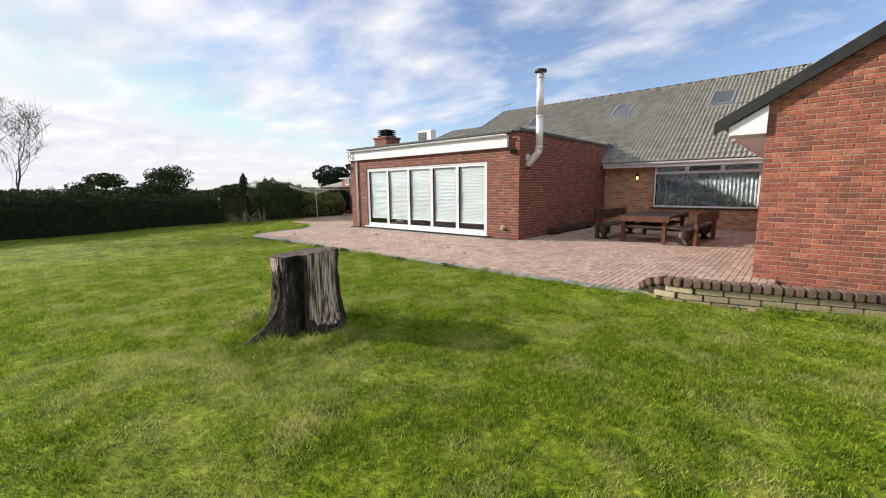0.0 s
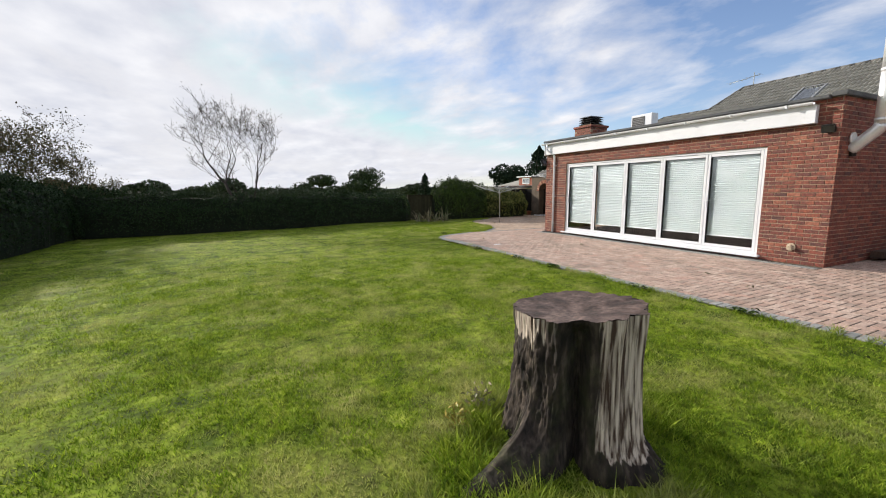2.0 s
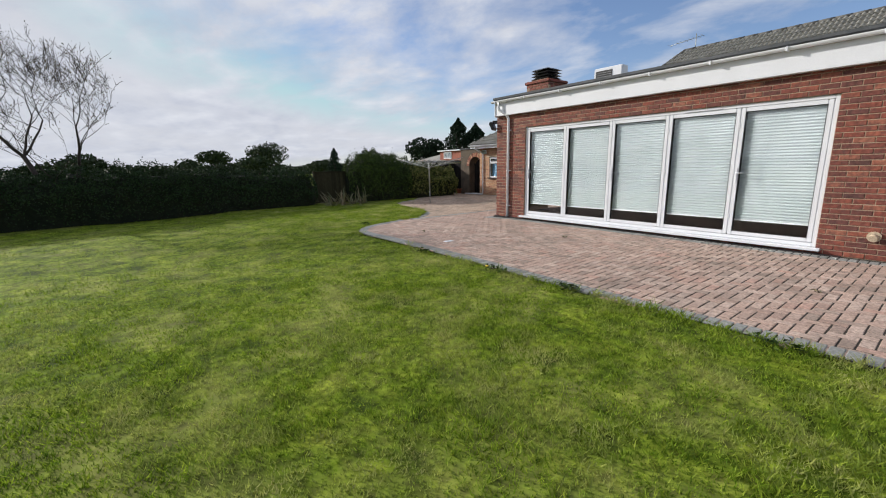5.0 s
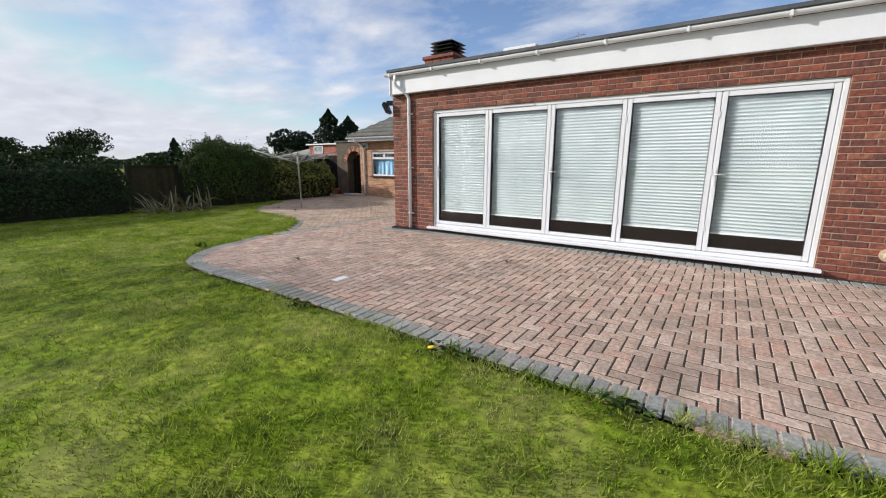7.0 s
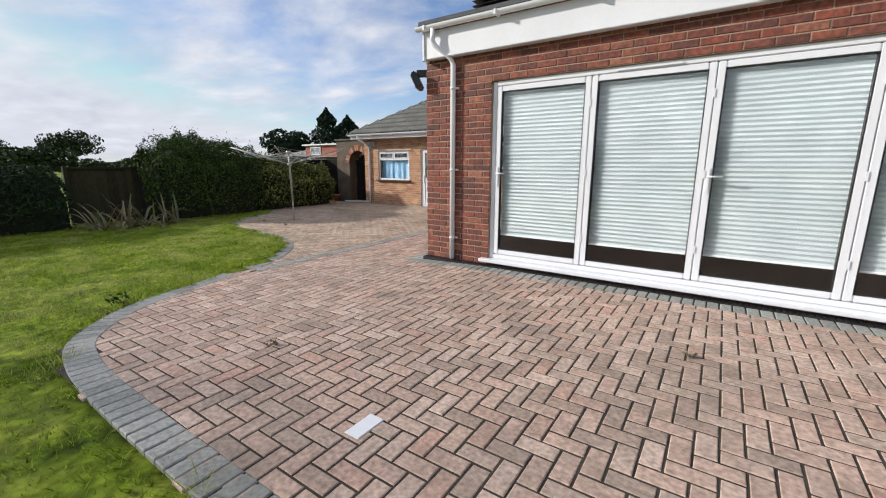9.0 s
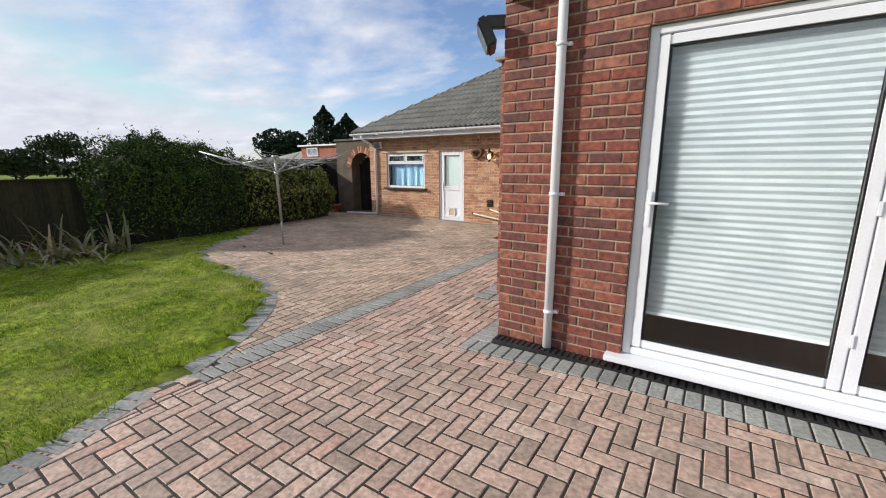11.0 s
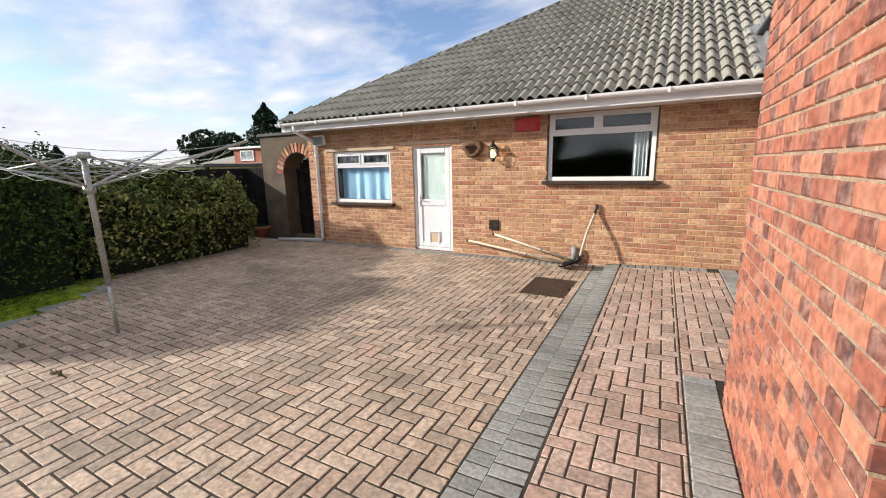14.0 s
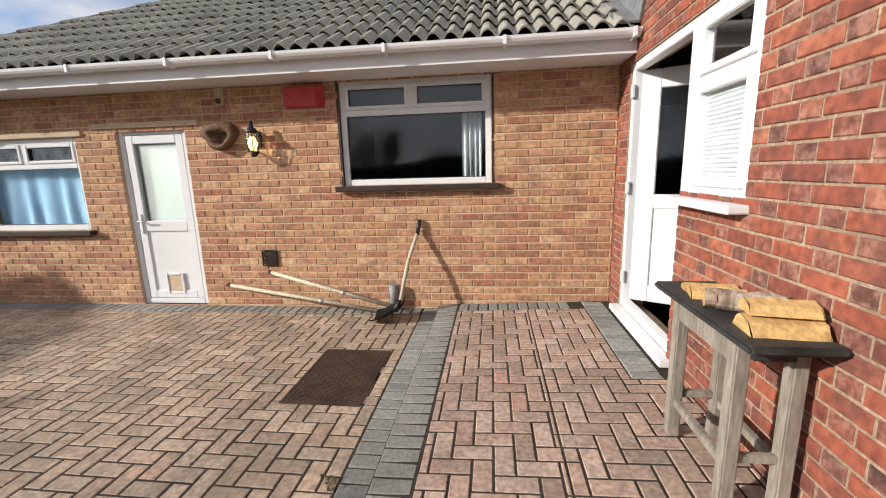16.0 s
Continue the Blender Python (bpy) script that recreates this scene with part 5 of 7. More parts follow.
t, trunk, limbs, ends, grow = bare_tree("tree", "bare autumn tree with thin windswept branches", (-23.4, 0.05, -0.5), 6, 21, 6, lean=(-0.02, -0.07), spread=1.42)
grow(Vector((0, 0, 0)), Vector((0.0, -0.16, 1)), 2.2, 0.10, 0, trunk)
grow(Vector((0.05, 0.12, 0)), Vector((0.02, 0.30, 1)), 1.95, 0.08, 0, trunk)
part("trunk", trunk, BARK, t)
part("crown", limbs, BARK, t)
rng0 = np.random.default_rng(3)
E0 = np.array([tuple(e) for e in ends if e.z > 2.0])
E0 = E0[rng0.integers(0, len(E0), 1500)] + rng0.normal(0, 0.07, (1500, 3))
leaves("last_leaves", E0, rng0.normal(0, 1, E0.shape), 0.06, SPARSE_LEAF, t, 4)

t, trunk, limbs, ends, grow = bare_tree("tree", "leafy thin-branched shrub tree behind the hedge", (-23.6, -7.5, -0.5), 4, 33, 5, spread=1.25)
grow(Vector((0, 0, 0)), Vector((0.1, 0.1, 1)), 1.62, 0.07, 0, trunk)
grow(Vector((0.2, -0.5, 0)), Vector((0.3, -0.5, 1)), 1.5, 0.06, 0, trunk)
grow(Vector((-0.1, 0.6, 0)), Vector((-0.25, 0.75, 1)), 1.4, 0.06, 0, trunk)
part("trunk", trunk, BARK, t)
part("crown", limbs, BARK, t)
E0 = np.array([tuple(e) for e in ends if e.z > 0.8])
E0 = E0[rng0.integers(0, len(E0), 14000)] + rng0.normal(0, 0.12, (14000, 3))
leaves("foliage", E0, rng0.normal(0, 1, E0.shape), 0.085, SPARSE_LEAF, t, 5)


def far_tree(label, at, height, width, mat, seed, conifer=False, count=2600, leaf=0.35, group="distant trees"):
    rng = np.random.default_rng(seed)
    t = base("tree", label, "tree", "", group, at=at)
    bm = bmesh.new()
    tube(bm, [(0, 0, 0), (0.05 * width, 0, height * 0.45), (0, 0.03 * width, height * 0.9)], [0.045 * height, 0.03 * height, 0.008 * height], 7)
    for k in range(6):
        a = rng.uniform(0, 6.28)
        z = height * rng.uniform(0.3, 0.6)
        tube(bm, [(0, 0, z), (math.cos(a) * width * 0.3, math.sin(a) * width * 0.3, z + height * 0.22)], [0.018 * height, 0.005 * height], 5)
    part("trunk", bm, BARK, t)
    if conifer:
        z = rng.random(count) ** 1.05
        tier = 0.75 + 0.35 * np.abs(np.sin(z * 16))
        r = width * 0.5 * (1 - z ** 2.6) * tier * (0.8 + 0.35 * np.abs(np.sin(z * 7 + seed))) * np.sqrt(rng.random(count))
        a = rng.uniform(0, 2 * np.pi, count)
        P = np.c_[np.cos(a) * r, np.sin(a) * r, height * (0.06 + 0.94 * z) - r * 0.15]
    else:
        nb = 16
        c = rng.normal(0, 1, (nb, 3))
        c /= np.linalg.norm(c, axis=1)[:, None]
        c = c * rng.uniform(0.35, 0.75, nb)[:, None] * np.array([width * 0.5, width * 0.5, height * 0.30]) + np.array([0, 0, height * 0.66])
        k = rng.integers(0, nb, count)
        q = rng.normal(0, 1, (count, 3))
        q /= np.linalg.norm(q, axis=1)[:, None]
        P = c[k] + q * (rng.uniform(0.6, 1.05, count) ** 0.5)[:, None] * np.array([width * 0.22, width * 0.22, height * 0.15])
    leaves("crown", P, rng.normal(0, 1, P.shape), leaf, mat, t, seed, 0.6, 0.8)
    return t


far_tree("dark conifer beyond the garden wall", (-46.2, 30.4, -0.6), 5.2, 4.6, CONIFER_LEAF, 41, False, 5200, 0.30, "dark conifers")
far_tree("pointed dark conifer beyond the garden wall", (-43.9, 33.4, -0.6), 7.0, 5.0, CONIFER_LEAF, 42, True, 4200, 0.32, "dark conifers")
far_tree("pointed dark conifer beyond the garden wall", (-42.6, 34.9, -0.6), 6.4, 5.0, CONIFER_LEAF, 43, True, 4200, 0.32, "dark conifers")
far_tree("round dark tree on the skyline", (-156.0, 25.4, -1.2), 8.6, 11.0, FAR_LEAF, 44, False, 2600, 0.7)
far_tree("umbrella-shaped tree on the skyline", (-152.5, 41.2, -1.2), 11.2, 14.5, FAR_LEAF, 45, False, 2600, 0.75)
far_tree("small pointed conifer on the skyline", (-68.3, 28.5, -1.0), 5.0, 2.4, CONIFER_LEAF, 46, True, 1500)
for k, (x, y, hgt, wid) in enumerate(((-19.5, -16.0, 4.0, 4.5), (-15.6, -17.0, 4.9, 4.2), (-12.0, -15.5, 3.7, 5.0), (-8.2, -17.0, 4.4, 4.6), (-4.0, -16.5, 3.9, 5.2))):
    far_tree("thin-leaved garden tree beyond the lawn hedge", (x, y, -0.6), hgt, wid, HEDGE_LEAF, 90 + k, False, 1800, 0.16, "trees beyond the hedge")
rnd = random.Random(9)
for k in range(26):
    y = -62 + 4.2 * k + rnd.uniform(-1.5, 1.5)
    d = rnd.uniform(66, 96)
    hgt = rnd.uniform(3.0, 4.6) * (1.12 if y < 0 else 0.92)
    far_tree("distant dark broadleaf tree on the skyline", (-d, y, -1.4), hgt + (0.6 if rnd.random() < 0.2 else 0), rnd.uniform(5.5, 8.5), FAR_LEAF, 60 + k, False, 1300, 0.5)
# soft wooded ridge closing the distance
verts, faces = [], []
for k in range(241):
    a = math.pi * 2 * k / 240
    R = 330 + 30 * math.sin(3 * a)
    hgt = 2.2 + 2.2 * noise.noise((math.cos(a) * 9, math.sin(a) * 9, 0)) + 1.2 * noise.noise((math.cos(a) * 60, math.sin(a) * 60, 4))
    verts += [(R * math.cos(a), R * math.sin(a), -7), (R * math.cos(a), R * math.sin(a), hgt), ((R + 60) * math.cos(a), (R + 60) * math.sin(a), -7)]
for k in range(240):
    i, j = 3 * k, 3 * k + 3
    faces += [(i, j, j + 1, i + 1), (i + 1, j + 1, j + 2, i + 2)]
tagged(raw("backdrop_ridge", verts, faces, FAR_LEAF, smooth=True), "low wooded ridge on the horizon", "distance", kind="structure")


# ---- kerb, strips and paving pieces are laid at the end; now the things of the lawn ----
def stump():
    s = base("tree_stump", "tall charred and weathered tree stump in the lawn", "tree stump", at=(-4.70, 2.16, -0.30))
    H = 0.88
    n, m = 360, 110

    def off(a, c):
        return (a - c + math.pi) % (2 * math.pi) - math.pi

    def bareness(a, t):
        """How far the bark has gone at an angle and a height from 0 to 1."""
        b = math.exp(-(off(a, BARE) / 0.62) ** 4) * smooth01((t - 0.12 - 0.10 * noise.noise((a * 5, 1, 2))) / 0.16)
        w = math.exp(-(off(a, BARE - 1.85) / 0.62) ** 4) * smooth01((t - 0.70 - 0.12 * noise.noise((a * 6, 4, 2))) / 0.22)
        return max(b, 0.8 * w)

    def radius(a, z):
        t = z / H
        c, d = math.cos(a), math.sin(a)
        r = 0.355 + 0.025 * math.cos(2 * a + 0.5) + 0.085 * (1 - t) ** 3 + 0.018 * smooth01((t - 0.72) / 0.28)
        r += (0.022 * math.sin(5 * a + 1.3) + 0.010 * math.sin(11 * a)) * (1 - 0.6 * t)
        b = bareness(a, t)
        flute = 0.030 * noise.noise((c * 8, d * 8, z * 0.5)) + 0.018 * noise.noise((c * 19, d * 19, z * 0.7)) + 0.006 * noise.noise((c * 48, d * 48, z * 1.2))
        plate = 0.028 * noise.noise((c * 8, d * 8, z * 1.6)) + 0.022 * abs(noise.noise((c * 17, d * 17, z * 5.5))) + 0.012 * noise.noise((c * 36, d * 36, z * 17)) + 0.006 * noise.noise((c * 70, d * 70, z * 40))
        r += flute * b + (plate + 0.014) * (1 - b)
        r -= 0.21 * math.exp(-(off(a, CLEFT) / 0.17) ** 2) * (0.62 + 0.38 * (1 - t)) * (1 + 0.25 * noise.noise((z * 3, 5, 1))) * (1 - 0.72 * smooth01((t - 0.90) / 0.1))
        r += 0.60 * math.exp(-(off(a, ROOT) / 0.22) ** 2) * max(0.0, 1 - t * 1.9) ** 2.4 * (1 + 0.25 * noise.noise((c * 14, d * 14, z * 4)))
        for e, w, k in ((0.3, 0.25, 0.16), (2.3, 0.3, 0.14), (3.6, 0.25, 0.12), (5.1, 0.22, 0.12), (BARE + 0.45, 0.2, 0.14)):
            r += k * math.exp(-(off(a, e) / w) ** 2) * max(0.0, 1 - t * 3.2) ** 2
        return r
    verts, faces, weight = [], [], []
    for j in range(m + 1):
        z = H * j / m
        for i in range(n):
            a = 2 * math.pi * i / n
            r = radius(a, z)
            tilt = 0.045 * math.cos(a - 0.4) * smooth01((j / m - 0.6) / 0.4)
            verts.append((math.cos(a) * r, math.sin(a) * r, z - 0.06 * (1 - j / m) + tilt))
            weight.append(bareness(a, j / m))
    for j in range(m):
        for i in range(n):
            k, q = j * n + i, j * n + (i + 1) % n
            faces.append((k, q, q + n, k + n))
    ob = raw("bark", verts, faces, STUMP_BARK, s, "blackened bark flaking off grey bare wood", smooth=True)
    ob.data.attributes.new("bare", "FLOAT", "POINT").data.foreach_set("value", weight)
    tv, tf = [(0, 0, H - 0.045)], []
    for k, sc in enumerate((0.3, 0.6, 0.85, 1.0)):
        for i in range(n):
            a = 2 * math.pi * i / n
            r = radius(a, H) * sc * (1.012 if sc == 1.0 else 1)
            zz = H + 0.045 * math.cos(a - 0.4) * sc - 0.03 * (1 - sc) + 0.012 * noise.noise((math.cos(a) * r * 12, math.sin(a) * r * 12, 5)) + (0.004 if sc == 1.0 else 0)
            tv.append((math.cos(a) * r, math.sin(a) * r, zz))
    for i in range(n):
        tf.append((0, 1 + i, 1 + (i + 1) % n))
        for k in range(3):
            b0, b1 = 1 + k * n, 1 + (k + 1) * n
            tf.append((b0 + i, b1 + i, b1 + (i + 1) % n, b0 + (i + 1) % n))
    raw("sawn_top", tv, tf, STUMP_TOP, s, "worn sawn top", smooth=True)
    rng = np.random.default_rng(2)
    for x, y, m, k in ((-0.44, -0.60, GOLD_LEAF, 3), (-0.56, -0.36, YUCCA_LEAF, 4)):
        P = np.c_[rng.normal(x, 0.05, 90), rng.normal(y, 0.05, 90), 0.02 + 0.15 * rng.random(90)]
        leaves("ivy_sprig", P, rng.normal(0, 1, P.shape), 0.045, m, s, k)["kind"] = "stuff"


CAM_A = math.atan2(0.38 - 2.14, -2.27 + 4.74)      # from the stump towards the walker
CLEFT, BARE, ROOT = CAM_A - 0.12, CAM_A + 0.72, CAM_A - 0.78
stump()


def low_wall():
    w = base("wall_low", "low curved buff stone wall with dark brick coping", "wall", "structure")
    path = [(-2.05, 6.35), (-2.02, 6.1), (-1.86, 5.93), (-1.6, 5.88), (-1.2, 5.95), (0.5, 6.42), (3.0, 7.1)]
    pts = dense(path, 0.02)
    tot = len(pts) * 0.02

    def at(s):
        i = min(len(pts) - 2, max(0, int(s / 0.02)))
        d = (pts[i + 1] - pts[i]).normalized()
        return pts[i] + d * (s - i * 0.02), d
    topz = lambda s: -0.30 + 0.36 * smooth01((s + 0.12) / 0.75)
    core_v, core_f = [], []
    n = int(tot / 0.1)
    for k in range(n + 1):
        p, d = at(tot * k / n * 0.999)
        nn = Vector((d.y, -d.x))
        z = max(-0.35, topz(tot * k / n) - 0.10)
        for s_, zz in ((0.045, -0.5), (0.045, z), (-0.1, z), (-0.1, -0.5)):
            core_v.append((p.x + nn.x * s_, p.y + nn.y * s_, zz))
    for k in range(n):
        for q in range(3):
            core_f.append((4 * k + q, 4 * k + q + 1, 4 * k + 4 + q + 1, 4 * k + 4 + q))
    raw("mortar", core_v, core_f, JOINT, w)
    for c in range(3):
        z = -0.30 + 0.085 * c
        s = 0.16 * (c % 2)
        while s < tot - 0.35:
            L = random.uniform(0.27, 0.34)
            if topz(s + L / 2) - 0.105 > z + 0.06:
                p, d = at(s + L / 2)
                bm = one(box, (-L / 2 + 0.006, 0.0, 0.0), (L / 2 - 0.006, 0.10, 0.076), 0.008)
                ob = part("stone_brick", bm, STONE_BRICK, w)
                nn = Vector((d.y, -d.x))
                ob.matrix_basis = Matrix.Translation((p.x + nn.x * -0.03, p.y + nn.y * -0.03, z)) @ Matrix.Rotation(math.atan2(d.y, d.x) + math.pi, 4, "Z")
            s += L
    s = 0.04
    proto = one(box, (-0.045, -0.11, 0), (0.045, 0.11, 0.10), 0.012)
    me = bpy.data.meshes.new("coping_brick")
    proto.to_mesh(me)
    me.materials.append(COPING_BRICK)
    while s < tot - 0.05:
        p, d = at(s)
        z = topz(s) - 0.105
        slope = math.atan2(topz(s + 0.05) - topz(s - 0.05), 0.1)
        ob = new("coping_brick", me)
        ob.parent = w
        ob.matrix_basis = Matrix.Translation((p.x, p.y, z)) @ Matrix.Rotation(math.atan2(d.y, d.x) + random.uniform(-0.04, 0.04), 4, "Z") @ Matrix.Rotation(-slope, 4, "Y")
        s += 0.105


low_wall()


# ---- the patio furniture ----
def garden_table():
    t = base("garden_table", "heavy dark-stained timber garden table", "table", at=(-3.55, 12.45, -0.22))
    for k in range(5):
        part("plank", one(box, (-0.63 + 0.252 * k, -1.15, 0.66), (-0.386 + 0.252 * k, 1.15, 0.725), 0.01), TABLE_WOOD, t)
    for y in (-1.19, 1.152):
        part("end_rail", one(box, (-0.645, y, 0.575), (0.645, y + 0.038, 0.728), 0.01), TABLE_END, t, "red-brown end board")
    for x in (-0.56, 0.46):
        for y in (-1.08, 0.98):
            part("leg", one(box, (x, y, 0), (x + 0.10, y + 0.10, 0.66), 0.012), TABLE_END if y < 0 else TABLE_WOOD, t)
    for y in (-1.06, 1.0):
        part("stretcher", one(box, (-0.46, y, 0.15), (0.46, y + 0.06, 0.22), 0.01), TABLE_WOOD, t)
        part("stretcher", one(box, (-0.46, y, 0.40), (0.46, y + 0.06, 0.47), 0.01), TABLE_WOOD, t)
    part("shelf", one(box, (-0.46, -0.99, 0.40), (0.46, 0.98, 0.44), 0.008), TABLE_WOOD, t)


def garden_bench():
    b = base("garden_bench", "chunky log-ended dark timber garden bench", "bench", "", "benches round the table")
    for y in (-0.95, 0.82):
        leg = one(tube, [(-0.05, y, 0), (-0.04, y + 0.01, 0.2), (-0.05, y, 0.40)], [0.17, 0.16, 0.175], 14)
        part("log_leg", leg, TABLE_WOOD, b)
        part("log_face", one(tube, [(-0.05, y - 0.004, 0.06), (-0.05, y - 0.172, 0.06), ], [0.02, 0.02], 8), LOG_END, b)
        part("back_post", one(box, (-0.32, y - 0.05, 0), (-0.22, y + 0.07, 0.80), 0.015), TABLE_END, b)
    for k in range(2):
        part("seat_plank", one(box, (-0.22 + 0.21 * k, -1.12, 0.395), (-0.02 + 0.21 * k, 1.0, 0.45), 0.012), TABLE_WOOD, b)
    part("back_plank", one(box, (-0.34, -1.15, 0.56), (-0.27, 1.05, 0.83), 0.02), TABLE_WOOD, b)
    return b


garden_table()
b1 = garden_bench()
b1.matrix_basis = pose(-4.55, 12.7, -0.22, 0, 0, -6)
copy_thing(b1, pose(-2.55, 12.35, -0.22, 0, 0, 176))


def plank_on_wall():
    p = base("timber_baulk", "long dark timber baulk lying by the brick wall", "timber", at=(EX + 0.16, 13.5, -0.22))
    part("baulk", one(box, (-0.1, -1.8, 0.06), (0.1, 1.8, 0.2), 0.012), TABLE_WOOD, p)
    for y in (-1.4, 1.2):
        part("block", one(box, (-0.1, y, 0.0), (0.1, y + 0.2, 0.06), 0.01), TABLE_WOOD, p)


plank_on_wall()


# ---- extension fittings ----
def flue():
    f = base("flue", "stainless steel stove flue with rain cap", "flue", at=(EX + 0.38, 10.42, 0))
    part("pipe", one(tube, [(0, 0, 2.34), (0, 0, 3.25)], 0.10, 20), STEEL, f)
    part("pipe", one(tube, [(0, 0, 3.25), (0, 0, 4.38)], 0.10, 20), STEEL, f)
    for z in (2.42, 3.25, 4.30):
        part("band", one(tube, [(0, 0, z - 0.025), (0, 0, z + 0.025)], 0.107, 20), STEEL, f)
    part("elbow", one(tube, [(-0.372, 0, 1.93), (-0.34, 0, 1.965), (-0.06, 0, 2.245), (-0.015, 0, 2.30), (0, 0, 2.37)], 0.10, 16), STEEL, f)
    part("wall_plate", one(tube, [(-0.373, 0, 2.14), (-0.335, 0, 2.14)], 0.11, 20), STEEL, f)
    part("tee_cap", one(tube, [(-0.33, 0, 1.96), (-0.33, 0, 1.82)], 0.05, 16), BLACK, f)
    cap = part("rain_cap", one(tube, [(0, 0, 4.44), (0, 0, 4.50), (0, 0, 4.52)], [0.17, 0.15, 0.02], 20), BLACK, f, "dark conical rain cap")
    for a in range(3):
        x, y = 0.08 * math.cos(a * 2.1), 0.08 * math.sin(a * 2.1)
        part("strut", one(tube, [(x, y, 4.37), (x, y, 4.45)], 0.008, 6), STEEL, cap)


flue()


def floodlight(at, rz, tilt, label, white=False, reach=0.0):
    f = base("floodlight", label, "floodlight", "", "floodlights", at=at)
    f.rotation_euler = (0, 0, radians(rz))
    body = part("body", one(box, (-0.10, -0.10 - reach, -0.075), (0.10, -0.04 - reach, 0.075), 0.012, Matrix.Rotation(radians(tilt), 4, "X")), WHITE if white else BLACK, f)
    part("lens", one(box, (-0.085, -0.106 - reach, -0.06), (0.085, -0.1 - reach, 0.06), 0.0, Matrix.Rotation(radians(tilt), 4, "X")), FROST, body)
    part("bracket", one(box, (-0.02, -0.06 - reach, -0.03), (0.02, 0.0, 0.03), 0.004), WHITE if white else BLACK, f)
    return f


floodlight((WX - 0.008, WY + 0.06, 2.30), -62, 28, "black floodlight on the brick corner", False, 0.07).scale = (1.5, 1.3, 1.5)
floodlight((EX - 0.16, WY - 0.012, 2.34), 10, 25, "black floodlight under the fascia end")
floodlight((-21.86, HY - 0.012, 1.82), 0, 8, "small white floodlight on the buff brick", True).scale = (1.55, 1.1, 1.35)


def downpipe(name, label, pts, r=0.034, clips=()):
    d = base(name, label, "downpipe")
    part("pipe", one(tube, pts, r, 12), WHITE, d)
    for x, y, z in clips:
        part("clip", one(tube, [(x, y, z - 0.012), (x, y, z + 0.012)], r + 0.006, 12), WHITE, d)
        part("clip_lug", one(box, (x + r, y + 0.01, z - 0.012), (x + r + 0.035, y + 0.05, z + 0.012), 0.003), WHITE, d)


px, py = -13.97, WY - 0.045
downpipe("downpipe", "white plastic downpipe on the brick corner", [(px - 0.22, WY - 0.19, 2.76), (px - 0.22, WY - 0.19, 2.62), (px - 0.19, WY - 0.18, 2.56), (px - 0.03, py - 0.02, 2.42), (px, py, 2.34), (px, py, -0.20)], 0.034,
         ((px, py, 2.05), (px, py, 1.02), (px, py, 0.10)))
cx = -22.12
downpipe("downpipe", "white plastic downpipe with a loose foot length", [(cx + 0.0, EAVE_Y - 0.04, 2.08), (cx + 0.0, EAVE_Y - 0.04, 1.98), (cx + 0.10, HY - 0.12, 1.80), (cx + 0.12, HY - 0.05, 1.70), (cx + 0.12, HY - 0.05, -0.28), (cx + 0.10, HY - 0.06, -0.315), (cx - 0.95, HY - 0.35, -0.32)], 0.034, ((cx + 0.12, HY - 0.05, 1.5), (cx + 0.12, HY - 0.05, 0.3)))


def chimney():
    c = base("chimney", "squat red brick chimney stack with louvred cowl", "chimney", at=(-14.42, 12.0, 2.88))
    verts, faces = [], []
    s = part("stack", one(box, (-0.39, -0.39, 0), (0.39, 0.39, 0.56)), MORTAR_PINK, c)
    for k in range(7):
        z = 0.005 + 0.079 * k
        for side in range(4):
            R = Matrix.Rotation(math.pi / 2 * side, 4, "Z")
            u = -0.39 + (0.1 if k % 2 else 0.0)
            while u < 0.36:
                L = min(0.215, 0.396 - u)
                if L > 0.05:
                    slab_faces(verts, faces, lambda a, b, d: tuple(R @ Vector((u + L / 2 + a, -0.39 - d, z + 0.033 + b))), L - 0.006, 0.068, 0.008)
                u += 0.225
    raw("bricks", verts, faces, DEEP_BRICK, s)["kind"] = "stuff"
    part("capping", one(box, (-0.44, -0.44, 0.56), (0.44, 0.44, 0.64), 0.015), DEEP_BRICK, c, "overhanging brick capping")
    part("flaunching", one(box, (-0.31, -0.31, 0.64), (0.31, 0.31, 0.68), 0.02), MORTAR_PINK, c)
    cow = part("cowl", one(box, (-0.18, -0.18, 0.68), (0.18, 0.18, 0.97), 0.01), BLACK, c, "black louvred cowl")
    for k in range(4):
        z = 0.72 + 0.078 * k
        bm = bmesh.new()
        bmesh.ops.create_cone(bm, cap_ends=True, segments=4, radius1=0.44, radius2=0.33, depth=0.045, matrix=Matrix.Translation((0, 0, z)) @ Matrix.Rotation(math.pi / 4, 4, "Z"))
        part("louvre", bm, BLACK, cow)


chimney()


def air_unit():
    a = base("air_conditioner", "pale outdoor air-conditioning unit on the flat roof", "air conditioner", at=(-13.05, 13.1, 2.88))
    part("casing", one(box, (-0.42, -0.16, 0.22), (0.42, 0.16, 0.92), 0.02), WHITE, a)
    g = part("grille", one(box, (-0.36, -0.172, 0.30), (0.14, -0.16, 0.84), 0.004), BLACK, a)
    for k in range(9):
        part("slat", one(box, (-0.35, -0.184, 0.33 + 0.055 * k), (0.13, -0.173, 0.345 + 0.055 * k)), LEAD, g)
    for k in range(8):
        part("side_slat", one(box, (-0.434, -0.13, 0.32 + 0.065 * k), (-0.421, 0.13, 0.34 + 0.065 * k)), BLACK, a)
    for x in (-0.34, 0.28):
        part("foot", one(box, (x, -0.2, 0), (x + 0.06, 0.2, 0.22), 0.005), LEAD, a)


air_unit()


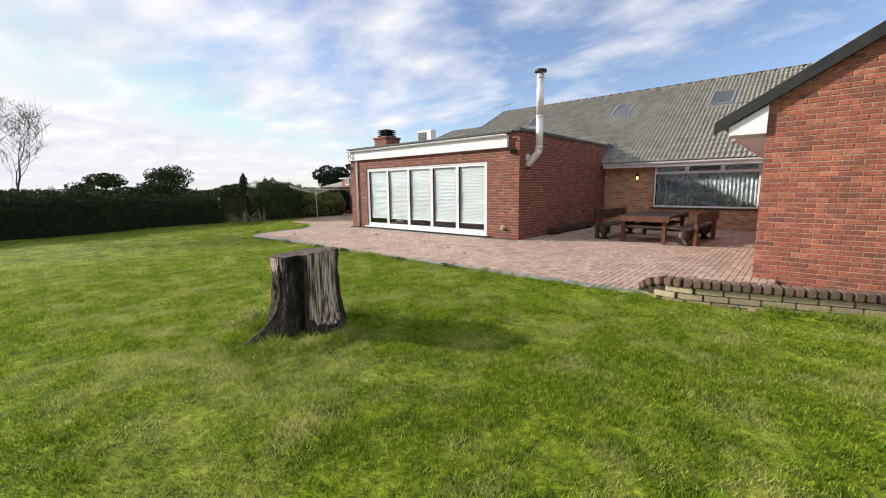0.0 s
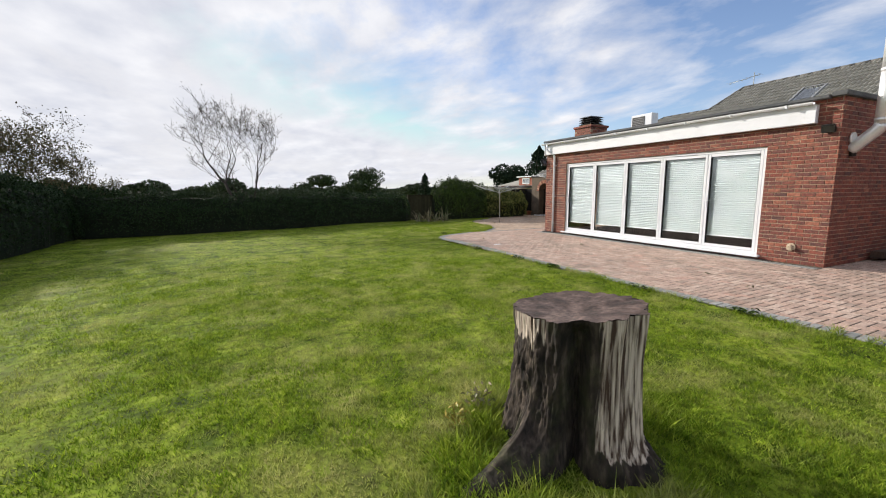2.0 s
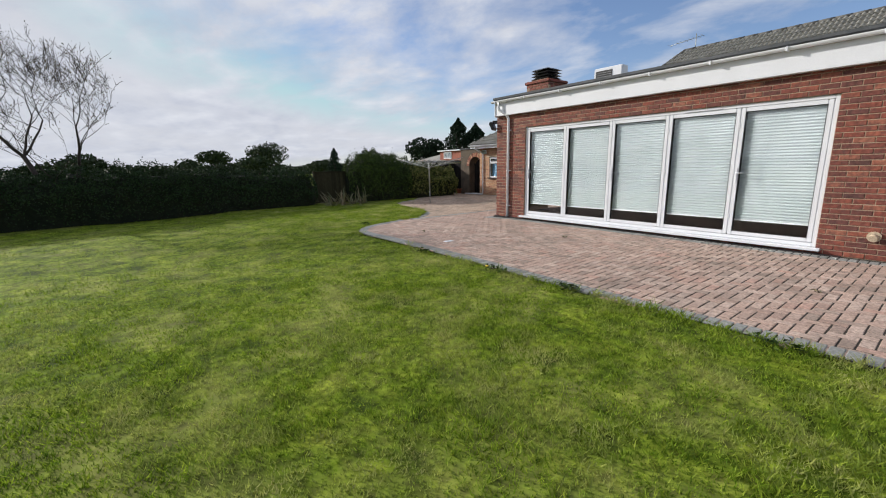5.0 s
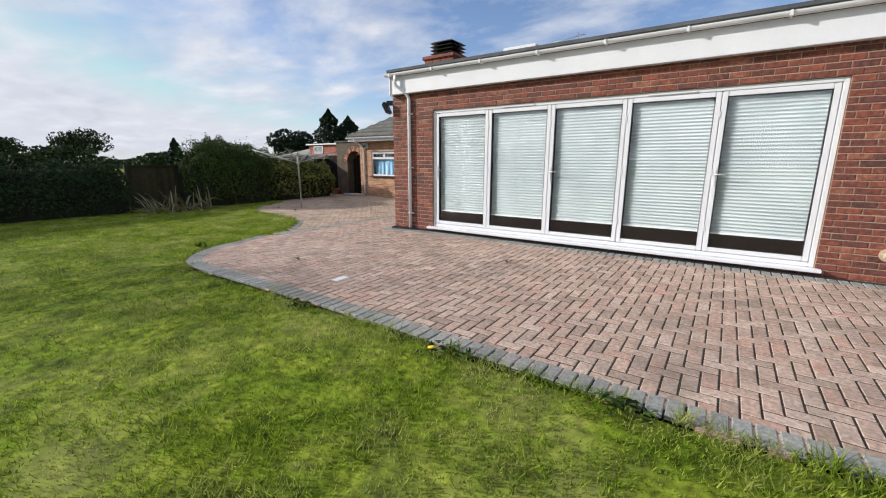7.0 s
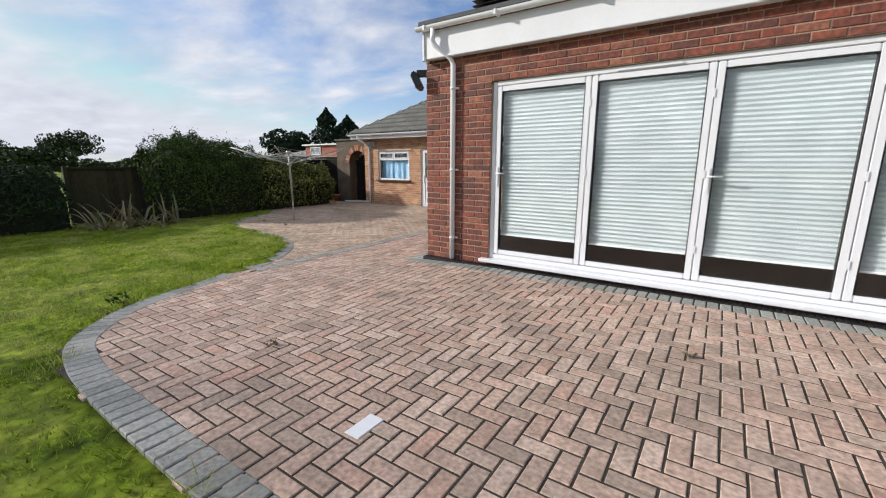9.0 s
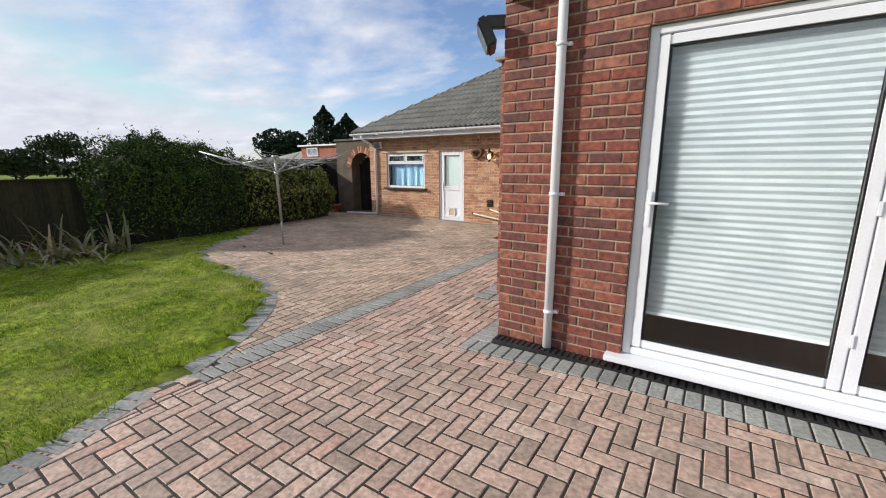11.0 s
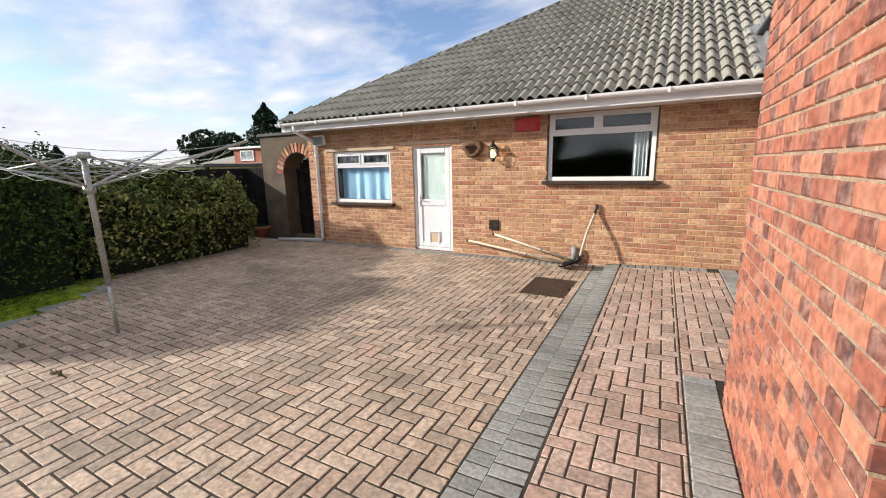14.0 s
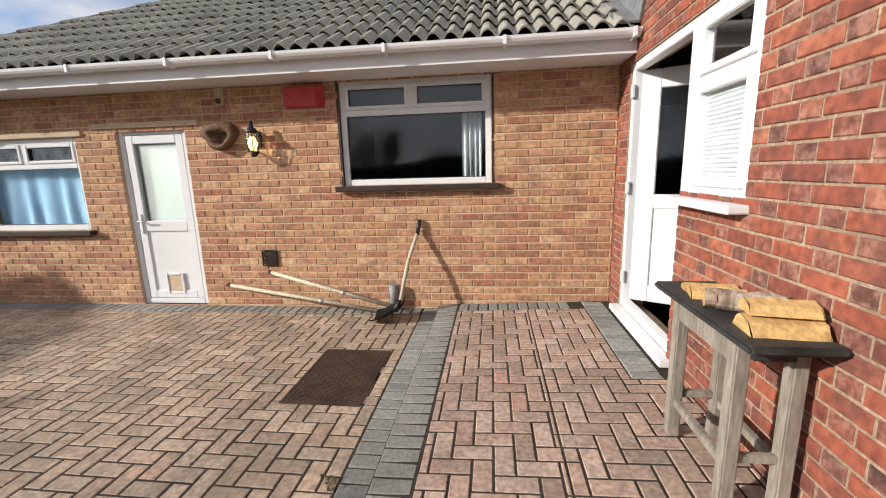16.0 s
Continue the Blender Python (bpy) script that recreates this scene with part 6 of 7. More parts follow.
def aerial():
    a = base("aerial", "thin television aerial on the ridge", "aerial", at=(-14.7, RIDGE_Y, RIDGE_Z - 0.12))
    part("mast", one(tube, [(0, 0, -0.1), (0, 0, 0.75)], 0.018, 8), GALV, a)
    part("boom", one(tube, [(-1.0, -0.2, 0.42), (0.25, 0.05, 0.62)], 0.012, 6), GALV, a)
    for k in range(9):
        t = k / 8
        p = Vector((-1.0, -0.2, 0.42)).lerp(Vector((0.25, 0.05, 0.62)), t)
        part("element", one(tube, [p + Vector((0.0, -0.2, 0)), p + Vector((0.0, 0.2, 0))], 0.006, 5), GALV, a)


aerial()


def skylight(x0, x1, y0, y1):
    s = base("skylight", "grey-framed roof window in the tiled slope", "skylight", "", "roof windows", at=(0, 0, 0))
    M = Matrix.Translation((0, y0, rz(y0))) @ Matrix.Rotation(math.atan(SLOPE), 4, "X")
    L = (y1 - y0) * math.sqrt(1 + SLOPE ** 2)

    def rect(w, a0, a1, b0, b1, h0, h1):
        bm = bmesh.new()
        box(bm, (a0, b0, h0), (a0 + w, b1, h1), 0.006)
        box(bm, (a1 - w, b0, h0), (a1, b1, h1), 0.006)
        box(bm, (a0 + w, b0, h0), (a1 - w, b0 + w, h1), 0.006)
        box(bm, (a0 + w, b1 - w, h0), (a1 - w, b1, h1), 0.006)
        bmesh.ops.transform(bm, matrix=M, verts=bm.verts[:])
        return bm
    part("flashing", rect(0.12, x0 - 0.10, x1 + 0.10, -0.12, L + 0.08, -0.02, 0.05), LEAD, s)
    fr = part("frame", rect(0.07, x0, x1, 0, L, 0.0, 0.10), LEAD, s)
    part("pane", one(box, (x0 + 0.07, 0.07, 0.06), (x1 - 0.07, L - 0.07, 0.07), 0, M), GLASS, fr)
    # near-black sheet under the glass, standing for the unlit room below
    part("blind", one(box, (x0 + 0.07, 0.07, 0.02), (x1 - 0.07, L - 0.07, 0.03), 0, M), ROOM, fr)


for q in SKYLIGHTS:
    skylight(*q)


def outlet():
    v = base("wall_vent", "small round pale pipe outlet low on the brick", "vent", at=(-7.06, WY - 0.007, 0.11))
    part("flange", one(tube, [(0, 0, 0), (0, -0.02, 0)], 0.075, 16), CREAM, v)
    part("spout", one(tube, [(0, -0.015, 0), (0, -0.09, -0.02)], 0.045, 14), CREAM, v)
    d = base("drain_channel", "black slotted drain channel along the door sill", "drain", at=(0, 0, 0))
    part("channel", one(box, (WX + 0.005, WY - 0.125, -0.27), (BF1 + 0.3, WY - 0.012, -0.212)), BLACK, d)
    for k in range(135):
        x = WX + 0.012 + 0.046 * k
        part("grate", one(box, (x, WY - 0.118, -0.212), (x + 0.024, WY - 0.02, -0.204)), BLACK, d)


outlet()


# ---- back yard ----
def arch_wall():
    w = base("wall_arch", "rendered garden wall with a brick-trimmed arched gateway", "wall", "structure")
    y0, y1 = 16.92, 17.42
    x0, x1, a0, a1, spring, top = -24.1, -22.29, -23.38, -22.42, 1.12, 2.0
    bm = bmesh.new()
    box(bm, (x0, y0, -0.42), (a0, y1, top))
    box(bm, (a1, y0, -0.42), (x1, y1, top))
    c, r = (a0 + a1) / 2, (a1 - a0) / 2
    n = 14
    for k in range(n):
        t0, t1 = math.pi * k / n, math.pi * (k + 1) / n
        p0, p1 = (c - r * math.cos(t0), spring + r * math.sin(t0)), (c - r * math.cos(t1), spring + r * math.sin(t1))
        q = [bm.verts.new(v) for v in ((p0[0], y0, p0[1]), (p1[0], y0, p1[1]), (p1[0], y0, top), (p0[0], y0, top), (p0[0], y1, p0[1]), (p1[0], y1, p1[1]), (p1[0], y1, top), (p0[0], y1, top))]
        for f in ((0, 1, 2, 3), (5, 4, 7, 6), (4, 5, 1, 0), (3, 2, 6, 7)):
            bm.faces.new([q[i] for i in f])
    part("render", bm, PLASTER, w)
    part("coping", one(box, (x0 - 0.05, y0 - 0.05, top), (x1, y1 + 0.05, top + 0.07), 0.01), FELT, w)
    for k in range(17):
        t = math.pi * (k + 0.5) / 17
        M = Matrix.Translation((c - (r + 0.115) * math.cos(t), y0 - 0.012, spring + (r + 0.115) * math.sin(t))) @ Matrix.Rotation(t - math.pi / 2, 4, "Y")
        part("arch_brick", one(box, (-0.042, -0.006, -0.105), (0.042, 0.02, 0.105), 0.006, M), BUFF_BRICK if k % 3 else RED_BRICK, w)
    g = base("garden_gate", "black boarded arched garden gate, shut", "gate")
    for k in range(8):
        x = a0 + (a1 - a0) * k / 8
        h = spring + math.sqrt(max(0, r * r - (x + 0.06 - c) ** 2)) - 0.12
        part("board", one(box, (x + 0.004, 17.30, -0.34), (x + (a1 - a0) / 8 - 0.004, 17.33, h), 0.004), GATE_WOOD, g)
    for z in (0.1, 1.15):
        part("ledge", one(box, (a0 + 0.01, 17.27, z), (a1 - 0.01, 17.298, z + 0.1), 0.004), GATE_WOOD, g)
    part("step", one(box, (a0, 16.93, -0.37), (a1, 17.15, -0.335), 0.004), PLASTER, w)
    f = base("fence", "dark close-boarded timber fence beside the gateway", "fence")
    for k in range(18):
        y = 16.9 - 0.0 * k
        x = -24.14 - 0.15 * (k + 1)
        part("board", one(box, (x, 17.0, -0.42), (x + 0.146, 17.02 + 0.004 * (k % 2), 1.28), 0.003), GATE_WOOD, f)
    for k in range(26):
        y = 13.1 + 0.15 * k
        part("board", one(box, (-24.80, y, -0.5), (-24.78 + 0.004 * (k % 2), y + 0.146, 1.27), 0.003), GATE_WOOD, f)
    for x in (-24.2, -26.6):
        part("post", one(box, (x, 17.03, -0.45), (x + 0.09, 17.12, 1.34), 0.005), GATE_WOOD, f)
    p = base("flower_pot", "terracotta plant pot by the gateway", "plant pot", at=(-23.85, 16.55, -0.355))
    bm = one(tube, [(0, 0, 0.0), (0, 0, 0.2), (0, 0, 0.205), (0, 0, 0.26)], [0.12, 0.16, 0.18, 0.18], 20)
    part("pot", bm, TERRA, p)
    part("soil", one(tube, [(0, 0, 0.255), (0, 0, 0.263)], 0.165, 20), CORE, p)


arch_wall()


def airer():
    a = base("rotary_airer", "galvanised rotary washing line with sagging cords", "washing line", at=(-20.17, 11.88, -0.36))
    part("lower_pole", one(tube, [(0, 0, 0), (0.0, 0, 0.55)], 0.018, 10), GALV, a)
    part("upper_pole", one(tube, [(0, 0, 0.5), (-0.02, 0.0, 1.45), (-0.03, 0.0, 1.78)], 0.026, 10), GALV, a)
    hub = part("hub", one(tube, [(-0.02, 0, 1.40), (-0.02, 0, 1.47)], 0.05, 12), GALV, a)
    part("top_hub", one(tube, [(-0.03, 0, 1.72), (-0.03, 0, 1.78)], 0.06, 12), GALV, a)
    arms = []
    for k in range(4):
        t = math.pi / 2 * k + 0.62
        reach = 0.95 if k == 3 else 1.45
        e = Vector((math.cos(t) * reach, math.sin(t) * reach, 1.86))
        s = Vector((-0.02, 0, 1.45))
        arms.append((s, e))
        part("arm", one(tube, [s, e], 0.013, 8), GALV, a)
        part("strut", one(tube, [(-0.03, 0, 1.75), s.lerp(e, 0.45)], 0.009, 8), GALV, a)
    for r in range(8):
        f = 0.38 + 0.6 * r / 7
        for k in range(4):
            p, q = arms[k][0].lerp(arms[k][1], f), arms[(k + 1) % 4][0].lerp(arms[(k + 1) % 4][1], f)
            pts = [p.lerp(q, i / 8) - Vector((0, 0, (0.10 + 0.05 * ((r * 3 + k) % 4)) * f * (1 - (2 * i / 8 - 1) ** 2))) for i in range(9)]
            part("cord", one(tube, pts, 0.0024, 4), CORD, a)


airer()


def wall_lantern(at, label):
    l = base("wall_lantern", label, "lantern", "", "wall lanterns", at=at)
    part("back_plate", one(box, (-0.04, -0.02, -0.06), (0.04, 0.0, 0.10), 0.006), BLACK, l)
    part("bracket", one(tube, [(0, -0.01, -0.11), (0, -0.07, -0.14), (0, -0.10, -0.12)], 0.012, 8), BLACK, l)
    c = Vector((0, -0.11, 0))
    bm = bmesh.new()
    tube(bm, [c + Vector((0, 0, 0.07)), c + Vector((0, 0, 0.12)), c + Vector((0, 0, 0.135)), c + Vector((0, 0, 0.19))], [0.085, 0.045, 0.028, 0.02], 6)
    part("roof", bm, BLACK, l)
    part("base_cup", one(tube, [c + Vector((0, 0, -0.16)), c + Vector((0, 0, -0.11))], [0.022, 0.052], 6), BLACK, l)
    for k in range(6):
        t = 2 * math.pi * k / 6
        part("bar", one(tube, [c + Vector((math.cos(t) * 0.05, math.sin(t) * 0.05, -0.11)), c + Vector((math.cos(t) * 0.078, math.sin(t) * 0.078, 0.07))], 0.005, 5), BLACK, l)
    part("glass", one(tube, [c + Vector((0, 0, -0.108)), c + Vector((0, 0, 0.068))], [0.046, 0.073], 6), LAMP_GLASS, l).visible_shadow = False
    part("bulb", one(tube, [c + Vector((0, 0, -0.08)), c + Vector((0, 0, -0.02)), c + Vector((0, 0, 0.03))], [0.02, 0.034, 0.012], 12), BULB, l)


wall_lantern((-17.97, HY - 0.008, 1.44), "lit black coach lantern on the buff brick")
wall_lantern((-5.25, HY - 0.008, 1.62), "lit black coach lantern beside the wide window")


def wall_bits():
    b = base("alarm_box", "faded red alarm bell box under the eaves", "alarm box", at=(-17.42, HY - 0.008, 1.84))
    bm = bmesh.new()
    q = [bm.verts.new(p) for p in ((-0.21, 0, -0.10), (0.21, 0, -0.10), (0.21, 0, 0.12), (-0.21, 0, 0.12), (-0.19, -0.085, -0.085), (0.15, -0.085, -0.085), (0.15, -0.085, 0.10), (-0.19, -0.085, 0.10))]
    for f in ((0, 3, 2, 1), (4, 5, 6, 7), (0, 1, 5, 4), (1, 2, 6, 5), (2, 3, 7, 6), (3, 0, 4, 7)):
        bm.faces.new([q[i] for i in f])
    bmesh.ops.bevel(bm, geom=bm.edges[:], offset=0.008, segments=2, affect="EDGES")
    part("cover", bm, RED_BOX, b)
    part("back_plate", one(box, (-0.215, -0.004, -0.125), (0.215, 0.006, -0.098), 0.003), CREAM, b)
    s = base("security_sensor", "small pale motion sensor under the eaves", "sensor", at=(-18.33, HY - 0.008, 1.90))
    part("case", one(box, (-0.045, -0.05, -0.09), (0.045, 0, 0.08), 0.01), CREAM, s)
    part("eye", one(tube, [(0, -0.048, -0.05), (0, -0.062, -0.05)], 0.028, 12), BLACK, s)
    h = base("wood_slice", "dark knotted wood slice hung on the wall", "ornament", at=(-18.40, HY - 0.008, 1.50))
    verts, faces = [], []
    n = 40
    for k in range(4):
        for i in range(n):
            t = 2 * math.pi * i / n
            r = (0.15 + 0.035 * math.cos(t - 0.4) + 0.02 * math.sin(3 * t)) * (1.0, 0.96, 0.55, 0.42)[k]
            sx = 0.05 if k >= 2 else 0
            verts.append((math.cos(t) * r * 1.2 + sx * 0.6, -(0.0, 0.09, 0.10, 0.03)[k], math.sin(t) * r * 0.9 - (0.01 if k >= 2 else 0)))
    for k in range(3):
        for i in range(n):
            faces.append((k * n + i, k * n + (i + 1) % n, (k + 1) * n + (i + 1) % n, (k + 1) * n + i))
    faces.append(tuple(range(3 * n, 4 * n)))
    raw("slice", verts, faces, SLICE_WOOD, h, smooth=True)
    v = base("wall_vent", "square dark louvred vent low on the buff brick", "vent", at=(-17.98, HY - 0.008, 0.20))
    part("frame", frame_rect(bmesh.new(), -0.09, 0.09, -0.09, 0.09, 0.015, -0.02, 0.0), BLACK, v)
    for k in range(6):
        part("slat", one(box, (-0.075, -0.016, -0.07 + 0.024 * k), (0.075, -0.002, -0.056 + 0.024 * k), 0.002), BLACK, v)


wall_bits()


def tools():
    s = base("shovel", "black-bladed shovel with a pale handle against the wall", "shovel", at=(-16.45, HY - 0.32, -0.355))
    part("handle", one(tube, [(-0.02, -0.03, 0.16), (0.05, 0.10, 0.55), (0.13, 0.27, 0.83)], 0.019, 10), HANDLE_WOOD, s)
    part("grip", one(tube, [(0.125, 0.262, 0.80), (0.155, 0.285, 0.96)], 0.022, 10), BLACK, s)
    bm = bmesh.new()
    rows = []
    for j in range(5):
        t = j / 4
        row = []
        for i in range(7):
            u = i / 6 - 0.5
            row.append(bm.verts.new((-0.02 - 0.30 * t + 0.04, u * 0.30 - 0.10, 0.012 + 0.16 * (1 - t) ** 1.5 * 0.9 + 0.055 * (2 * u) ** 2)))
        rows.append(row)
    for q, w in zip(rows, rows[1:]):
        for i in range(6):
            bm.faces.new((q[i], q[i + 1], w[i + 1], w[i]))
    bmesh.ops.solidify(bm, geom=bm.faces[:], thickness=0.006)
    part("blade", bm, BLACK, s)
    part("socket", one(tube, [(-0.06, -0.08, 0.10), (-0.02, -0.03, 0.2)], [0.03, 0.022], 10), BLACK, s)
    for k, (a, b, lab) in enumerate((((-18.45, HY - 0.09, -0.09), (-16.72, HY - 0.26, -0.30), "long yellowish wooden tool handle on the paving"),
                                     ((-17.97, HY - 0.06, 0.05), (-16.62, HY - 0.24, -0.25), "long pale wooden tool handle against the wall"))):
        h = base("tool_handle", lab, "tool handle", "", "loose handles")
        part("shaft", one(tube, [a, b], 0.019, 10), HANDLE_WOOD, h)
        part("ferrule", one(tube, [Vector(a).lerp(Vector(b), 0.62), Vector(a).lerp(Vector(b), 0.65)], 0.023, 10), GALV, h)
        part("end_cap", one(tube, [Vector(a).lerp(Vector(b), -0.015), Vector(a).lerp(Vector(b), 0.01)], 0.02, 10), RUST, h)
    g = base("gully_riser", "short grey pipe stub at the wall foot", "pipe", at=(-16.60, HY - 0.07, -0.355))
    part("stub", one(tube, [(0, 0, 0), (0, 0, 0.28)], 0.045, 12), LEAD, g)


tools()


def manhole():
    m = base("manhole_cover", "rusty dark chequered manhole cover set in paving", "manhole cover", at=(-16.66, 15.2, -0.355))
    part("frame", one(lambda bm: [box(bm, a, b) for a, b in (((-0.27, -0.40, -0.03), (-0.25, 0.40, 0.008)), ((0.25, -0.40, -0.03), (0.27, 0.40, 0.008)), ((-0.25, -0.40, -0.03), (0.25, -0.38, 0.008)), ((-0.25, 0.38, -0.03), (0.25, 0.40, 0.008)))]), RUST, m)
    lid = part("lid", one(box, (-0.247, -0.377, -0.03), (0.247, 0.377, 0.006)), RUST, m)
    verts, faces = [], []
    for i in range(14):
        for j in range(21):
            x, y = -0.225 + 0.0345 * i, -0.35 + 0.035 * j
            R = Matrix.Rotation(radians(45 if (i + j) % 2 else -45), 3, "Z")
            slab_faces(verts, faces, lambda a, b, d: (x + (R @ Vector((a, b, 0))).x, y + (R @ Vector((a, b, 0))).y, 0.006 + d), 0.028, 0.008, 0.003, 0.001)
    raw("tread", verts, faces, RUST, lid)["kind"] = "stuff"


manhole()


def side_table():
    t = base("side_table", "grey weathered timber table with a black top", "table", at=(-14.55, 14.35, -0.255))
    H = 0.745
    part("tabletop", one(box, (-0.155, -0.42, H - 0.035), (0.15, 0.41, H), 0.01), BENCH_TOP, t)
    part("apron", one(box, (-0.125, -0.25, H - 0.13), (-0.10, 0.16, H - 0.036), 0.004), BENCH_WOOD, t)
    part("apron", one(box, (0.085, -0.25, H - 0.13), (0.11, 0.16, H - 0.036), 0.004), BENCH_WOOD, t)
    part("end_apron", one(box, (-0.078, -0.315, H - 0.10), (0.068, -0.285, H - 0.036), 0.004), BENCH_TOP, t)
    for x in (-0.132, 0.068):
        for y in (-0.305, 0.16):
            part("leg", one(box, (x, y, 0), (x + 0.055, y + 0.06, H - 0.036), 0.006), BENCH_WOOD, t)
    for x in (-0.12, 0.08):
        part("stretcher", one(box, (x, -0.25, 0.17), (x + 0.03, 0.16, 0.21), 0.004), BENCH_WOOD, t)
    for y in (-0.29, 0.175):
        part("cross_rail", one(box, (-0.08, y, 0.21), (0.07, y + 0.03, 0.245), 0.004), BENCH_WOOD, t)
    return t


side_table()


def split_log(at, rzv, L, r, seed, rolled, label):
    rnd = random.Random(seed)
    g = base("split_log", label, "log", "", "firewood on the table", at=at)
    g.rotation_euler = (0, 0, radians(rzv))
    prof = [(-r, 0.0), (r, 0.0)] + [(r * math.cos(t), r * 0.9 * math.sin(t)) for t in (0.25, 0.7, 1.2)] + [(-r * 0.55, r * 0.62)] if not rolled else [(r * math.cos(2 * math.pi * k / 12), r + r * math.sin(2 * math.pi * k / 12)) for k in range(12)]
    bm = bmesh.new()
    rings = []
    for k in range(6):
        y = -L / 2 + L * k / 5
        rings.append([bm.verts.new((x * (1 + rnd.uniform(-0.05, 0.05)), y + rnd.uniform(-0.004, 0.004), max(0, z * (1 + rnd.uniform(-0.05, 0.05))))) for x, z in prof])
    n = len(prof)
    for a, b in zip(rings, rings[1:]):
        for i in range(n):
            bm.faces.new((a[i], a[(i + 1) % n], b[(i + 1) % n], b[i]))
    part("bark" if rolled else "wood", bm, STUMP_WOOD if rolled else SPLIT_WOOD, g)
    for ring_y, flip in ((-L / 2 - 0.001, 0), (L / 2 + 0.001, 1)):
        bm = bmesh.new()
        vs = [bm.verts.new((x * 0.99, ring_y, z)) for x, z in prof]
        bm.faces.new(vs if flip else vs[::-1])
        part("cut_end", bm, SPLIT_WOOD, g)


TZ = -0.255 + 0.745
split_log((-14.53, 14.07, TZ), 84, 0.24, 0.07, 1, False, "split yellow firewood log with a pale face")
split_log((-14.52, 14.10, TZ + 0.063), 80, 0.22, 0.055, 2, False, "split yellow firewood piece lying on another")
split_log((-14.52, 14.27, TZ), 62, 0.22, 0.045, 3, True, "short round firewood log with grey bark")
split_log((-14.61, 14.34, TZ), 72, 0.09, 0.04, 6, True, "stubby round firewood log with grey bark")
split_log((-14.54, 14.47, TZ), 75, 0.22, 0.05, 4, False, "small split firewood stick")
split_log((-14.52, 14.58, TZ), 80, 0.22, 0.04, 5, False, "thin split firewood stick")


# ---- beyond the garden ----
def neighbour():
    h = base("neighbour_house", "red brick neighbouring house with a pale dormer window", "house", at=(-36.5, 27.0, -0.6))
    part("wall", one(box, (-4, -1.5, 0), (4, 5, 2.3)), RED_BRICK, h)
    bm = bmesh.new()
    v = [bm.verts.new(p) for p in ((-4.3, -1.9, 2.2), (4.3, -1.9, 2.2), (4.3, 1.7, 2.95), (-4.3, 1.7, 2.95), (-4.3, 5.3, 2.2), (4.3, 5.3, 2.2))]
    for f in ((0, 1, 2, 3), (3, 2, 5, 4), (0, 3, 4), (1, 5, 2), (0, 4, 5, 1)):
        bm.faces.new([v[i] for i in f])
    part("roof", bm, ROOF_TILE, h)
    d = part("dormer", one(box, (-0.4, -1.7, 2.2), (3.4, 1.2, 3.0)), RED_BRICK, h)
    part("dormer_roof", one(box, (-0.6, -1.9, 3.0), (3.6, 1.4, 3.1), 0.02), WHITE, d)
    w = part("window", frame_rect(bmesh.new(), 0.2, 1.3, 2.35, 2.92, 0.07, -1.76, -1.70), WHITE, h)
    part("pane", one(box, (0.27, -1.735, 2.42), (1.23, -1.73, 2.85)), LACE, w)
    c = base("neighbour_outbuilding", "long low white outbuilding with a pale flat roof", "outbuilding", at=(-31.6, 18.9, -0.6))
    part("wall", one(box, (-3.2, -1.0, 0), (3.4, 3.0, 1.95)), WHITE, c)
    part("roof", one(box, (-3.5, -1.3, 1.95), (3.7, 3.3, 2.06), 0.02), FELT, c)
    for k in range(3):
        wd = part("window", frame_rect(bmesh.new(), -2.8 + 1.1 * k, -1.95 + 1.1 * k, 1.1, 1.85, 0.07, -1.05, -1.0), WHITE, c)
        part("pane", one(box, (-2.73 + 1.1 * k, -1.03, 1.17), (-2.02 + 1.1 * k, -1.02, 1.78)), GLASS, wd)


neighbour()


# ---- paving pieces, laid last ----
def paver_piece(verts, faces, x, y, z, lx, ly, slope=(0, 0), mw=0.003):
    dz = random.uniform(-0.0015, 0.0015)
    slab_faces(verts, faces, lambda a, b, d: (x + a, y + b, z - 0.02 + d + dz + slope[0] * a + slope[1] * b), lx, ly, 0.02, 0.005)


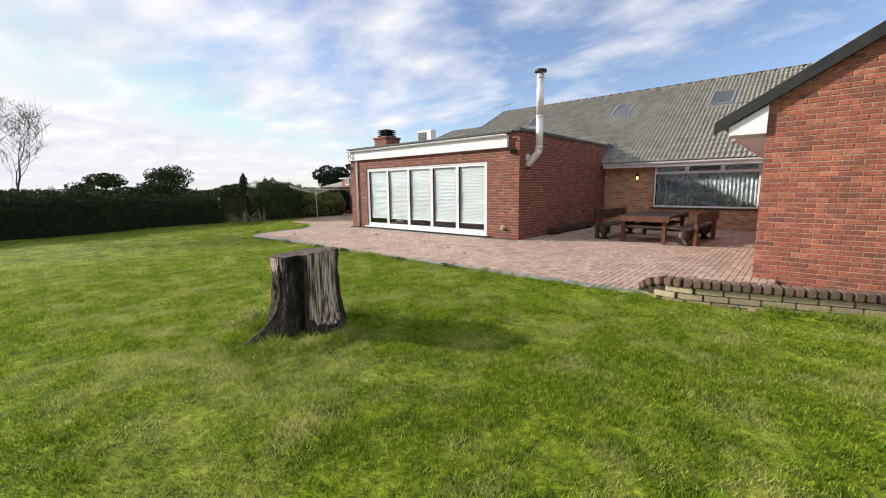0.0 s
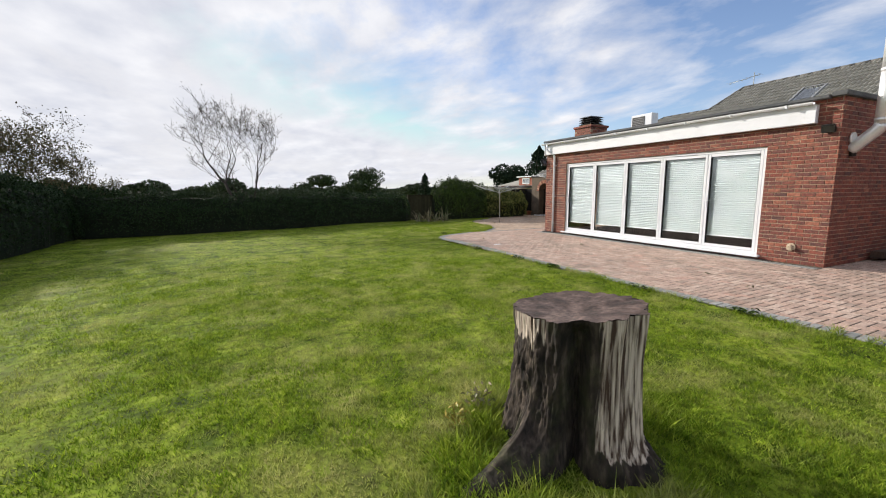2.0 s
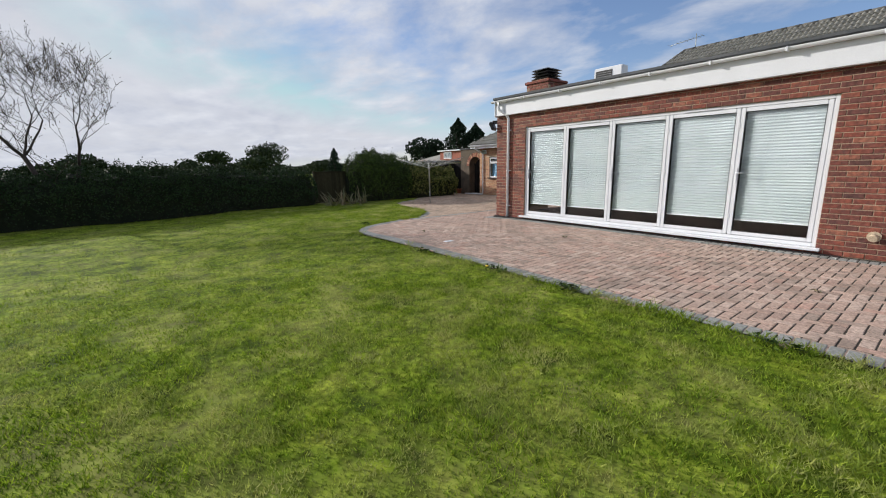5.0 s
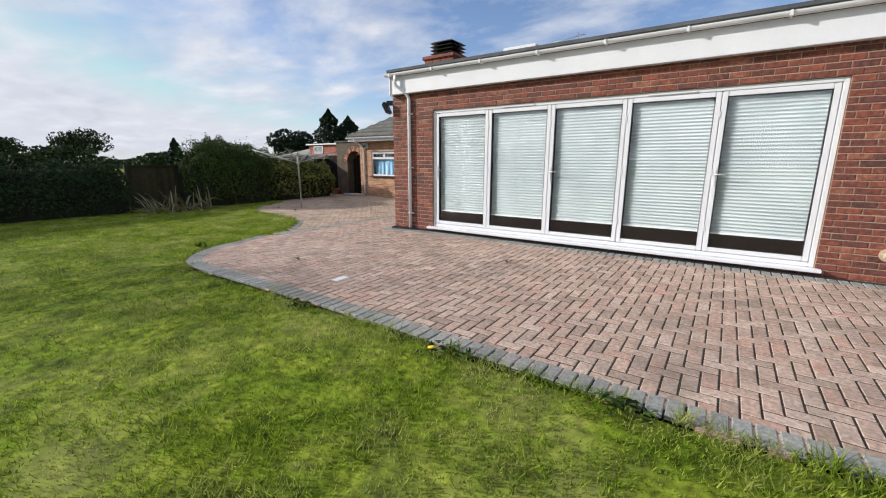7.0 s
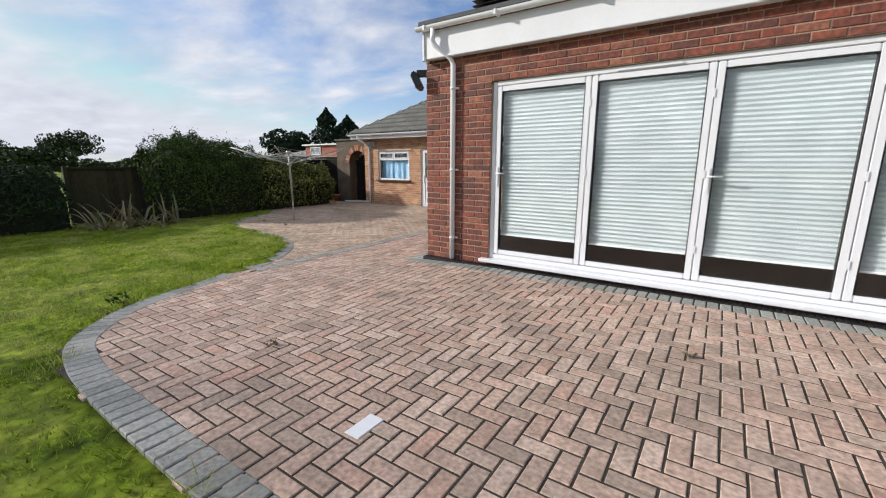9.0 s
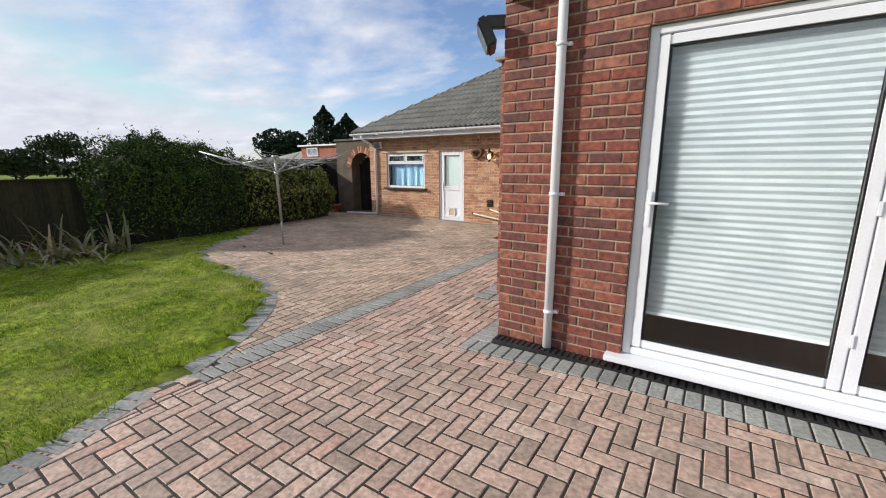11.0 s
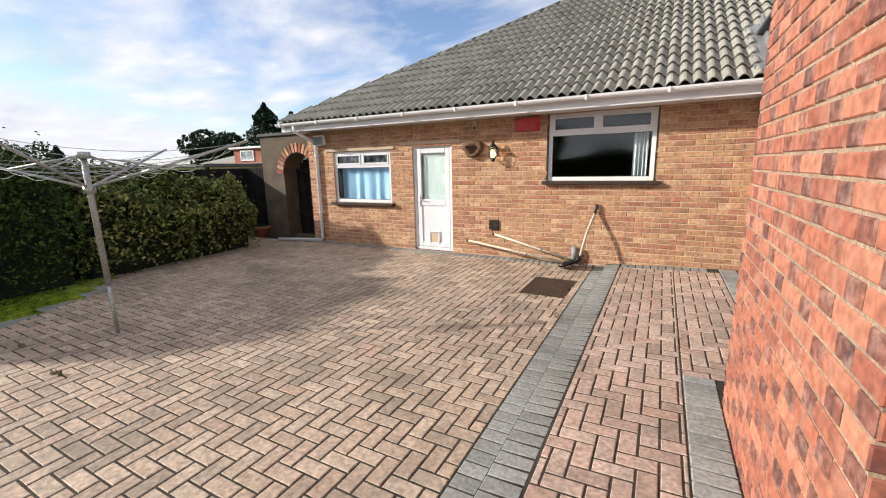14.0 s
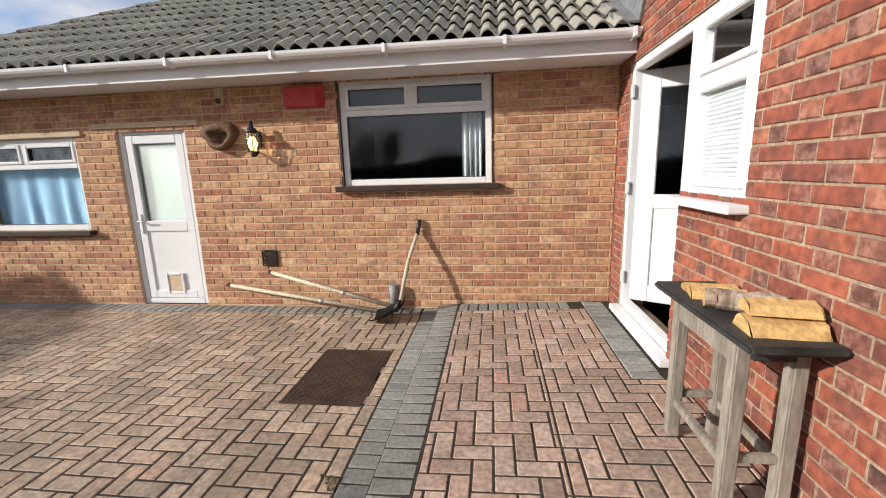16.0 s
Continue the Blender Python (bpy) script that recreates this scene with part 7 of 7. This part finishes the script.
def herringbone(parent, x0, x1, y0, y1, inside, zf, near, ox=0.0, oy=0.0, w=0.103, gap=0.0105, mat=PAVER):
    """Two-to-one herringbone along the walls; the pieces cut to the rectangle."""
    verts, faces = [], []
    protos = {}
    count = 0
    i0, i1 = math.floor((x0 - ox) / w) - 2, math.ceil((x1 - ox) / w) + 2
    j0, j1 = math.floor((y0 - oy) / w) - 2, math.ceil((y1 - oy) / w) + 2
    for j in range(j0, j1):
        for i in range(i0, i1):
            c = (i - j) % 4
            if c == 0:
                a0, b0, a1, b1 = i, j, i + 2, j + 1
            elif c == 3:
                a0, b0, a1, b1 = i, j, i + 1, j + 2
            else:
                continue
            p0, q0, p1, q1 = ox + a0 * w, oy + b0 * w, ox + a1 * w, oy + b1 * w
            full = p0 >= x0 and p1 <= x1 and q0 >= y0 and q1 <= y1
            p0, q0, p1, q1 = max(p0, x0), max(q0, y0), min(p1, x1), min(q1, y1)
            if p1 - p0 < 0.016 or q1 - q0 < 0.016:
                continue
            x, y = (p0 + p1) / 2, (q0 + q1) / 2
            if not inside(x, y):
                continue
            z = zf(x, y)
            if full and count < 300 and near(x, y):
                if c not in protos:
                    v2, f2 = [], []
                    slab_faces(v2, f2, lambda a, b, d: (a, b, d - 0.02), p1 - p0 - gap, q1 - q0 - gap, 0.02, 0.005)
                    protos[c] = bpy.data.meshes.new("paver")
                    protos[c].from_pydata(v2, [], f2)
                    protos[c].materials.append(mat)
                ob = new("paver", protos[c])
                ob.parent = parent
                ob.matrix_basis = Matrix.Translation((x, y, z + random.uniform(-0.0015, 0.0015))) @ Matrix.Rotation(random.uniform(-0.008, 0.008), 4, "Z")
                count += 1
            else:
                paver_piece(verts, faces, x, y, z, p1 - p0 - gap, q1 - q0 - gap, ((zf(x + 0.1, y) - zf(x - 0.1, y)) / 0.2, (zf(x, y + 0.1) - zf(x, y - 0.1)) / 0.2))
    ob = raw("pavers", verts, faces, mat, parent)
    ob["kind"] = "stuff"


def border_row(parent, pts, width, zf, side=1.0, lift=0.006, mat=None, near=None):
    """A soldier course of grey blocks along pts, one block to each step; it lies to one side of the line."""
    verts, faces = [], []
    count = 0
    proto = None
    for p, q in zip(pts, pts[1:]):
        d = (q - p)
        L = d.length
        d /= L
        nn = Vector((-d.y, d.x)) * side
        c = (p + q) / 2 + nn * width / 2
        z = zf(c.x, c.y) + lift
        if near and near(c) and count < 300:
            if proto is None:
                v2, f2 = [], []
                slab_faces(v2, f2, lambda a, b, e: (a, b, e - 0.03), L - 0.012, width - 0.010, 0.03, 0.006)
                proto = bpy.data.meshes.new("edging_block")
                proto.from_pydata(v2, [], f2)
                proto.materials.append(mat or PAVER_GREY)
            ob = new("edging_block", proto)
            ob.parent = parent
            ob.matrix_basis = Matrix.Translation((c.x, c.y, z)) @ Matrix.Rotation(math.atan2(d.y, d.x) + random.uniform(-0.012, 0.012), 4, "Z")
            count += 1
        else:
            slab_faces(verts, faces, lambda a, b, e: (c.x + d.x * a + nn.x * b * side, c.y + d.y * a + nn.y * b * side, z - 0.03 + e), L - 0.012, width - 0.010, 0.03, 0.006)
    if verts:
        ob = raw("edging_blocks", verts, faces, mat or PAVER_GREY, parent)
        ob["kind"] = "stuff"


kerb = base("kerb_edging", "curved edging of grey paving blocks along the lawn", "kerb", "structure")
line = lambda a, b, step=0.103: [Vector(a).lerp(Vector(b), k / max(1, round((Vector(b) - Vector(a)).length / step))) for k in range(max(1, round((Vector(b) - Vector(a)).length / step)) + 1)]
border_row(kerb, EDGE, 0.205, patio_z, side=-1.0, near=lambda c: -16.9 < c.x < -9.5)
border_row(patio, line((STRIP_X, 8.2), (STRIP_X, HY - 0.03)), 0.205, lambda x, y: patio_z(STRIP_X + 0.01, y), side=-1.0, lift=0.004, near=lambda c: c.y > 11)
border_row(yard, line((STRIP_X, 8.5), (STRIP_X, HY - 0.03)), 0.165, lambda x, y: -0.355, side=1.0, lift=0.004, near=lambda c: c.y > 11)
border_row(patio, line((WX - 0.218, WY - 0.13), (EX, WY - 0.13)), 0.205, patio_z, side=-1.0, lift=0.004)
border_row(patio, line((WX - 0.01, WY - 0.13), (WX - 0.01, BR0 - 0.02)), 0.205, patio_z, side=1.0, lift=0.004)
border_row(patio, line((BRX - 0.01, BR0 - 0.2), (BRX - 0.01, 13.2)), 0.205, patio_z, side=1.0, lift=0.005)
border_row(patio, line((BRX, BR0 - 0.015), (WX - 0.22, BR0 - 0.015)), 0.19, patio_z, side=-1.0, lift=0.004)
border_row(patio, line((-14.462, 15.1), (-14.462, HY - 0.03)), 0.205, patio_z, side=1.0, lift=0.004)
border_row(patio, line((-15.9, HY - 0.012), (-14.8, HY - 0.012)), 0.205, patio_z, side=-1.0, lift=0.003)
border_row(yard, line((HX0, HY - 0.012), (-16.3, HY - 0.012)), 0.205, lambda x, y: -0.355, side=-1.0, lift=0.003)

blocked = lambda x, y: (BRX - 0.21 < x and BR0 - 0.2 < y < 13.2) or (x > WX - 0.21 and WY - 0.33 < y < BR0)
herringbone(patio, -17.2, STRIP_X + 0.208, 5.7, 8.72, lambda x, y: paved_side(x, y) > 0.125 and not (y > 8.2 and x > STRIP_X - 0.02) and not (y > 8.48 and x > STRIP_X - 0.19), patio_z, lambda x, y: False)
herringbone(patio, STRIP_X + 0.208, -0.62, 5.7, WY - 0.335, lambda x, y: paved_side(x, y) > 0.125, patio_z, lambda x, y: -14.6 < x < -10.2 and y > 6.3)
for q in ((STRIP_X + 0.208, -15.215, WY - 0.335, HY - 0.22), (-15.215, WX + 0.03, 13.2, 15.1), (-15.215, -14.667, 15.1, HY - 0.22), (-15.215, -14.635, WY - 0.335, BR0 - 0.21)):
    herringbone(patio, *q, lambda x, y: True, patio_z, lambda x, y: x < -15.2 and y > 14.6)
herringbone(patio, EX + 0.01, WGX - 0.02, WY - 0.335, HY - 0.02, lambda x, y: True, patio_z, lambda x, y: False)
herringbone(yard, -24.5, STRIP_X - 0.168, 8.72, HY - 0.22, lambda x, y: (x < -22.4 or paved_side(x, y) > 0.105) and not (abs(x + 16.66) < 0.19 and abs(y - 15.2) < 0.32),
            lambda x, y: -0.355, lambda x, y: -18.6 < x and y > 12.4, mat=YARD_PAVER)
# pale block; its full white puts the sun's glare into the colour
tagged(part("paving_slab", one(box, (-12.385, 6.51, -0.26), (-12.29, 6.70, -0.2325), 0.002), WHITE), "single pale replacement paving block, whitened for sun glare", "paving block")


def litter():
    """Fallen leaves, weeds along the kerb and dandelions."""
    rnd = random.Random(17)
    spots = [(-16.33, 14.15), (-13.6, 6.9), (-7.2, 7.6), (-6.3, 7.2), (-19.6, 11.2), (-20.6, 11.3), (-11.0, 8.4)]
    for x, y in spots:
        z = patio_z(x, y) if not (x < STRIP_X and y > 8.75) else -0.355
        f = base("fallen_leaf", "curled brown fallen leaf on the paving", "leaf", "", "fallen leaves", at=(x, y, z))
        P = np.array([(rnd.uniform(-0.04, 0.04), rnd.uniform(-0.03, 0.03), rnd.uniform(0.008, 0.035)) for _ in range(9)])
        leaves("leaf", P, np.random.default_rng(3).normal(0, 1, P.shape), 0.05, YUCCA_LEAF, f, 3)
    for k, (x, y) in enumerate(((-9.0, 5.72), (-7.1, 5.7), (-12.0, 5.78), (-10.2, 5.74), (-5.6, 5.76), (-15.95, 6.7))):
        w = base("weed", "leafy green weed at the lawn edge", "weed", "", "weeds", at=(x, y, lawn_z(x, y)))
        rng = np.random.default_rng(k)
        a = rng.uniform(0, 6.28, 40)
        r = rng.uniform(0.01, 0.11, 40)
        P = np.c_[np.cos(a) * r * 1.6, np.sin(a) * r, 0.03 + 0.05 * rng.random(40)]
        leaves("leaf_rosette", P, np.c_[np.zeros((40, 2)), np.ones(40)], 0.07, PRIVET_LEAF, w, k, 0.35, 0.5)
    d = base("dandelion", "yellow dandelion flower in the lawn edge", "flower", at=(-10.3, 5.66, lawn_z(-10.3, 5.66)))
    part("stem", one(tube, [(0, 0, 0), (0, 0, 0.07)], 0.003, 5), PRIVET_LEAF, d)
    part("flower_head", one(tube, [(0, 0, 0.066), (0, 0, 0.078), (0, 0, 0.084)], [0.006, 0.028, 0.016], 12), YELLOW, d)


YELLOW = surf("dandelion_yellow", [(0.75, 0.52, 0.02), (0.85, 0.62, 0.03)], 8, 0.7, 0.0, 60)
litter()


def sand_patch(x, y, rx, ry, seed):
    """A thin uneven spill of sand on the paving."""
    n = 40
    verts, faces = [(x, y, -0.345)], []
    for k, sc in enumerate((0.35, 0.7, 1.0)):
        for i in range(n):
            a = 2 * math.pi * i / n
            r = sc * (1 + 0.5 * noise.noise((math.cos(a) * 2 + seed, math.sin(a) * 2, sc)) + 0.45 * noise.noise((math.cos(a) * 7 + seed, math.sin(a) * 7, sc)))
            verts.append((x + math.cos(a) * rx * r, y + math.sin(a) * ry * r, -0.3475 - 0.010 * (sc == 1.0) + 0.003 * noise.noise((x + r * 9, y + a * 5, 0))))
    for i in range(n):
        j = (i + 1) % n
        faces.append((0, 1 + i, 1 + j))
        for k in range(2):
            faces.append((1 + k * n + i, 1 + (k + 1) * n + i, 1 + (k + 1) * n + j, 1 + k * n + j))
    tagged(raw("sand_spill", verts, faces, SAND, smooth=True), "thin pale spill of sand along the kerb", "sand", "sand spills", "stuff")


sand_patch(-17.66, 9.98, 0.17, 0.11, 1.0)
sand_patch(-20.5, 10.68, 0.32, 0.09, 5.0)
